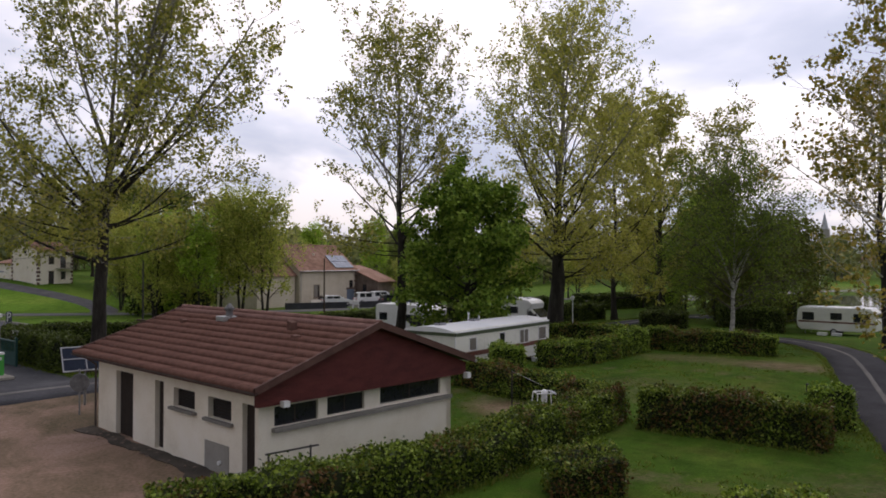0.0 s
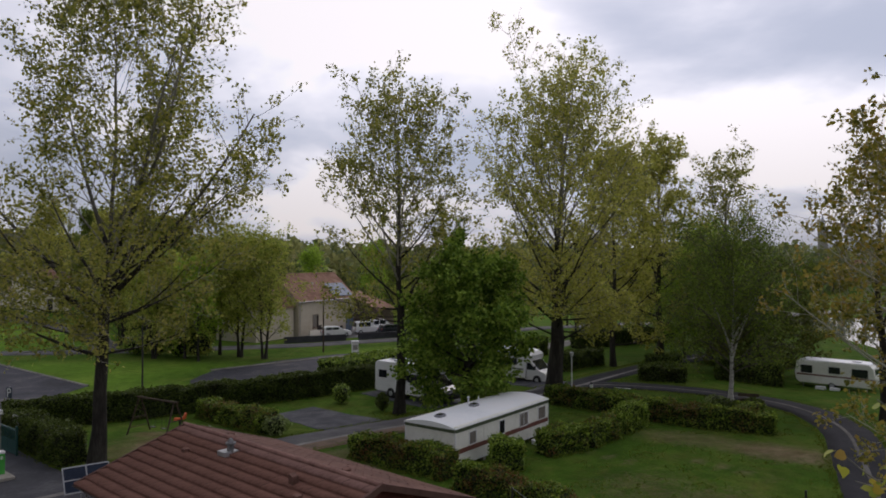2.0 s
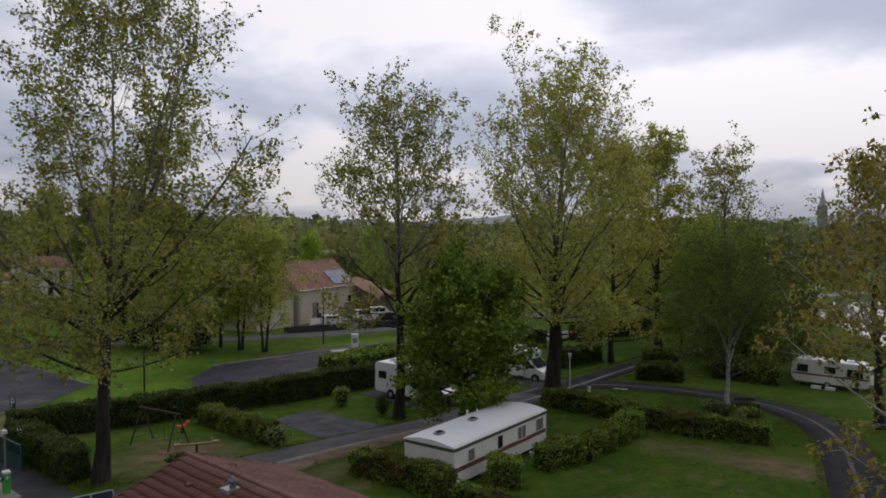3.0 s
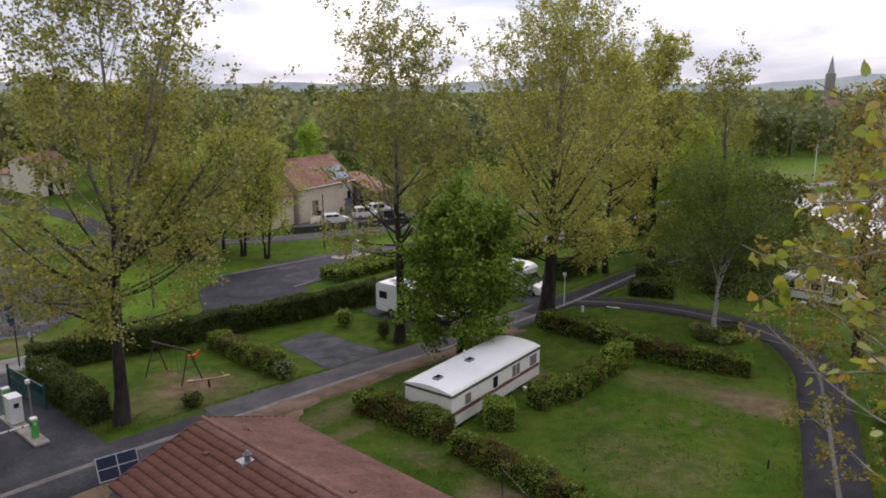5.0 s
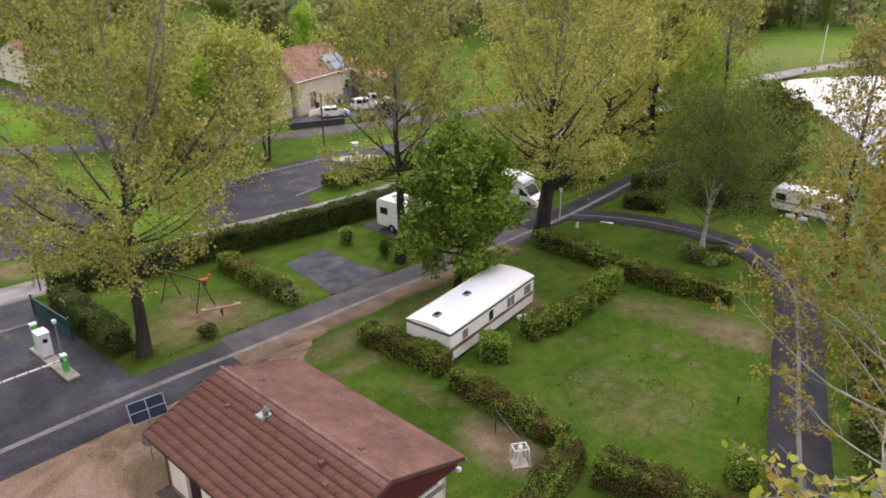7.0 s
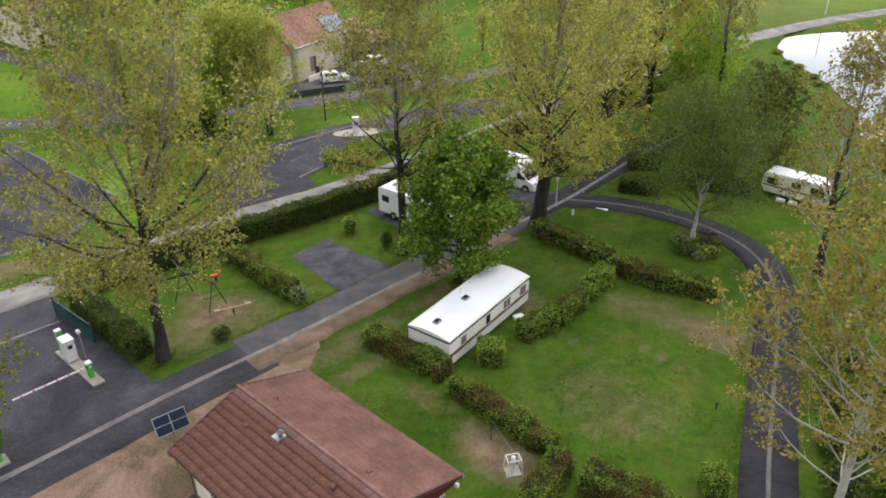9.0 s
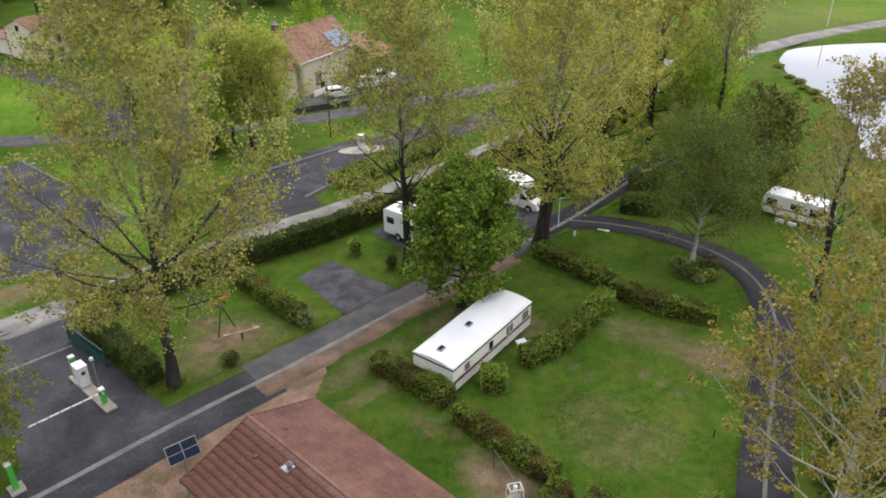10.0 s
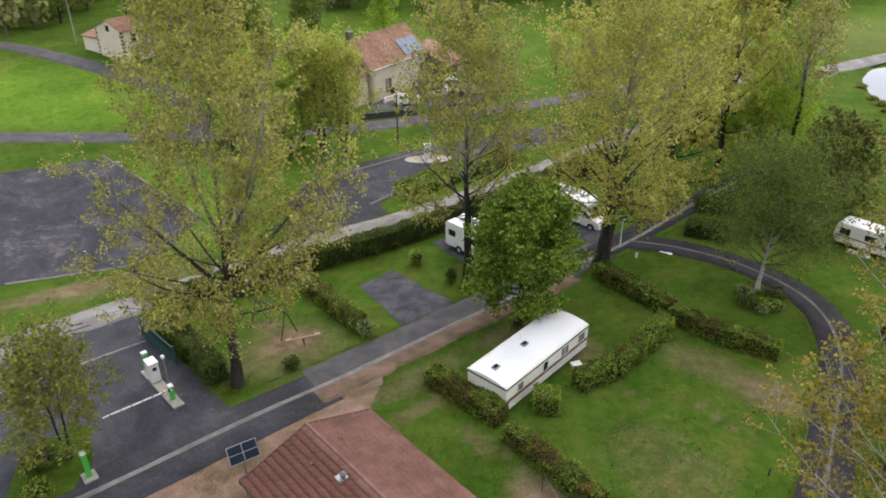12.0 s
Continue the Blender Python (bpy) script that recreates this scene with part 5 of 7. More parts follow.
bush(100, (-29.2, 30.6), 1.0, 1.1, L_HEDGE, "low shrub at the foot of the young tree", 0.15, 700)

UNDER = "dark leafy shrub in the undergrowth below the poplar"
for k, (x, y, r, h, lm) in enumerate([(24.6, 33.2, 1.7, 1.6, L_HEDGE_D), (26.6, 37.0, 1.9, 1.5, L_HEDGE_D), (23.2, 29.6, 1.6, 1.7, L_HEDGE_D), (28.8, 41.6, 1.8, 1.4, L_HEDGE_N), (27.8, 33.6, 2.0, 2.0, L_HEDGE_D), (26.4, 29.4, 2.0, 1.8, L_HEDGE_N), (30.6, 37.6, 2.2, 2.0, L_HEDGE_D)]):
    bush(140 + k, (x, y), r, h, lm, UNDER, 0.2, 1000)
REEDS = "low olive scrub along the pond bank"
for k, (x, y, r, h) in enumerate([(59.2, 113.6, 1.3, 0.8), (58.8, 116.4, 1.1, 0.6), (59.4, 119.6, 1.3, 0.8), (59.2, 123.0, 1.0, 0.6), (58.4, 110.0, 1.2, 0.7), (60.2, 130.0, 1.2, 0.7)]):
    bush(150 + k, (x, y), r, h, L_YOUNG, REEDS, 0.13, 900)

# loose shrubs between the parking area and the public road
for k, (x, y, r, h, lm) in enumerate([(-31, 93, 2.3, 3.8, L_LIGHT), (-33.85, 93.81, 2.2, 3.4, L_LIME), (-37.12, 95.04, 2.4, 3.6, L_LIGHT), (-39.97, 95.85, 2.0, 3.0, L_HEDGE_L),
                                        (-45.38, 113.7, 2.6, 4.2, L_HEDGE_D), (-41.4, 114.72, 2.6, 4.4, L_HEDGE), (-36.91, 115.23, 2.6, 4.0, L_HEDGE_D), (-32.12, 113.19, 2.4, 3.6, L_HEDGE), (-28.55, 112.68, 2.2, 3.4, L_HEDGE_D), (-50.48, 118.28, 2.6, 4.0, L_HEDGE_D)]):
    bush(120 + k, (x, y), r, h, lm, "loose leafy shrub along the public road", 0.3, 900)


def grass_tufts():
    """Longer grass left by the mower: at the feet of hedges and trees, along road edges, and thinly on the lawn."""
    rng = np.random.default_rng(404)
    spots = []
    for pa, w, h, *_ in HEDGES:
        for (x0, y0), (x1, y1) in zip(pa[:-1], pa[1:]):
            L = math.hypot(x1 - x0, y1 - y0)
            nx_, ny_ = -(y1 - y0) / L, (x1 - x0) / L
            for _ in range(int(L * 26)):
                u, s_ = rng.uniform(0, 1), rng.choice((-1, 1)) * (w / 2 + abs(rng.normal(0, 0.16)))
                spots.append((x0 + (x1 - x0) * u + nx_ * s_, y0 + (y1 - y0) * u + ny_ * s_, 1.25))
    for road, half in ((INNER[2:9], 2.1), (LOOP, 1.7)):
        for (x0, y0), (x1, y1) in zip(road[:-1], road[1:]):
            L = math.hypot(x1 - x0, y1 - y0)
            nx_, ny_ = -(y1 - y0) / L, (x1 - x0) / L
            for _ in range(int(L * 30)):
                u, s_ = rng.uniform(0, 1), rng.choice((-1, 1)) * (half + abs(rng.normal(0, 0.22)))
                spots.append((x0 + (x1 - x0) * u + nx_ * s_, y0 + (y1 - y0) * u + ny_ * s_, 0.9))
    for x, y in ((-20.1, 42.2), (-3.52, 59.08), (9.69, 64.16), (1.61, 53.06), (23.9, 60.3)):
        for _ in range(160):
            a, d = rng.uniform(0, 6.28), 0.5 + abs(rng.normal(0, 0.5))
            spots.append((x + d * math.cos(a), y + d * math.sin(a), 1.4))
    while len(spots) < 16500:
        x, y = rng.uniform(-6, 26), rng.uniform(18, 66)
        if noise.noise((x * 0.35, y * 0.35, 4.0)) + 0.4 * noise.noise((x * 1.3, y * 1.3, 4.0)) > 0.05 and soft_spot(x, y, WORN) < 0.3:
            spots.append((x, y, 0.7))
    inner, loop = [Vector(p) for p in INNER], [Vector(p) for p in LOOP]

    def off_road(x, y):
        for road, half in ((inner, 2.0), (loop, 1.62)):
            for p, q in zip(road[:-1], road[1:]):
                d = q - p
                k = min(1, max(0, (Vector((x, y)) - p).dot(d) / d.length_squared))
                if (p + d * k - Vector((x, y))).length < half:
                    return False
        return True

    back = WB.inverted()
    V, F = [], []
    for x, y, s_ in spots:
        q = back @ Vector((x, y, 0))
        if (abs(q.x) < 6.6 and -4.6 < q.y < 5.2) or not off_road(x, y):
            continue
        z = terr(x, y)
        for _ in range(4):
            a, h = rng.uniform(0, 6.28), s_ * rng.uniform(0.07, 0.17)
            bx_, by_ = x + rng.normal(0, 0.06), y + rng.normal(0, 0.06)
            wx, wy = 0.022 * math.cos(a), 0.022 * math.sin(a)
            k = len(V)
            V += [(bx_ - wx, by_ - wy, z), (bx_ + wx, by_ + wy, z), (bx_ + rng.normal(0, 0.05), by_ + rng.normal(0, 0.05), z + h)]
            F.append((k, k + 1, k + 2))
    blade = leaf_mat("grass_blade", [(0.08, 0.135, 0.014), (0.12, 0.185, 0.02), (0.17, 0.22, 0.034), (0.2, 0.19, 0.055)], 0.3)
    tagged(put("grass_tufts", fast_mesh("grass_tufts", V, F, blade, flat=True)), "longer tufts of green grass missed by the mower", "grass", kind="stuff")

# ---- wash house ----
WB = pose(-7.04, 29.28, -0.36, 0, 0, 137)   # local x along the ridge to the north-west, local y to the south-west
# local y = -w, so the door side lies at +4.35
def wall_holes(name, x0, x1, z0, z1, y, thick, holes, material, parent, outward=1):
    """A straight wall along x with rectangular openings cut through it."""
    bm = bmesh.new()
    xs = sorted({x0, x1, *[h[0] for h in holes], *[h[1] for h in holes]})
    zs = sorted({z0, z1, *[h[2] for h in holes], *[h[3] for h in holes]})

    def solid(a, b):
        cx, cz = (xs[a] + xs[a + 1]) / 2, (zs[b] + zs[b + 1]) / 2
        return not any(h[0] < cx < h[1] and h[2] < cz < h[3] for h in holes)

    for a in range(len(xs) - 1):
        for b in range(len(zs) - 1):
            if solid(a, b):
                box(bm, xs[a], xs[a + 1], y, y + thick, zs[b], zs[b + 1])
    bmesh.ops.remove_doubles(bm, verts=bm.verts[:], dist=1e-4)
    seen = {}
    for f in bm.faces:
        c = f.calc_center_median()
        seen.setdefault((round(c.x, 3), round(c.y, 3), round(c.z, 3)), []).append(f)
    bmesh.ops.delete(bm, geom=[f for fs in seen.values() if len(fs) > 1 for f in fs], context="FACES")
    bmesh.ops.recalc_face_normals(bm, faces=bm.faces[:])
    return part(name, bm, material, parent)


M_BARGE = mat("brown_bargeboard", [(0.07, 0.034, 0.028), (0.105, 0.052, 0.042), (0.13, 0.068, 0.055)], 1.5, 0.75, 0.003, 20)
wash = thing("wash_house", WB, "single-storey off-white rendered wash house with a brown-red tiled gable roof", "building")
Z = 0.36   # floor level of the yard in local height
EAVE, RIDGE, HW, HL_ = 2.68 + Z, 4.32 + Z, 4.85, 6.76
# door side (faces south-west)
doors = [(2.33, 3.83, 0.0, 2.52), (-0.12, 0.55, 0.05, 2.5), (-5.95, -5.25, 0.0, 2.42)]
wins = [(-2.33, -0.85, 1.74, 2.4), (-4.62, -3.2, 1.7, 2.38)]
wall_holes("front_wall", -6.15, 5.5, 0, EAVE - 0.16, 4.10, 0.25, doors + wins, M_RENDER, wash)
wall_holes("back_wall", -6.15, 5.5, 0, EAVE - 0.16, -4.15, 0.25, [], M_RENDER, wash)
# gable side (faces south-east): built along its own x, then turned
gw = [(-3.8, -2.15, 1.72, 2.34), (-1.78, -0.2, 1.76, 2.36), (0.52, 3.56, 1.8, 2.44)]
gable = put("gable_wall", bpy.data.meshes.new("gable_wall"), wash)
gable.matrix_basis = pose(-6.15, 0, 0, 0, 0, -90)
tmp = wall_holes("gable_wall_mesh", -4.1, 4.15, 0, 2.5, 0, 0.25, gw, M_RENDER, None)
gable.data = tmp.data
bpy.data.objects.remove(tmp)
part("end_wall", bx(5.25, 5.5, -3.9, 4.1, 0, EAVE - 0.05), M_RENDER, wash)
for sx in (-6.16, 5.3):
    bm = bmesh.new()
    prof = [(4.35, EAVE - 0.3), (4.35, EAVE - 0.12), (0, RIDGE - 0.14), (-4.15, EAVE - 0.08), (-4.15, EAVE - 0.3)] if sx > 0 else [(4.62, 2.46), (4.62, EAVE - 0.13), (0, RIDGE - 0.13), (-4.62, EAVE - 0.13), (-4.62, 2.46)]
    a = [bm.verts.new((sx - (0.35 if sx < 0 else 0), y, z)) for y, z in prof]
    b = [bm.verts.new((sx - (0.35 if sx < 0 else 0) + 0.18, y, z)) for y, z in prof]
    bm.faces.new(a), bm.faces.new(b[::-1])
    for i in range(len(a)):
        bm.faces.new((a[i], b[i], b[(i + 1) % len(a)], a[(i + 1) % len(a)]))
    bmesh.ops.recalc_face_normals(bm, faces=bm.faces[:])
    part("gable_boarding", bm, M_FASCIA if sx < 0 else M_RENDER, wash, "dark red painted gable boarding" if sx < 0 else "")
for a, b, z0, z1 in doors:
    d = part("door", bx(a + 0.02, b - 0.02, 4.13, 4.18, z0 + 0.02, z1 - 0.02), M_DOOR, wash, "dark brown plank door")
    bm = bmesh.new()
    k = max(3, int((b - a) / 0.14))
    for i in range(1, k):
        x = a + (b - a) * i / k
        box(bm, x - 0.006, x + 0.006, 4.176, 4.186, z0 + 0.05, z1 - 0.05)
    part("plank_joints", bm, M_VOID, d)
part("service_hatch", bx(-4.5, -3.02, 4.352, 4.37, 0.02, 0.95), M_PANEL_GREY, wash, "grey painted panel low on the wall")
part("tap", cyl(bmesh.new(), (-4.0, 4.36, 0.36), (-4.0, 4.44, 0.36), 0.07), M_WHITE, wash)
for a, b, z0, z1 in wins:
    w = part("window", bx(a, b, 4.12, 4.15, z0, z1), M_VOID, wash, "dark louvred window")
    bm = bmesh.new()
    for i in range(7):
        z = z0 + (z1 - z0) * (i + 0.5) / 7
        box(bm, a + 0.04, b - 0.04, 4.15, 4.2, z - 0.012, z + 0.012)
    part("louvre", bm, M_DOOR, w)
    part("sill", bx(a - 0.14, b + 0.14, 4.28, 4.5, z0 - 0.1, z0 - 0.002, 0.01), M_SILL, w)
for a, b, z0, z1 in gw:
    # gable-wall x runs to the north-east, which is local -y of the house
    w = part("window", bx(-6.02, -5.98, -b, -a, z0, z1), M_VOID, wash, "long dark window strip")
    part("pane", bx(-6.035, -6.022, -b + 0.05, -a - 0.05, z0 + 0.05, z1 - 0.05), M_GLASS, w)
    bm = bmesh.new()
    for y in (-b, (-a - b) / 2, -a):
        box(bm, -6.05, -6.0, y - 0.025, y + 0.025, z0, z1)
    part("window_frame", bm, M_DOOR, w)
part("long_sill", bx(-6.34, -6.1, -4.05, 3.9, 1.58, 1.71, 0.01), M_SILL, wash)
part("lamp_box", bx(-6.72, -6.5, 3.62, 3.84, 2.39, 2.57, 0.01), M_WHITE, wash, "small white box under the gable")
part("lamp_box", bx(-6.72, -6.5, -4.7, -4.5, 2.3, 2.52, 0.01), M_WHITE, wash, "small white box under the gable")
# roof deck and soffit
for s in (1, -1):
    bm = bmesh.new()
    a = [(-HL_, 0, RIDGE - 0.1), (HL_, 0, RIDGE - 0.1), (HL_, s * HW, EAVE - 0.1), (-HL_, s * HW, EAVE - 0.1)]
    v0 = [bm.verts.new(p) for p in a]
    v1 = [bm.verts.new((p[0], p[1], p[2] + 0.06)) for p in a]
    bm.faces.new(v0), bm.faces.new(v1[::-1])
    for i in range(4):
        bm.faces.new((v0[i], v0[(i + 1) % 4], v1[(i + 1) % 4], v1[i]))
    bmesh.ops.recalc_face_normals(bm, faces=bm.faces[:])
    part("roof_deck", bm, M_DOOR, wash)
part("soffit", bx(-6.5, 6.7, 4.36, 4.8, EAVE - 0.2, EAVE - 0.17), M_FASCIA, wash)
for s in (1, -1):
    bm = bmesh.new()
    prof = [(-0.07, 0.0), (-0.06, -0.06), (0, -0.085), (0.06, -0.06), (0.07, 0.0), (0.055, 0.0), (0.045, -0.05), (0, -0.07), (-0.045, -0.05), (-0.055, 0.0)]
    a = [bm.verts.new((-HL_ - 0.05, s * (HW + 0.05) + y, EAVE - 0.05 + z)) for y, z in prof]
    b = [bm.verts.new((HL_ + 0.05, s * (HW + 0.05) + y, EAVE - 0.05 + z)) for y, z in prof]
    for i in range(len(a)):
        bm.faces.new((a[i], b[i], b[(i + 1) % len(a)], a[(i + 1) % len(a)]))
    bmesh.ops.recalc_face_normals(bm, faces=bm.faces[:])
    part("gutter", bm, M_PIPE if s > 0 else M_ZINC, wash, "half-round eaves gutter")
part("downpipe", cyl(cyl(bmesh.new(), (5.62, 4.42, 0.05), (5.62, 4.42, EAVE - 0.45), 0.04), (5.62, 4.42, EAVE - 0.45), (5.75, 4.85, EAVE - 0.1), 0.04), M_PIPE, wash)
for s in (1, -1):
    for x in (-HL_ - 0.03, HL_ - 0.07):
        bm = bmesh.new()
        q = [(x, 0, RIDGE + 0.08), (x, s * (HW + 0.03), EAVE + 0.07), (x, s * (HW + 0.03), EAVE - 0.16), (x, 0, RIDGE - 0.16)]
        v0 = [bm.verts.new(p) for p in q]
        v1 = [bm.verts.new((p[0] + 0.1, p[1], p[2])) for p in q]
        bm.faces.new(v0), bm.faces.new(v1[::-1])
        for i in range(4):
            bm.faces.new((v0[i], v0[(i + 1) % 4], v1[(i + 1) % 4], v1[i]))
        bmesh.ops.recalc_face_normals(bm, faces=bm.faces[:])
        part("bargeboard", bm, M_BARGE, wash)
for i in range(34):
    x = -HL_ + i * 0.4
    part("ridge_tile", cyl(bmesh.new(), (x, 0, RIDGE + 0.0), (x + 0.43, 0, RIDGE + 0.012), 0.115, 0.1, 10), M_TILE_P, wash)
# roof fittings
slope = (RIDGE - EAVE) / HW


def on_roof(x, y):
    return RIDGE - abs(y) * slope + 0.03


part("flue_base", bx(1.36, 1.96, 0.5, 1.15, on_roof(0, 0.82) - 0.08, on_roof(0, 0.82) + 0.12, 0.03), M_ZINC, wash, "lead-grey flashing of the flue")
zf = on_roof(0, 0.8)
flue = part("flue", cyl(bmesh.new(), (1.5, 0.8, zf), (1.5, 0.8, zf + 0.42), 0.15, 0.13), M_LEAD, wash, "metal flue pipe with a cowl")
part("cowl", cyl(cyl(bmesh.new(), (1.5, 0.8, zf + 0.38), (1.5, 0.8, zf + 0.46), 0.21), (1.5, 0.8, zf + 0.46), (1.5, 0.8, zf + 0.62), 0.15, 0.06), M_LEAD, flue)
for x, y, h in ((-3.35, 1.18, 0.36), (4.0, 1.44, 0.12), (-4.3, 1.7, 0.12), (4.5, -1.0, 0.12), (-3.9, -0.8, 0.12)):
    z = on_roof(x, y)
    part("roof_vent", prism(bmesh.new(), [(x - 0.14, z - 0.08), (x + 0.14, z - 0.08), (x + 0.12, z + h), (x - 0.12, z + h * 0.8)], y - 0.13, y + 0.13), M_TILE_J, wash)
# handrail by the corner door and the paved strip
rail = thing("handrail", WB @ Matrix.Translation((0, 0, 0)), "dark steel handrail by the corner door", "handrail")
for x, y in ((-6.9, 4.5), (-6.9, 3.0)):
    part("post", cyl(bmesh.new(), (x, y, 0), (x, y, 1.18), 0.03), M_DARKSTEEL, rail)
part("rail", cyl(bmesh.new(), (-6.9, 4.6, 1.18), (-6.9, 2.7, 1.12), 0.03), M_DARKSTEEL, rail)
edge = [WB @ Vector((x, y, 0)) for x, y in ((-6.1, 4.37), (-6.3, 5.0), (-4.0, 5.25), (-1.5, 5.0), (1.0, 5.2), (3.4, 4.95), (5.6, 5.1), (5.6, 4.37))]
sheet("paved_strip", [(p.x, p.y) for p in edge], 0.045, mat("damp_earth", [(0.03, 0.026, 0.02), (0.06, 0.05, 0.038), (0.115, 0.09, 0.068)], 1.4, 0.9, 0.03, 18, fine=20), "dark damp strip of earth and stones along the wash house wall", "paving", cell=0.4, rag=0.28)
rng = random.Random(31)
for i in range(26):
    p = WB @ Vector((rng.uniform(-6, 5.3), rng.uniform(4.5, 5.2), 0))
    st = thing("stone", pose(p.x, p.y, terr(p.x, p.y) + 0.05, 0, 0, rng.uniform(0, 180)), "small grey-brown stone by the wash house wall", "stone", "loose stones")
    r = rng.uniform(0.04, 0.1)
    bm = bmesh.new()
    bmesh.ops.create_icosphere(bm, subdivisions=1, radius=r)
    for v in bm.verts:
        v.co = Vector((v.co.x * rng.uniform(0.9, 1.5), v.co.y * rng.uniform(0.7, 1.0), v.co.z * 0.5))
    part("rock", bm, M_STONE_B, st)


def roof_tiles():
    """Interlocking tiles in courses: the door side as single tiles, the far side joined."""
    rows, cols = 11, 27
    w = 2 * HL_ / cols
    lenx = math.hypot(HW + 0.04, RIDGE - EAVE)
    ang = math.degrees(math.atan2(RIDGE - EAVE, HW))
    L = lenx / rows
    prof = [(-0.5, 0.0), (-0.42, 0.012), (-0.3, 0.014), (-0.16, 0.003), (0.0, 0.0), (0.12, 0.003), (0.24, 0.014), (0.38, 0.014), (0.5, 0.002)]
    V, F = [], []
    k = len(prof)
    for yy, dz in ((0.0, 0.0), (L * 1.04, 0.1)):
        V += [(x * w * 0.988, yy, h * 0.8 + dz + 0.02) for x, h in prof]
    V += [(x * w * 0.988, L * 1.04, h * 0.8 - 0.01) for x, h in prof]
    for r in range(2):
        F += [(r * k + i, r * k + i + 1, (r + 1) * k + i + 1, (r + 1) * k + i) for i in range(k - 1)]
    me = fast_mesh("tile", V, [f[::-1] for f in F], M_TILE, flat=True)
    faded = fast_mesh("tile", V, [f[::-1] for f in F], M_TILE_P, flat=True)
    rng = np.random.default_rng(5)
    deck = [o for o in wash.children if o.name.startswith("roof_deck")]
    for r in range(rows):
        for c in range(cols):
            ob = put("tile", faded if r == 0 else me, deck[0])
            dx, dz = rng.normal(0, 0.006), rng.normal(0, 0.004)
            y = r * L
            ob.matrix_basis = Matrix.Translation((0, 0, RIDGE - 0.045)) @ pose(0, 0, 0, -ang) @ Matrix.Translation((-HL_ + (c + 0.5) * w + dx, y, dz)) @ pose(0, 0, 0, 0, 0, rng.normal(0, 0.4))
    V2, F2 = [], []
    base = np.array(V)
    for r in range(rows):
        for c in range(cols):
            m = Matrix.Translation((0, 0, RIDGE - 0.045)) @ pose(0, 0, 0, 0, 0, 180) @ pose(0, 0, 0, -ang) @ Matrix.Translation((-HL_ + (c + 0.5) * w, r * L, rng.normal(0, 0.004)))
            q = np.array(m)
            off = len(V2)
            V2 += (base @ q[:3, :3].T + q[:3, 3]).tolist()
            F2 += [tuple(i + off for i in f[::-1]) for f in F]
    ob = put("tiles", fast_mesh("tiles", V2, F2, M_TILE_J, flat=True), deck[1])
    ob["kind"] = "stuff"

# ---- mobile home ----
def wheel(parent, x, y, z, r, side, rim=M_RIM):
    """A wheel at (x, z) on the side y; its tyre and rim."""
    w = put("wheel", bpy.data.meshes.new("wheel"), parent)
    bm = bmesh.new()
    cyl(bm, (x, y - 0.1, z), (x, y + 0.1, z), r, n=20)
    bmesh.ops.bevel(bm, geom=[e for e in bm.edges if abs(e.verts[0].co.y - e.verts[1].co.y) < 1e-4], offset=0.03, segments=2, affect="EDGES")
    bm.to_mesh(w.data)
    bm.free()
    w.data.materials.append(M_TYRE)
    bm = cyl(bmesh.new(), (x, y + side * 0.09, z), (x, y + side * 0.115, z), r * 0.62, r * 0.5, n=16)
    for i in range(5):
        a = i * 2 * math.pi / 5
        cyl(bm, (x, y + side * 0.118, z), (x + math.cos(a) * r * 0.56, y + side * 0.118, z + math.sin(a) * r * 0.56), 0.025, n=5)
    part("rim", bm, rim, w)
    return w


def pane(parent, x0, x1, y, z0, z1, side, glass, frame_m=M_WHITE, axis="y", name="window", split=0):
    """A framed window on a face that looks along y (or x)."""
    t = 0.05
    if axis == "y":
        fr = bmesh.new()
        for a, b, c, d in ((x0 - t, x0, z0 - t, z1 + t), (x1, x1 + t, z0 - t, z1 + t), (x0, x1, z0 - t, z0), (x0, x1, z1, z1 + t)):
            box(fr, a, b, min(y, y + side * 0.03), max(y, y + side * 0.03), c, d)
        for i in range(split):
            xm = x0 + (x1 - x0) * (i + 1) / (split + 1)
            box(fr, xm - 0.02, xm + 0.02, min(y, y + side * 0.03), max(y, y + side * 0.03), z0, z1)
        w = part(name, fr, frame_m, parent)
        part("pane", bx(x0, x1, min(y + side * 0.002, y + side * 0.014), max(y + side * 0.002, y + side * 0.014), z0, z1), glass, w)
    else:
        fr = bmesh.new()
        for a, b, c, d in ((x0 - t, x0, z0 - t, z1 + t), (x1, x1 + t, z0 - t, z1 + t), (x0, x1, z0 - t, z0), (x0, x1, z1, z1 + t)):
            box(fr, min(y, y + side * 0.03), max(y, y + side * 0.03), a, b, c, d)
        w = part(name, fr, frame_m, parent)
        part("pane", bx(min(y + side * 0.002, y + side * 0.014), max(y + side * 0.002, y + side * 0.014), x0, x1, z0, z1), glass, w)
    return w


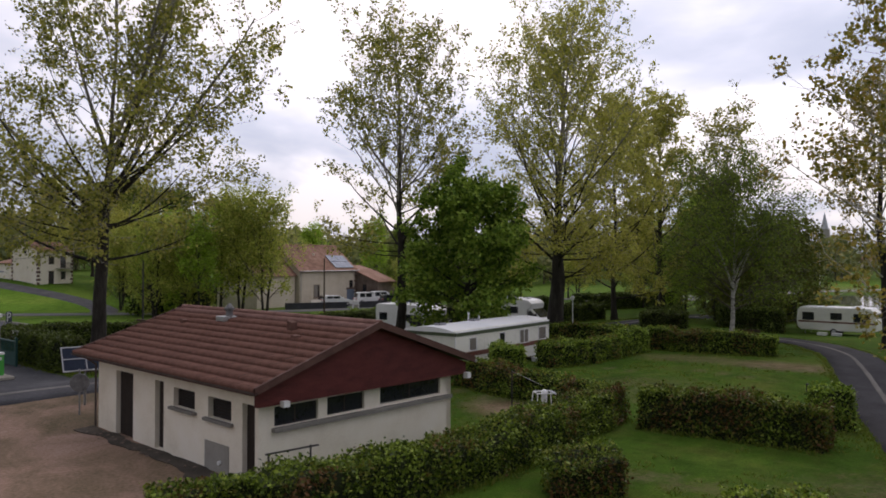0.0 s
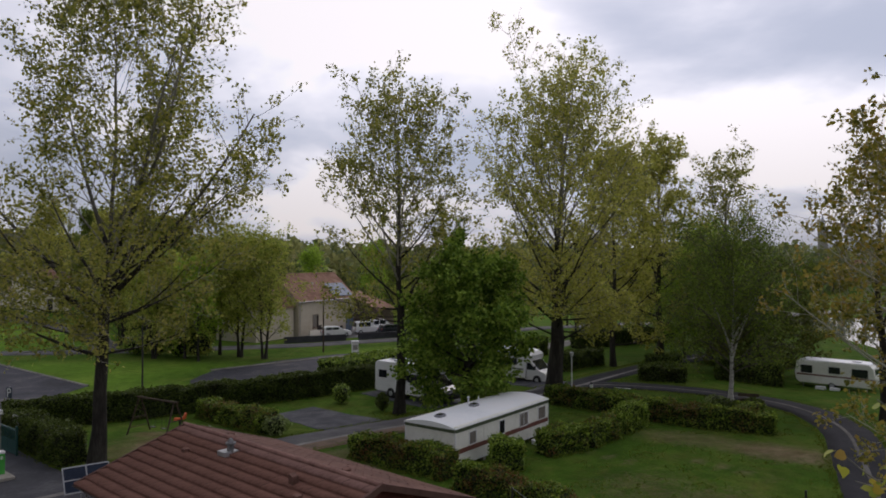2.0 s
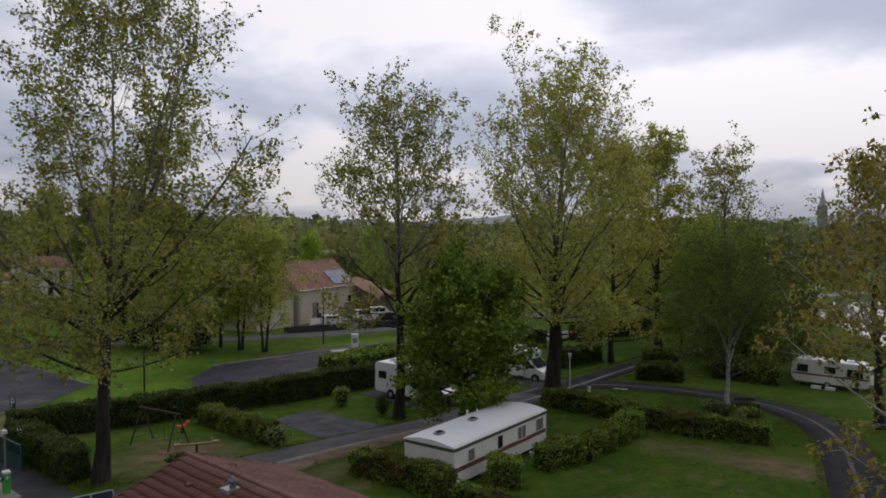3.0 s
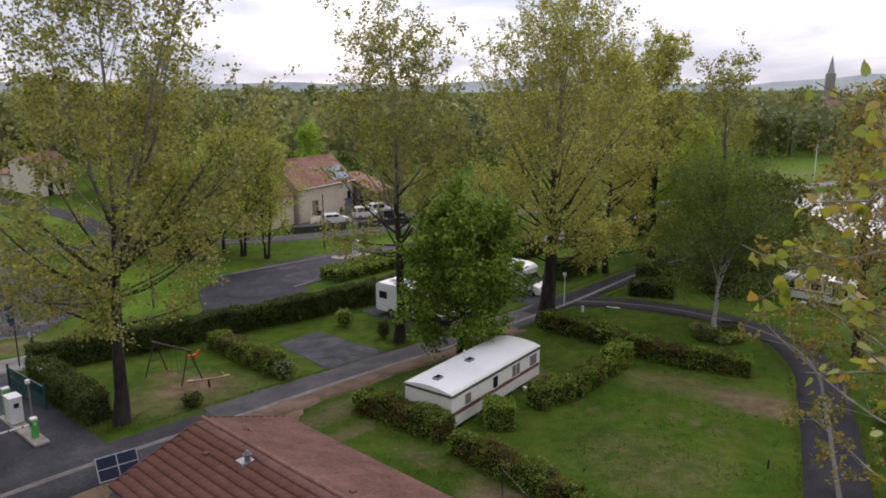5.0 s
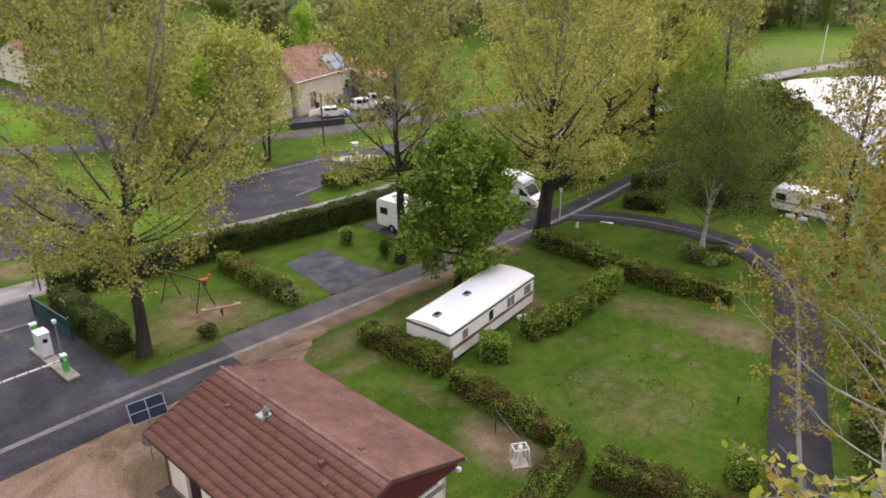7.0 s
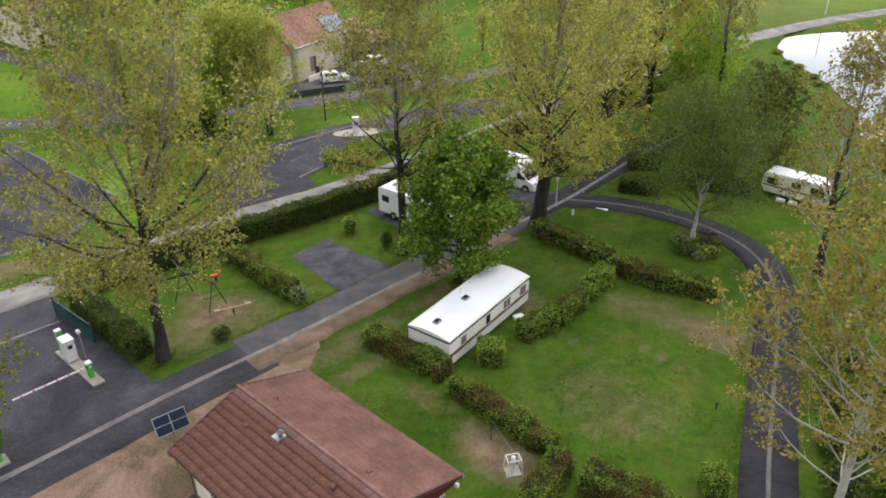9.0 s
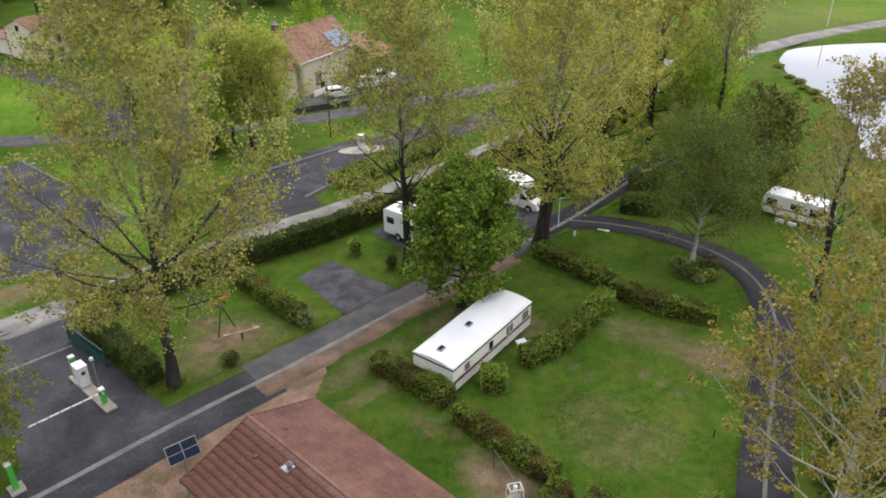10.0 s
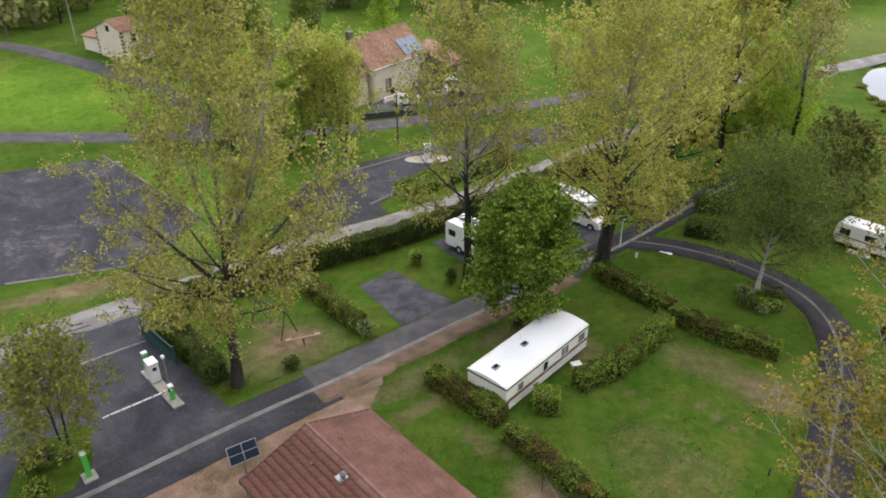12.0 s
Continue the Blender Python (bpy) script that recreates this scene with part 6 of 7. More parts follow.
def mobile_home():
    """Local x along its length from the south-west end; the window side faces -y."""
    L, W = 10.8, 3.58
    th = thing("mobile_home", pose(0.68, 40.76, terr(0.5, 41.2), 0, 0, 53.4), "cream mobile home with white roof, olive trim and maroon band", "mobile home")
    part("body", bx(0, L, 0, W, 0.34, 2.52, 0.03), M_CREAM, th)
    # shallow bowed roof
    n = 10
    prof = [(W * i / n, 2.46 + 0.24 * (1 - (2 * i / n - 1) ** 2)) for i in range(n + 1)]
    bm = bmesh.new()
    a = [bm.verts.new((-0.07, -0.06 + y * (W + 0.12) / W, z)) for y, z in prof]
    b = [bm.verts.new((L + 0.07, -0.06 + y * (W + 0.12) / W, z)) for y, z in prof]
    for i in range(n):
        bm.faces.new((a[i], b[i], b[i + 1], a[i + 1]))
    bm.faces.new(a), bm.faces.new(b[::-1])
    c = [bm.verts.new((-0.07, -0.06, 2.40)), bm.verts.new((-0.07, W + 0.06, 2.40)), bm.verts.new((L + 0.07, -0.06, 2.40)), bm.verts.new((L + 0.07, W + 0.06, 2.40))]
    bm.faces.new((a[0], a[n], c[1], c[0])), bm.faces.new((b[n], b[0], c[2], c[3])), bm.faces.new((a[0], c[0], c[2], b[0])), bm.faces.new((b[n], c[3], c[1], a[n])), bm.faces.new((c[0], c[1], c[3], c[2]))
    bmesh.ops.recalc_face_normals(bm, faces=bm.faces[:])
    part("roof", bm, M_ROOFW, th, "bowed white sheet roof")
    # olive band that follows the bow on the ends
    for x in (-0.055, L + 0.035):
        bm = bmesh.new()
        lo = [bm.verts.new((x, y, 2.22)) for y, z in prof]
        hi = [bm.verts.new((x, y, z - 0.03)) for y, z in prof]
        lo2 = [bm.verts.new((x + 0.02, y, 2.22)) for y, z in prof]
        hi2 = [bm.verts.new((x + 0.02, y, z - 0.03)) for y, z in prof]
        for i in range(n):
            for q in ((lo[i], lo[i + 1], hi[i + 1], hi[i]), (lo2[i + 1], lo2[i], hi2[i], hi2[i + 1]), (lo2[i], lo2[i + 1], lo[i + 1], lo[i]), (hi[i], hi[i + 1], hi2[i + 1], hi2[i])):
                bm.faces.new(q)
        bmesh.ops.recalc_face_normals(bm, faces=bm.faces[:])
        part("end_trim", bm, M_OLIVE, th)
    part("side_trim", bx(0, L, -0.045, -0.004, 2.2, 2.43), M_OLIVE, th)
    part("side_trim", bx(0, L, W + 0.004, W + 0.045, 2.2, 2.43), M_OLIVE, th)
    part("band", bx(-0.012, L + 0.012, -0.022, -0.002, 0.98, 1.24), M_MAROON, th, "maroon painted band")
    part("band", bx(-0.024, -0.002, -0.002, W, 0.98, 1.24), M_MAROON, th, "maroon painted band")
    part("band", bx(L + 0.002, L + 0.024, -0.002, W, 0.98, 1.24), M_MAROON, th, "maroon painted band")
    part("skirt", bx(-0.006, L + 0.006, -0.012, W + 0.012, 0.29, 0.35), M_WHITE, th)
    for x0, x1, z0, z1, g, sp in ((1.4, 2.05, 1.32, 2.0, M_CURTAIN, 0), (4.62, 5.2, 1.26, 2.06, M_GLASS, 0), (7.05, 8.05, 1.26, 2.06, M_CURTAIN, 1), (9.45, 10.4, 1.3, 2.06, M_CURTAIN, 0)):
        pane(th, x0, x1, -0.002, z0, z1, -1, g, split=sp)
    part("door", bx(2.9, 3.55, -0.02, -0.003, 0.62, 2.15, 0.008), M_CREAM, th)
    for x, y in ((1.15, 1.9), (4.9, 2.05)):
        z = 2.74
        v = part("roof_vent", bx(x - 0.3, x + 0.3, y - 0.22, y + 0.22, z - 0.05, z + 0.09, 0.03), M_STEEL, th)
        part("lid", bx(x - 0.24, x + 0.24, y - 0.16, y + 0.16, z + 0.09, z + 0.13, 0.02), M_GLASS, v)
    f = part("flue", cyl(bmesh.new(), (5.3, 2.75, 2.55), (5.3, 2.75, 3.1), 0.05), M_WHITE, th)
    part("cowl", cyl(bmesh.new(), (5.3, 2.75, 3.08), (5.3, 2.75, 3.16), 0.09, 0.06), M_WHITE, f)
    part("flue", cyl(bmesh.new(), (7.0, 3.1, 2.5), (7.0, 3.1, 2.85), 0.05), M_WHITE, th)
    for x in (4.4, 5.7):
        for y, s in ((0.2, -1), (W - 0.2, 1)):
            wheel(th, x, y, 0.33, 0.33, s)
    for x in (0.5, 3.2, 7.6, 9.8):
        for y in (0.3, W - 0.3):
            part("support", bx(x - 0.15, x + 0.15, y - 0.15, y + 0.15, 0.0, 0.34), M_CONCRETE, th)
    part("chassis", bx(0.2, L - 0.2, 0.5, W - 0.5, 0.2, 0.34), M_BLACK, th)
    for x in (0.0, L):
        for y in (0.0, W):
            part("corner_trim", bx(x - 0.03, x + 0.03, y - 0.03, y + 0.03, 0.34, 2.22, 0.01), M_WHITE, th)


mobile_home()
step = thing("doorstep", pose(7.0, 47.0, terr(7, 47), 0, 0, 51), "small white plastic doorstep on the grass", "step")
part("tread", bx(-0.35, 0.35, -0.25, 0.25, 0.16, 0.22, 0.02), M_WHITE, step)
for x in (-0.28, 0.28):
    part("leg", bx(x - 0.04, x + 0.04, -0.22, 0.22, 0, 0.16, 0.01), M_WHITE, step)


# ---- motorhomes, caravan and cars ----
VEHICLE = Matrix.Scale(1.13, 4)   # vehicles are built in metres


def motorhome(m, cab, label, swoosh=True):
    """Coachbuilt motorhome, local x forward from the rear, near side at y = 0."""
    W, L = 2.3, 7.1
    th = thing("motorhome", m, label, "motorhome", "motorhomes")
    bm = bmesh.new()
    prism(bm, [(0, 0.55), (0.02, 2.7), (0.3, 2.86), (4.6, 2.86), (5.3, 2.72), (5.62, 2.45), (5.55, 2.05), (5.2, 1.9), (5.1, 0.5), (4.6, 0.42), (0.3, 0.45)], 0, W, 0.05)
    part("body", bm, M_WHITE, th)
    bm = bmesh.new()
    prism(bm, [(4.9, 0.42), (4.9, 2.0), (5.5, 2.06), (6.35, 1.22), (6.95, 1.02), (7.1, 0.8), (7.08, 0.38), (6.9, 0.3), (5.0, 0.32)], 0.14, W - 0.14, 0.06)
    c = part("cab", bm, cab, th)
    bm = bmesh.new()
    prism(bm, [(5.58, 1.98), (5.62, 2.0), (6.36, 1.28), (6.33, 1.24)], 0.3, W - 0.3)
    part("windscreen", bm, M_GLASS, c)
    for y, s in ((0.14, -1), (W - 0.14, 1)):
        bm = bmesh.new()
        prism(bm, [(5.18, 1.22), (5.2, 1.8), (5.5, 1.84), (6.05, 1.3), (6.05, 1.22)], min(y, y + s * 0.012), max(y, y + s * 0.012))
        part("cab_window", bm, M_GLASS, c)
        part("mirror", bx(6.0, 6.12, y + s * 0.1 - 0.08, y + s * 0.1 + 0.08, 1.3, 1.62, 0.02), M_BLACK, c)
        part("headlight", bx(6.86, 7.04, (y - s * 0.45) - 0.16, (y - s * 0.45) + 0.16, 0.84, 1.0, 0.03), M_GLASS, c)
        part("wheel_arch", cyl(bmesh.new(), (6.2, y - s * 0.12, 0.36), (6.2, y + s * 0.01, 0.36), 0.42, n=20), M_BLACK, c)
        part("wheel_arch", cyl(bmesh.new(), (1.75, y - s * 0.1, 0.36), (1.75, y + s * 0.148, 0.36), 0.42, n=20), M_BLACK, th)
        wheel(th, 6.2, y - s * 0.02, 0.34, 0.34, s)
        wheel(th, 1.75, y + s * 0.06, 0.34, 0.34, s)
    part("bumper", bx(6.88, 7.14, 0.2, W - 0.2, 0.3, 0.62, 0.05), M_BLACK if cab is M_GREY_CAB else cab, c)
    part("grille", bx(7.06, 7.12, 0.6, W - 0.6, 0.62, 0.84, 0.02), M_BLACK, c)
    for y, s in ((0.0, -1), (W, 1)):
        pane(th, 0.5, 1.25, y, 1.6, 2.1, s, M_GLASS, M_BLACK)
        if swoosh:
            bm = bmesh.new()
            prism(bm, [(2.6, 2.12), (4.95, 2.06), (5.08, 0.9), (4.2, 1.15), (3.4, 1.55)], min(y + s * 0.003, y + s * 0.016), max(y + s * 0.003, y + s * 0.016))
            part("side_graphic", bm, M_BLACK, th, "black swept side graphic with windows")
            pane(th, 2.95, 3.9, y + s * 0.016, 1.62, 2.02, s, M_GLASS, M_BLACK)
        else:
            pane(th, 3.0, 4.2, y, 1.6, 2.1, s, M_GLASS, M_BLACK)
            part("stripe", bx(0.3, 4.9, min(y + s * 0.003, y + s * 0.012), max(y + s * 0.003, y + s * 0.012), 1.15, 1.28), M_STEEL, th)
        part("locker", bx(0.35, 1.1, min(y + s * 0.002, y + s * 0.012), max(y + s * 0.002, y + s * 0.012), 0.62, 1.05), M_WHITE, th)
    pane(th, 0.55, 1.75, 0.0, 1.65, 2.15, -1, M_GLASS, M_BLACK, axis="x")
    for y in (0.18, W - 0.18):
        part("rear_light", bx(-0.03, 0.01, y - 0.07, y + 0.07, 0.75, 1.25, 0.01), M_RED, th)
    for x, y, w in ((1.2, 1.1, 0.35), (3.2, 1.2, 0.45), (4.5, 1.1, 0.35)):
        v = part("skylight", bx(x - w, x + w, y - w * 0.8, y + w * 0.8, 2.84, 2.95, 0.03), M_WHITE, th)
        part("dome", bx(x - w * 0.75, x + w * 0.75, y - w * 0.6, y + w * 0.6, 2.95, 3.0, 0.02), M_GLASS, v)
    part("solar_panel", bx(1.75, 2.6, 0.4, 1.9, 2.88, 2.93), M_SOLAR, th)
    part("aerial", cyl(bmesh.new(), (2.2, 0.3, 2.85), (2.2, 0.3, 3.1), 0.15, 0.12), M_WHITE, th)
    return th


motorhome(pose(-6.2, 67.2, terr(-6, 67) + 0.02, 0, 0, -39) @ VEHICLE, M_GREY_CAB, "white coachbuilt motorhome with a dark grey cab and black side graphic")
motorhome(pose(3.74, 76.4, terr(4, 76) + 0.02, 0, 0, -38) @ VEHICLE, M_WHITE, "white coachbuilt motorhome parked on the camp lawn", False)


def touring_caravan(m):
    W, L = 2.3, 6.5
    th = thing("touring_caravan", m, "cream touring caravan with a dark band standing on the grass", "caravan")
    bm = bmesh.new()
    prism(bm, [(0, 0.75), (-0.08, 1.3), (0.05, 2.3), (0.3, 2.5), (L - 0.4, 2.5), (L - 0.05, 2.2), (L + 0.12, 1.35), (L, 0.55), (L - 0.3, 0.42), (0.3, 0.42)], 0, W, 0.07)
    part("body", bm, M_CREAM, th)
    part("roof", prism(bmesh.new(), [(0.22, 2.49), (0.4, 2.56), (L - 0.5, 2.56), (L - 0.3, 2.49)], 0.06, W - 0.06, 0.02), M_WHITE, th)
    for y, s in ((0.0, -1), (W, 1)):
        for x0, x1, z0, z1 in ((0.5, 1.4, 1.4, 2.0), (2.9, 3.75, 1.5, 2.0), (4.8, 6.0, 1.35, 2.0)):
            pane(th, x0, x1, y, z0, z1, s, M_GLASS, M_BLACK)
        part("band", bx(0.1, L - 0.05, min(y + s * 0.003, y + s * 0.015), max(y + s * 0.003, y + s * 0.015), 1.12, 1.26), M_MAROON, th, "dark band")
        wheel(th, 3.1, y - s * 0.1, 0.33, 0.33, s)
    pane(th, 0.4, 1.9, L + 0.05, 1.5, 2.05, 1, M_GLASS, M_BLACK, axis="x")
    part("drawbar", cyl(bmesh.new(), (L - 0.1, W / 2, 0.5), (L + 1.2, W / 2, 0.45), 0.05), M_STEEL, th)
    for x in (0.6, L - 0.6):
        for y in (0.3, W - 0.3):
            part("support", cyl(bmesh.new(), (x, y, 0), (x, y, 0.5), 0.04), M_STEEL, th)
    part("roof_hatch", bx(4.6, 5.3, 0.8, 1.5, 2.56, 2.68, 0.03), M_WHITE, th)
    for x in (2.3, 3.5):
        s = part("step", bx(x - 0.4, x + 0.4, -0.75, -0.3, 0.0, 0.28, 0.03), M_WHITE, th, "white step box")


touring_caravan(pose(34.7, 71.6, terr(36, 71), 0, 0, -43) @ Matrix.Scale(1.04, 4))


def car(m, paint, label, van=False):
    th = thing("car", m, label, "car", "parked cars")
    W, L = 1.75, 4.2
    prof = [(0.05, 0.35), (0.0, 0.75), (0.1, 0.95), (0.35, 1.05), (L - 1.1, 1.0), (L - 0.15, 0.82), (L, 0.6), (L - 0.02, 0.32), (L - 0.3, 0.24), (0.3, 0.24)]
    part("body", prism(bmesh.new(), prof, 0, W, 0.06), paint, th)
    top = 1.48 if not van else 1.75
    bm = prism(bmesh.new(), [(0.12, 0.95), (0.3, top - 0.1), (0.6, top), (2.2, top), (2.5, top - 0.06), (3.15, 1.0)], 0.1, W - 0.1, 0.05)
    k = part("cabin", bm, paint, th)
    for y, s in ((0.1, -1), (W - 0.1, 1)):
        for x0, x1 in ((0.55, 1.35), (1.45, 2.35)):
            part("side_window", bx(x0, x1, min(y + s * 0.004, y + s * 0.012), max(y + s * 0.004, y + s * 0.012), 1.04, top - 0.12), M_GLASS, k)
        for x in (0.8, L - 0.8):
            wheel(th, x, y - s * 0.0 + s * 0.02, 0.31, 0.31, s)
        part("headlight", bx(L - 0.16, L - 0.02, y - s * 0.25 - 0.14, y - s * 0.25 + 0.14, 0.62, 0.76, 0.02), M_STEEL, th)
        part("rear_light", bx(-0.01, 0.06, y - s * 0.1 - 0.08, y - s * 0.1 + 0.08, 0.7, 0.95, 0.01), M_RED, th)
    part("windscreen", prism(bmesh.new(), [(2.54, top - 0.09), (2.58, top - 0.07), (3.1, 1.06), (3.06, 1.04)], 0.2, W - 0.2), M_GLASS, k)
    part("rear_window", prism(bmesh.new(), [(0.12, 1.02), (0.16, 1.0), (0.3, top - 0.16), (0.26, top - 0.14)], 0.25, W - 0.25), M_GLASS, k)
    return th


car(pose(-18.76, 114.82, -0.62, 0, 0, 22) @ VEHICLE, M_WHITE, "small white hatchback parked before the house")
car(pose(-14.17, 119.92, -0.62, 0, 0, 25) @ VEHICLE, M_WHITE, "white car parked beside the house yard", True)
car(pose(-12.03, 124, -0.62, 0, 0, 25) @ VEHICLE, M_WHITE, "white van parked by the stone annex", True)
car(pose(-9.69, 118.28, -0.62, 0, 0, 28) @ VEHICLE, M_GREY_CAB, "dark grey car parked in the house yard")

# ---- farmhouse across the road ----
def gable_roof(parent, L, W, eave, ridge, over, material, x0=0.0, tiles=True, name="roof"):
    """A pantile roof along x: rows of tiles as raised courses on both slopes."""
    for s in (-1, 1):
        V, F = [], []
        rows = 16
        slope_w = W / 2 + over
        cols = max(6, int((L + 2 * over) / 0.5))
        for r in range(rows):
            a, b = r / rows, (r + 1) / rows
            for c in range(cols):
                xa, xb = x0 - over + (L + 2 * over) * c / cols, x0 - over + (L + 2 * over) * (c + 1) / cols
                xm = (xa + xb) / 2
                za, zb = ridge - (ridge - eave) * a * slope_w / (W / 2), ridge - (ridge - eave) * b * slope_w / (W / 2)
                ya, yb = W / 2 + s * slope_w * a, W / 2 + s * slope_w * b
                k = len(V)
                V += [(xa, ya, za), (xm, ya, za + 0.05), (xb, ya, za), (xa, yb, zb + 0.05), (xm, yb, zb + 0.11), (xb, yb, zb + 0.05), (xa, yb, zb), (xm, yb, zb), (xb, yb, zb)]
                q = [(k, k + 1, k + 4, k + 3), (k + 1, k + 2, k + 5, k + 4), (k + 3, k + 4, k + 7, k + 6), (k + 4, k + 5, k + 8, k + 7)]
                F += q if s > 0 else [f[::-1] for f in q]
        put(name, fast_mesh("roof", V, [f[::-1] for f in F], material, flat=True), parent)
    part("ridge", cyl(bmesh.new(), (x0 - over, W / 2, ridge + 0.02), (x0 + L + over, W / 2, ridge + 0.02), 0.14, n=8), material, parent)


def gabled_body(L, W, eave, ridge, x0=0.0):
    bm = bmesh.new()
    pr = [(0, -0.6), (0, eave), (W / 2, ridge), (W, eave), (W, -0.6)]
    a = [bm.verts.new((x0, y, z)) for y, z in pr]
    b = [bm.verts.new((x0 + L, y, z)) for y, z in pr]
    bm.faces.new(a), bm.faces.new(b[::-1])
    for i in range(5):
        bm.faces.new((a[i], b[i], b[(i + 1) % 5], a[(i + 1) % 5]))
    bmesh.ops.recalc_face_normals(bm, faces=bm.faces[:])
    return bm


M_BLUE_DOOR = mat("faded_blue_door", [(0.12, 0.16, 0.22), (0.2, 0.25, 0.32)], 1.5, 0.7, axis=(4, 4, 0.4))
M_BRICK_TRIM = mat("brown_stone_trim", [(0.11, 0.07, 0.055), (0.17, 0.11, 0.09)], 2.0, 0.9, 0.01, 12)
FARM = pose(-22.8, 116.2, -0.7, 0, 0, 62)
fh = thing("farmhouse", FARM, "long cream plastered farmhouse with an orange tiled roof", "house")
FL, FW, FE, FR = 15.6, 9.4, 5.75, 9.9
part("wall", gabled_body(FL, FW, FE, FR), M_STONE_W, fh)
gable_roof(fh, FL, FW, FE, FR, 0.35, M_PANTILE)
for x0, x1, z0, z1 in ((3.6, 4.6, 1.3, 3.3), (13.6, 14.5, 2.6, 3.8), (11.2, 11.8, 0.3, 0.9)):
    w = pane(fh, x0, x1, -0.003, z0, z1, -1, M_CURTAIN if x0 < 4 else M_GLASS, M_BRICK_TRIM)
    part("sill", bx(x0 - 0.12, x1 + 0.12, -0.14, -0.004, z0 - 0.2, z0 - 0.06), M_BRICK_TRIM, w)
part("shutter", bx(4.68, 5.05, -0.06, -0.003, 1.3, 3.3, 0.01), M_DOOR, fh, "dark brown window shutter folded back")
part("door", bx(12.8, 15.0, -0.05, -0.003, 0.0, 2.3), M_BLUE_DOOR, fh, "wide faded blue barn door")
part("lintel", bx(12.6, 15.2, -0.07, -0.003, 2.3, 2.55), M_BRICK_TRIM, fh)
part("door", bx(4.75, 5.85, -0.05, -0.003, 0.0, 1.5), M_DOOR, fh, "low dark brown cellar door")
part("porch_wall", bx(1.0, 4.3, -1.5, -1.3, 0.0, 0.95, 0.02), M_HILL, fh, "low cream wall before the house")
part("gutter", cyl(bmesh.new(), (-0.4, -0.42, FE - 0.18), (FL + 0.4, -0.42, FE - 0.18), 0.07, n=8), M_ZINC, fh)
part("downpipe", cyl(bmesh.new(), (0.25, -0.08, 0.0), (0.25, -0.08, FE - 0.2), 0.05, n=8), M_ZINC, fh)
for i in range(11):
    k = 0.2 * (i % 2)
    part("quoin", bx(FL - 0.35 - k, FL + 0.02, -0.03, 0.3, i * 0.5, i * 0.5 + 0.4), M_BRICK_TRIM, fh)
fs = math.degrees(math.atan2(FR - FE, FW / 2))
ry = math.hypot(FW / 2, FR - FE)
sp = put("solar_array", bpy.data.meshes.new("solar_array"), fh, "grey-blue solar panels on the roof")
sp.matrix_basis = Matrix.Translation((0, FW / 2, FR)) @ pose(0, 0, 0, fs)
for i in range(4):
    for j in range(2):
        part("panel", bx(9.8 + i * 1.32, 11.07 + i * 1.32, -0.95 * ry + j * 1.62, -0.95 * ry + j * 1.62 + 1.56, 0.14, 0.2), M_SOLAR, sp)
ch = part("chimney", bx(0.0, 0.8, FW / 2 - 0.45, FW / 2 + 0.45, FR - 0.6, FR + 1.3, 0.03), M_STONE_B, fh, "dark brick chimney with pale pots")
part("cap", bx(-0.08, 0.88, FW / 2 - 0.53, FW / 2 + 0.53, FR + 1.3, FR + 1.4, 0.02), M_CONCRETE, ch)
for y in (-0.2, 0.2):
    part("pot", cyl(bmesh.new(), (0.4, FW / 2 + y, FR + 1.4), (0.4, FW / 2 + y, FR + 1.85), 0.15, 0.12), M_CONCRETE, ch)
part("roof_vent", bx(6.8, 7.1, 2.6, 2.9, 8.05, 8.5, 0.02), M_STONE_W, fh)
# lower wing to the south-west and the stone lean-to at the far end
wing = thing("farmhouse_wing", FARM @ Matrix.Translation((-9.0, 0.7, 0)), "lower wing of the farmhouse with an orange tiled roof", "house")
part("wall", gabled_body(8.62, 8.0, 5.1, 8.9), M_STONE_W, wing)
gable_roof(wing, 8.62, 8.0, 5.1, 8.9, 0.3, M_PANTILE)
an = thing("stone_annex", FARM @ pose(FL + 0.06, 0.0, 0, 0, 0, -90), "brown rubble-stone lean-to at the end of the farmhouse", "annex")
part("wall", prism(bmesh.new(), [(-3.0, -0.5), (-3.0, 6.2), (0, 5.3), (4.6, 3.5), (4.6, -0.5)], 0, 5.6), M_STONE_B, an)
part("roof", prism(bmesh.new(), [(-3.2, 6.3), (-3.2, 6.47), (0.0, 5.55), (4.95, 3.6), (4.95, 3.43), (0.0, 5.38)], -0.3, 5.9), M_PANTILE, an)
pane(an, 1.4, 2.2, -0.003, 1.6, 3.1, -1, M_GLASS, M_BRICK_TRIM)
part("door", bx(3.0, 4.2, -0.05, -0.003, 0.0, 2.2), M_DOOR, an)
yw = thing("yard_wall", Matrix.Identity(4), "dark low wall in front of the farmhouse yard", "wall")
for (x0, y0), (x1, y1) in (((-23.25, 107.68), (-14.68, 111.55)), ((-12.85, 112.47), (-4.59, 117.27))):
    L = math.hypot(x1 - x0, y1 - y0)
    m = pose(x0, y0, -0.65, 0, 0, math.degrees(math.atan2(y1 - y0, x1 - x0)))
    part("wall", bx(0, L, -0.12, 0.12, -0.3, 0.85), M_SLATE, yw, "", m)
    part("coping", bx(-0.03, L + 0.03, -0.16, 0.16, 0.85, 0.93, 0.015), M_SLATE, yw, "", m)

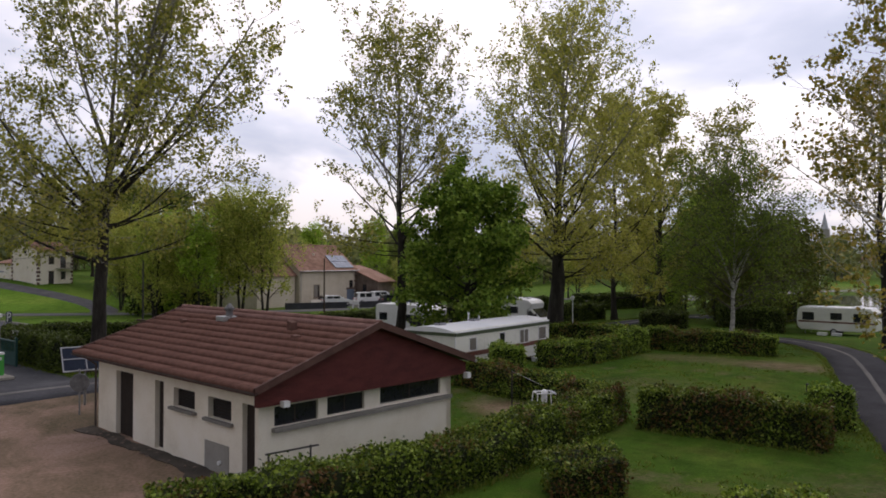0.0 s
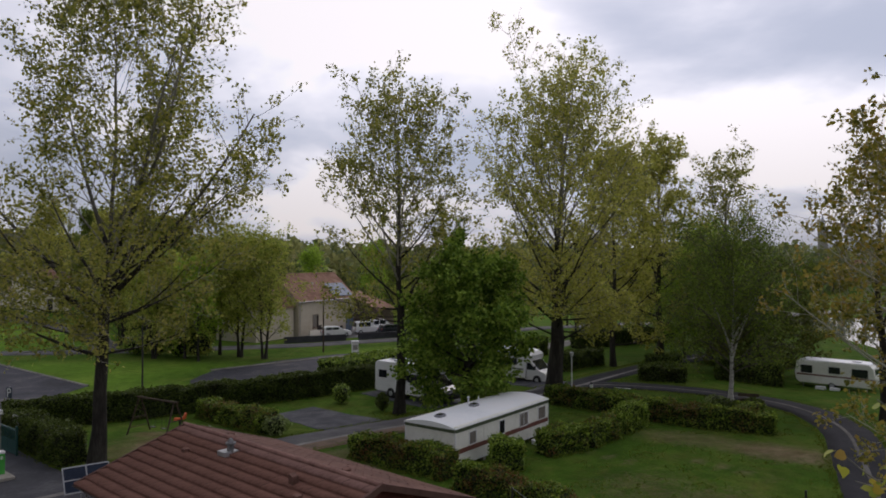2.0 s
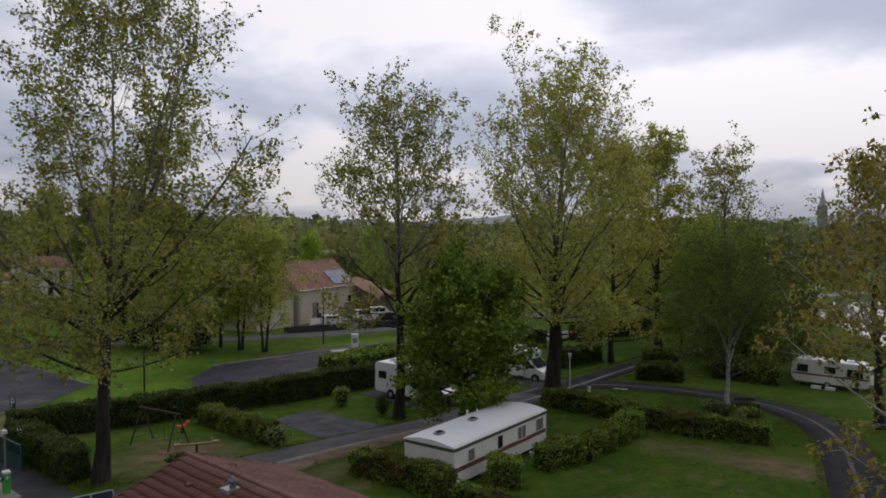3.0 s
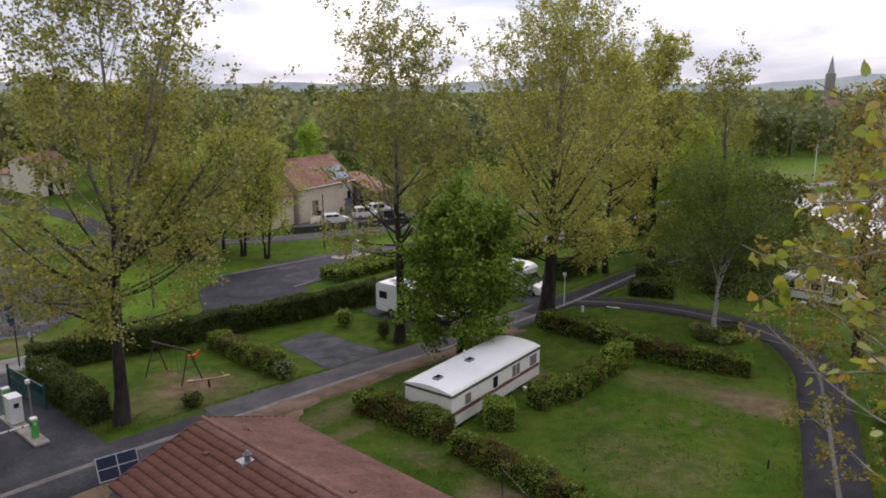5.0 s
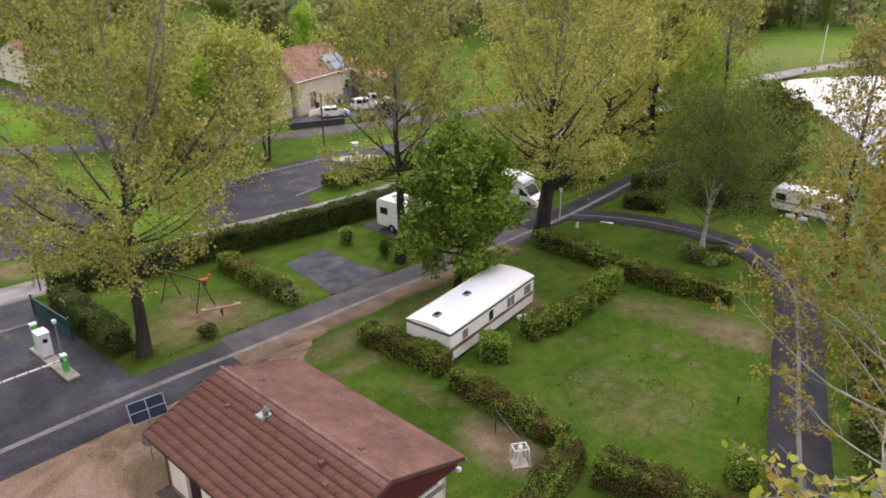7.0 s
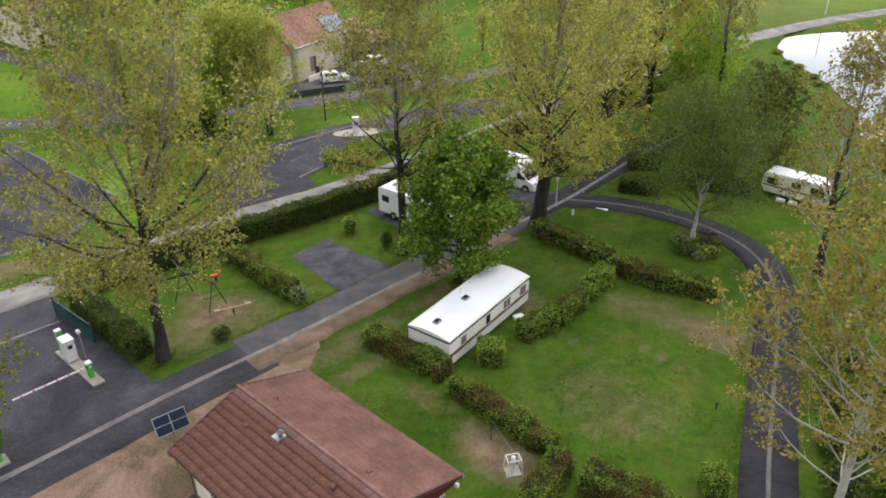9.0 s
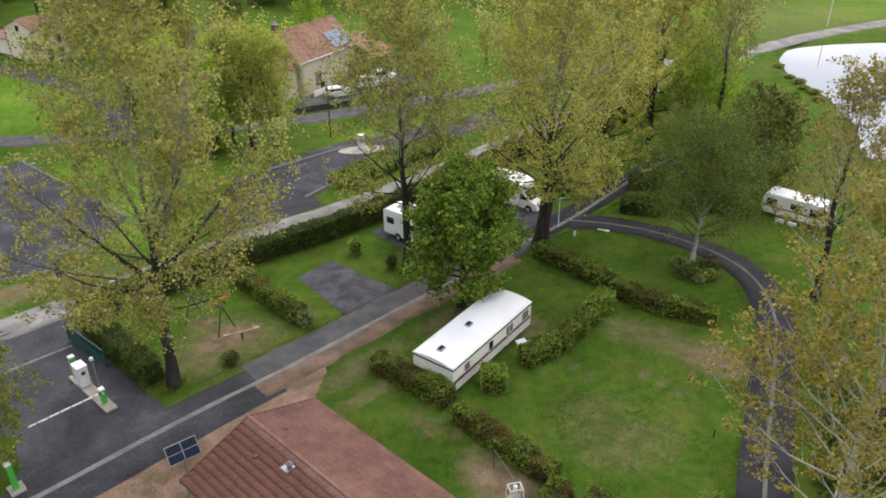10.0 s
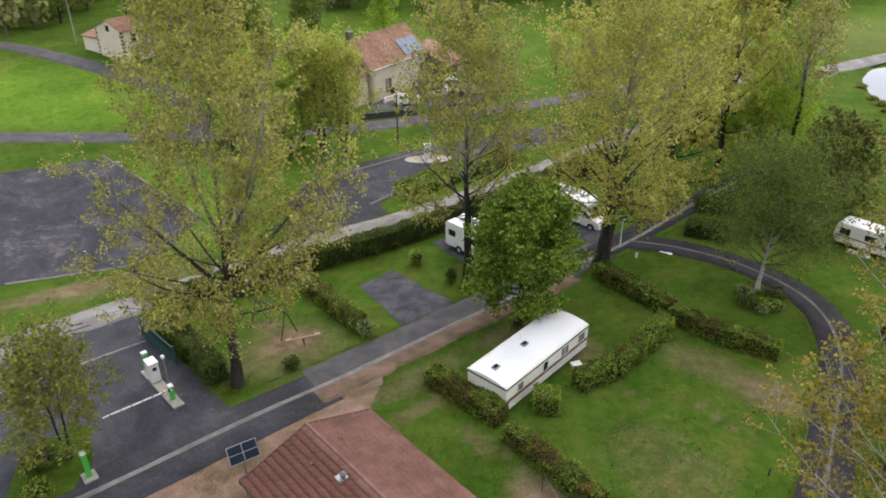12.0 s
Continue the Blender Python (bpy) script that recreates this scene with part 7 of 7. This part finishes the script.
# ---- cream house on the hill road ----
hh = thing("hill_house", pose(-72.45, 121.96, 2.4, 0, 0, 62), "two-storey cream house with brown quoins and a tiled roof", "house")
part("wall", gabled_body(6.6, 7.5, 5.9, 7.4, 5.0), M_HILL, hh)
gable_roof(hh, 6.6, 7.5, 5.9, 7.4, 0.3, M_PANTILE, 5.0)
part("side_wing", prism(bmesh.new(), [(5.3, -0.8), (5.3, 3.7), (10.5, 4.9), (10.5, -0.8)], 7.51, 12.6), M_HILL, hh, "lower cream side wing")
part("side_wing_roof", prism(bmesh.new(), [(5.0, 3.64), (5.0, 3.8), (10.7, 5.1), (10.7, 4.95)], 7.515, 12.8), M_PANTILE, hh)
for x0, x1, z0, z1 in ((7.0, 7.9, 3.6, 5.0), (9.2, 10.1, 2.95, 5.0), (7.0, 7.9, 0.1, 2.3), (9.3, 10.1, 0.9, 2.2)):
    pane(hh, x0, x1, -0.003, z0, z1, -1, M_GLASS, M_BRICK_TRIM)
for i in range(9):
    k = 0.18 * (i % 2)
    part("quoin", bx(4.97, 5.3 + k, -0.03, 0.3 + k, i * 0.66, i * 0.66 + 0.42), M_BRICK_TRIM, hh)
    part("quoin", bx(11.3 - k, 11.63, -0.03, 0.3 + k, i * 0.66, i * 0.66 + 0.42), M_BRICK_TRIM, hh)
    part("quoin", bx(4.97, 5.3 + k, 7.2 - k, 7.53, i * 0.66, i * 0.66 + 0.42), M_BRICK_TRIM, hh)
pane(hh, 3.3, 4.2, 4.997, 5.5, 6.4, -1, M_GLASS, M_BRICK_TRIM, axis="x")
part("balcony", bx(8.4, 11.0, -1.2, -0.01, 2.75, 2.9), M_CONCRETE, hh)
for i in range(9):
    part("baluster", cyl(bmesh.new(), (8.5 + i * 0.3, -1.15, 2.9), (8.5 + i * 0.3, -1.15, 3.8), 0.025, n=6), M_DARKSTEEL, hh)
part("rail", bx(8.4, 11.0, -1.18, -1.12, 3.78, 3.84), M_DARKSTEEL, hh)


def far_house(x, y, L, W, h, turn, roof, wall, label):
    t = thing("village_house", pose(x, y, terr(x, y), 0, 0, turn), label, "house", "village houses")
    part("wall", gabled_body(L, W, h, h + W * 0.3), wall, t)
    gable_roof(t, L, W, h, h + W * 0.3, 0.4, roof)
    for i in range(3):
        pane(t, L * (0.15 + 0.3 * i), L * (0.15 + 0.3 * i) + 1.0, -0.003, h - 2.0, h - 0.7, -1, M_GLASS)


far_house(230, 430, 14, 9, 5.5, 10, M_PANTILE, M_STONE_W, "pale village house with an orange tiled roof")
far_house(252, 452, 12, 8, 5.0, -20, M_PANTILE, M_STONE_W, "pale village house with an orange tiled roof")
far_house(268, 505, 13, 9, 6.0, 30, M_PANTILE, M_STONE_W, "cream village house below the church")
far_house(305, 520, 12, 8, 5.5, 0, M_PANTILE, M_STONE_W, "cream village house below the church")
far_house(240, 500, 10, 8, 5.0, -10, M_PANTILE, M_STONE_W, "small village house among trees")
far_house(146, 288, 15, 9, 3.2, 5, M_SLATE, M_PANEL_GREY, "grey shed at the edge of the fields")
far_house(-24, 268, 10, 8, 4.0, 0, M_PANTILE, M_STONE_W, "pale house half hidden in the woods")
zc = terr(294, 562)
church = thing("church", pose(294, 562, zc, 0, 0, 15), "grey village church with a slender slate spire", "church")
part("tower", bx(-2.5, 2.5, -2.5, 2.5, 0, 26), M_PANEL_GREY, church)
part("spire", cyl(bmesh.new(), (0, 0, 26), (0, 0, 45 - zc), 2.7, 0.1, 8), M_SPIRE, church)
part("nave", bx(2.51, 24, -5, 5, 0, 10), M_PANEL_GREY, church)
part("nave_roof", prism(bmesh.new(), [(-5.5, 10), (0, 15.5), (5.5, 10)], -24.2, -3.05), M_SPIRE, church, "", pose(0, 0, 0, 0, 0, 90))

# ---- entrance: barrier island, posts, gate, signs ----
a = math.degrees(math.atan2(39.4 - 43.4, -23.5 + 28.0))
ISLAND = pose(-28.0, 43.4, terr(-26, 41) + 0.02, 0, 0, a)
isl = thing("barrier_island", ISLAND, "pale concrete island that carries the entrance barrier", "kerb island")
part("slab", bx(0, 6.0, -0.42, 0.42, 0.0, 0.16, 0.03), M_CONCRETE, isl)


def barrier_post(m, label, arm=None, h=1.12):
    t = thing("barrier_post", m, label, "barrier post", "barrier posts")
    part("body", bx(-0.17, 0.17, -0.2, 0.2, 0.0, h, 0.02), M_GREEN, t)
    part("cap", bx(-0.19, 0.19, -0.22, 0.22, h, h + 0.13, 0.03), M_WHITE, t)
    part("plate", bx(-0.05, 0.05, -0.215, -0.202, h - 0.3, h - 0.12), M_WHITE, t)
    if arm:
        part("hub", cyl(bmesh.new(), (-0.24, 0, 0.86), (-0.17, 0, 0.86), 0.11), M_BLACK, t)
        am = put("arm", bpy.data.meshes.new("arm"), t, "white barrier arm with red marks")
        bm = box(bmesh.new(), -0.02, arm, -0.045, 0.045, -0.05, 0.05, 0.01)
        bm.to_mesh(am.data)
        bm.free()
        am.data.materials.append(M_WHITE)
        am.matrix_basis = pose(-0.22, 0, 0.86, 0, 0, 180)
        for i in range(6):
            x = 0.35 + i * arm / 6.2
            part("red_mark", bx(x, x + 0.09, -0.048, 0.048, -0.053, 0.053), M_RED, am)
    return t


barrier_post(ISLAND @ pose(0.55, 0, 0.16), "tall bright green ticket post with a white cap", h=1.85)
d_arm = math.degrees(math.atan2(-3.43, -3.4))
barrier_post(pose(-24.35, 40.2, ISLAND.translation.z + 0.16, 0, 0, d_arm + 180), "bright green barrier post with a long white arm", 4.75)
barrier_post(pose(-26.7, 32.3, terr(-26.7, 32.3) + 0.18, 0, 0, d_arm), "tall bright green ticket post on a concrete base", h=1.95)
ft = thing("post_base", pose(-26.7, 32.3, terr(-26.7, 32.3), 0, 0, d_arm), "small concrete base of the barrier post", "base")
part("slab", bx(-0.45, 0.45, -0.5, 0.5, 0.0, 0.18, 0.02), M_CONCRETE, ft)
cab_ = thing("payment_terminal", ISLAND @ pose(1.75, 0, 0.16), "white metal payment terminal cabinet", "terminal")
part("body", bx(-0.5, 0.5, -0.36, 0.36, 0.08, 1.72, 0.02), M_WHITE, cab_)
part("plinth", bx(-0.46, 0.46, -0.32, 0.32, 0.0, 0.08), M_STEEL, cab_)
part("lid", bx(-0.54, 0.54, -0.4, 0.4, 1.72, 1.8, 0.02), M_WHITE, cab_)
part("screen", bx(0.5, 0.512, -0.15, 0.15, 1.1, 1.4), M_BLACK, cab_)
part("lock", bx(-0.512, -0.5, 0.05, 0.12, 0.9, 1.05), M_BLACK, cab_)
lp = thing("sensor_pole", ISLAND @ pose(3.9, 0.28, 0.16), "slim grey pole with a small lamp head", "pole")
part("pole", cyl(bmesh.new(), (0, 0, 0), (0, 0, 3.2), 0.06), M_SILL, lp)
part("head", bx(-0.14, 0.14, -0.12, 0.12, 3.1, 3.32, 0.03), M_WHITE, lp)
gt = thing("sliding_gate", pose(-26.0, 44.5, terr(-27, 46), 0, 0, 141), "dark green steel sliding gate standing open", "gate")
part("bottom_rail", bx(0, 5.6, -0.04, 0.04, 0.08, 0.2), M_GATE, gt)
part("top_rail", bx(0, 5.6, -0.04, 0.04, 1.5, 1.6), M_GATE, gt)
part("panel", bx(0.05, 5.55, -0.012, 0.012, 0.2, 0.9), M_GATE, gt)
for i in range(29):
    part("bar", bx(0.1 + i * 0.19, 0.14 + i * 0.19, -0.02, 0.02, 0.2, 1.5), M_GATE, gt)
for x in (-0.1, 5.7):
    part("post", bx(x - 0.06, x + 0.06, -0.06, 0.06, 0.0, 1.8), M_GATE, gt)
sg = thing("notice_board", pose(-27.4, 46.9, terr(-27, 46), 0, 0, -40), "small white and green notice board on a post by the gate", "sign")
part("post", cyl(bmesh.new(), (0, 0, 0), (0, 0, 2.0), 0.035), M_STEEL, sg)
b = part("board", bx(-0.45, 0.45, -0.04, -0.015, 1.45, 1.95, 0.01), M_WHITE, sg)
for i, w in enumerate((0.32, 0.36, 0.26)):
    part("text_bar", bx(-w, w, -0.046, -0.0405, 1.82 - i * 0.12, 1.87 - i * 0.12), M_GREEN, b)
fp = thing("flagpole", pose(-32.59, 53.07, terr(-32.25, 52.4)), "dark flagpole with a limp blue flag", "flagpole")
part("pole", cyl(bmesh.new(), (0, 0, 0), (0, 0, 5.2), 0.06, 0.04), M_DARKSTEEL, fp)
bm = bmesh.new()
rows_ = []
for i in range(9):
    z = 4.9 - i * 0.2
    rows_.append([bm.verts.new((-0.05 - 0.5 * (j / 6) * (1 - 0.05 * i), 0.09 * math.sin(j * 1.7 + i * 0.25), z - 0.1 * j / 6)) for j in range(7)])
for r in range(8):
    for j in range(6):
        bm.faces.new((rows_[r][j], rows_[r][j + 1], rows_[r + 1][j + 1], rows_[r + 1][j]))
bmesh.ops.solidify(bm, geom=bm.faces[:], thickness=0.01)
part("flag", bm, M_FLAG, fp, "limp blue flag")
ps = thing("parking_sign", pose(-30.81, 51.96, terr(-30.17, 51.29), 0, 0, -25), "parking sign with a white letter on a grey post", "sign")
part("post", cyl(bmesh.new(), (0, 0, 0), (0, 0, 3.1), 0.035), M_STEEL, ps)
part("plate", bx(-0.32, 0.32, -0.05, -0.03, 2.3, 3.05, 0.01), M_BOARD, ps)
tc = bpy.data.curves.new("letter", "FONT")
tc.body, tc.size, tc.align_x, tc.extrude = "P", 0.95, "CENTER", 0.006
tob = new("letter_tmp", tc)
tme = bpy.data.meshes.new_from_object(tob)
bpy.data.objects.remove(tob)
tme.materials.append(M_WHITE)
put("letter", tme, ps, "", pose(0, -0.058, 2.35, 90))

# ---- boards and small fittings near the wash house ----
ib = thing("solar_panel", pose(-16.3, 33.4, terr(-16.4, 33.4), 0, 0, 38), "tilted four-part solar panel in a pale frame on a steel post", "solar panel")
part("post", cyl(bmesh.new(), (0, 0.12, 0.0), (0, 0.12, 2.2), 0.05), M_STEEL, ib)
tilted = put("panel", bpy.data.meshes.new("panel"), ib)
tilted.matrix_basis = pose(0, 0.0, 2.15, -32)
bm = bx(-0.97, 0.97, -0.02, 0.02, -0.58, 0.58)
bm.to_mesh(tilted.data)
bm.free()
tilted.data.materials.append(M_PV)
for x0, x1, z0, z1 in ((-1.0, 1.0, 0.56, 0.62), (-1.0, 1.0, -0.62, -0.56), (-1.0, -0.95, -0.56, 0.56), (0.95, 1.0, -0.56, 0.56), (-0.03, 0.03, -0.56, 0.56), (-0.95, -0.03, -0.025, 0.025), (0.03, 0.95, -0.025, 0.025)):
    part("frame_bar", bx(x0, x1, -0.035, 0.03, z0, z1), M_STEEL, tilted)
for x in (-0.55, 0.55):
    part("bracket", bx(x - 0.03, x + 0.03, 0.03, 0.09, -0.5, 0.5), M_DARKSTEEL, tilted)
part("cross_arm", cyl(bmesh.new(), (-0.6, 0.1, 2.15), (0.6, 0.1, 2.15), 0.035, n=8), M_DARKSTEEL, ib)
rs = thing("round_sign", pose(-15.75, 31.75, terr(-15.7, 31.7), 0, 0, 12), "round road sign seen from its grey back", "road sign")
part("post", cyl(bmesh.new(), (0, 0, 0), (0, 0, 2.0), 0.035), M_STEEL, rs)
part("disc", cyl(bmesh.new(), (0, -0.05, 1.4), (0, -0.03, 1.4), 0.38, n=28), M_LEAD, rs)
part("rim", cyl(bmesh.new(), (0, -0.028, 1.4), (0, -0.01, 1.4), 0.4, 0.4, 28), M_STEEL, rs)
tk = thing("tap_stand", pose(4.34, 31.4, terr(4.3, 31.4), 0, 0, 12), "white metal frame round a water point on bare earth", "water point")
for x in (-1, 1):
    for y in (-1, 1):
        part("leg", cyl(bmesh.new(), (x * 0.5, y * 0.42, 0.0), (x * 0.4, y * 0.3, 1.15), 0.028, n=8), M_WHITE, tk)
    part("rail", cyl(bmesh.new(), (x * 0.4, -0.3, 1.15), (x * 0.4, 0.3, 1.15), 0.028, n=8), M_WHITE, tk)
    part("rail", cyl(bmesh.new(), (x * 0.46, -0.37, 0.45), (x * 0.46, 0.37, 0.45), 0.022, n=8), M_STEEL, tk)
for y in (-1, 1):
    part("rail", cyl(bmesh.new(), (-0.4, y * 0.3, 1.15), (0.4, y * 0.3, 1.15), 0.028, n=8), M_WHITE, tk)
part("column", cyl(cyl(bmesh.new(), (0, 0, 0.05), (0, 0, 1.2), 0.13, n=14), (0, 0, 1.2), (0, 0, 1.28), 0.13, 0.05, 14), M_WHITE, tk)
part("tap", cyl(bmesh.new(), (0, -0.12, 0.8), (0, -0.3, 0.76), 0.025, n=8), M_STEEL, tk)
part("base", bx(-0.45, 0.45, -0.4, 0.4, 0.0, 0.05), M_CONCRETE, tk)
cl = thing("clothes_line", Matrix.Identity(4), "dark clothes-line post with a thin line", "clothes line")
part("post", cyl(bmesh.new(), (3.2, 34.0, terr(3.2, 34)), (3.2, 34.0, 1.35), 0.035), M_DARKSTEEL, cl)
part("line", cyl(bmesh.new(), (3.2, 34.0, 1.32), (4.3, 31.7, 1.05), 0.012, n=5), M_STEEL, cl)

# ---- playground ----
sw = thing("swing", pose(-21.11, 50.96, terr(-20.08, 50.2), 0, 0, math.degrees(math.atan2(-1.7, 3.0))), "timber swing frame with hanging ropes", "swing")
for x in (0.0, 3.5):
    for s in (-1, 1):
        part("leg", cyl(bmesh.new(), (x + (0.15 if x else -0.15), s * 0.95, 0), (x, s * 0.06, 2.45), 0.055, n=8), M_TIMBER, sw)
    part("brace", cyl(bmesh.new(), (x, -0.5, 1.15), (x, 0.5, 1.15), 0.035, n=6), M_TIMBER, sw)
part("beam", cyl(bmesh.new(), (-0.3, 0, 2.47), (3.8, 0, 2.42), 0.075, n=10), M_TIMBER, sw)
for i in range(3):
    part("rung", cyl(bmesh.new(), (0, -0.75 + i * 0.22, 0.5 + i * 0.55), (0, 0.75 - i * 0.22, 0.5 + i * 0.55), 0.025, n=6), M_TIMBER, sw)
for x in (1.1, 1.5, 2.2, 2.6):
    part("rope", cyl(bmesh.new(), (x, 0, 2.42), (x, 0.03, 0.55), 0.012, n=5), M_DARKSTEEL, sw)
for x in (1.3, 2.4):
    part("seat", bx(x - 0.22, x + 0.22, -0.09, 0.13, 0.52, 0.56, 0.01), M_BLACK, sw)
ss = thing("seesaw", pose(-16.42, 48.26, terr(-16.02, 48.05), 0, 0, 29), "timber seesaw with pale seats on worn grass", "seesaw")
part("plank", cyl(bmesh.new(), (-1.45, 0, 0.62), (1.45, 0, 0.5), 0.085, n=8), M_TIMBER_Y, ss)
for x, z in ((-1.25, 0.7), (1.25, 0.6)):
    part("seat", bx(x - 0.2, x + 0.2, -0.16, 0.16, z - 0.02, z + 0.03, 0.01), M_TIMBER_Y, ss)
    part("handle", cyl(bmesh.new(), (x * 0.8, -0.18, z + 0.25), (x * 0.8, 0.18, z + 0.25), 0.02, n=6), M_STEEL, ss)
for s in (-1, 1):
    part("stand", cyl(bmesh.new(), (0, s * 0.22, 0), (0, s * 0.08, 0.55), 0.06, n=8), M_TIMBER, ss)
rd = thing("spring_rider", pose(-19.41, 53.97, terr(-19.19, 53.52), 0, 0, 30), "small orange spring rider on the grass", "spring rider")
part("spring", cyl(bmesh.new(), (0, 0, 0), (0, 0, 0.4), 0.09, n=10), M_DARKSTEEL, rd)
part("seat", prism(bmesh.new(), [(-0.45, 0.45), (-0.4, 0.62), (-0.05, 0.58), (0.2, 0.62), (0.38, 0.92), (0.5, 0.88), (0.42, 0.5), (0.2, 0.4), (-0.3, 0.38)], -0.12, 0.12, 0.03), M_ORANGE, rd)

# ---- lamps, poles and bits along the roads ----
lw = thing("path_lamp", pose(12.06, 67.95, terr(12.06, 67.34)), "short white lamp post at the road junction", "lamp")
part("pole", cyl(bmesh.new(), (0, 0, 0), (0, 0, 3.0), 0.05), M_WHITE, lw)
part("head", cyl(bmesh.new(), (0, 0, 3.0), (0, 0, 3.3), 0.13, 0.2), M_WHITE, lw)
part("cap", cyl(bmesh.new(), (0, 0, 3.3), (0, 0, 3.38), 0.22, 0.06), M_STEEL, lw)


def pole(x, y, h, r, m, label, head=False, z=None):
    t = thing("utility_pole", pose(x, y, terr(x, y) - 0.1), label, "pole")
    part("pole", cyl(bmesh.new(), (0, 0, 0), (0, 0, h), r, r * 0.65, 8), m, t)
    if head:
        part("arm", cyl(bmesh.new(), (0, 0, h - 0.1), (1.0, -0.3, h + 0.15), 0.035), m, t)
        part("lantern", bx(0.9, 1.4, -0.42, -0.18, h + 0.08, h + 0.22, 0.04), M_STEEL, t)
    return t


pole(-28.55, 69.54, 7.3, 0.1, M_DARKSTEEL, "dark slim lamp post beside the lane")
pole(-15.81, 97.28, 7.6, 0.12, M_TIMBER, "wooden utility pole beside the parking area")
pole(-85.45, 137.05, 10.5, 0.14, M_CONCRETE, "pale concrete utility pole by the hill road")
pole(84.5, 163.8, 8.5, 0.12, M_WHITE, "tall pale pole beside the road and pond")
pole(-45.38, 73.42, 6.0, 0.07, M_STEEL, "slim car park lamp post", True)
pole(-36.91, 94.83, 7.0, 0.09, M_TIMBER, "wooden pole beside the road")
tp = thing("stub_post", pose(18.25, 36.7, terr(18.25, 36.7)), "short dark steel post on the lawn", "post")
part("post", cyl(bmesh.new(), (0, 0, 0), (0, 0, 0.5), 0.06, 0.05, 10), M_DARKSTEEL, tp)
part("cap", cyl(bmesh.new(), (0, 0, 0.5), (0, 0, 0.55), 0.075, 0.04, 10), M_BLACK, tp)
bo = thing("bollard", pose(13.44, 65.81, terr(13.05, 65.24)), "small white bollard with a dark top", "bollard")
part("post", cyl(bmesh.new(), (0, 0, 0), (0, 0, 0.7), 0.13, n=14), M_WHITE, bo)
part("top", cyl(bmesh.new(), (0, 0, 0.7), (0, 0, 0.86), 0.14, 0.1, 14), M_BLACK, bo)
mk = thing("road_marking", pose(16.5, 66.8, terr(16.01, 66.04) + 0.052, 0, 0, -25), "worn white painted arrow on the asphalt", "road marking")
part("stroke", bx(-0.55, 0.25, -0.09, 0.09, 0, 0.006), M_WHITE, mk)
part("tip", prism(bmesh.new(), [(0.2, 0), (0.2, 0.006), (0.7, 0.006), (0.7, 0)], -0.2, 0.2), M_WHITE, mk)
be = thing("bench", pose(25.0, 59.5, terr(25, 59), 0, 0, -15), "low dark timber bench under the birch", "bench")
for i in range(3):
    part("slat", bx(-0.8, 0.8, -0.22 + i * 0.16, -0.09 + i * 0.16, 0.42, 0.47, 0.008), M_TIMBER, be)
for x in (-0.6, 0.6):
    part("leg", bx(x - 0.06, x + 0.06, -0.2, 0.2, 0, 0.42), M_TIMBER, be)
part("backrest", bx(-0.8, 0.8, 0.26, 0.31, 0.6, 0.85, 0.008), M_TIMBER, be)
kp = thing("service_pad", pose(-10.81, 91.98, terr(-10.2, 91.77) + 0.015, 0, 0, 12), "pale concrete pad of the motorhome service point", "pad")
bm = bmesh.new()
ring = [bm.verts.new((3.3 * math.cos(i * math.pi / 12), 1.5 * math.sin(i * math.pi / 12), 0.12)) for i in range(24)]
f = bm.faces.new(ring)
g = bmesh.ops.extrude_face_region(bm, geom=[f])
for v in g["geom"]:
    if isinstance(v, bmesh.types.BMVert):
        v.co.z -= 0.12
bmesh.ops.recalc_face_normals(bm, faces=bm.faces[:])
part("slab", bm, M_CONCRETE, kp)
ks = thing("service_point", pose(-11.01, 92.28, terr(-10.2, 91.77) + 0.135, 0, 0, 12), "white service column for motorhomes", "service column")
part("body", bx(-0.42, 0.42, -0.3, 0.3, 0, 1.85, 0.04), M_WHITE, ks)
part("hood", bx(-0.47, 0.47, -0.35, 0.35, 1.85, 2.0, 0.04), M_WHITE, ks)
part("panel", bx(-0.3, 0.3, -0.312, -0.302, 0.9, 1.5), M_PANEL_GREY, ks)

sb = thing("step_box", pose(6.2, 47.1, terr(6.2, 47.1), 0, 0, 25), "small white plastic step box on the grass", "box")
part("top", bx(-0.42, 0.42, -0.3, 0.3, 0.2, 0.28, 0.02), M_WHITE, sb)
for x in (-0.36, 0.36):
    part("side", bx(x - 0.03, x + 0.03, -0.27, 0.27, 0.0, 0.2), M_WHITE, sb)

car(pose(141.0, 283.0, terr(141, 283), 0, 0, 8) @ VEHICLE, M_WHITE, "white van parked before a grey shed", True)
car(pose(164.0, 306.0, terr(164, 306), 0, 0, 40) @ VEHICLE, M_GREY_CAB, "dark grey car parked by the village")
car(pose(168.5, 309.0, terr(168, 309), 0, 0, 40) @ VEHICLE, M_WHITE, "white car parked by the village")

# ---- single pieces of the roof, last ----
roof_tiles()
grass_tufts()
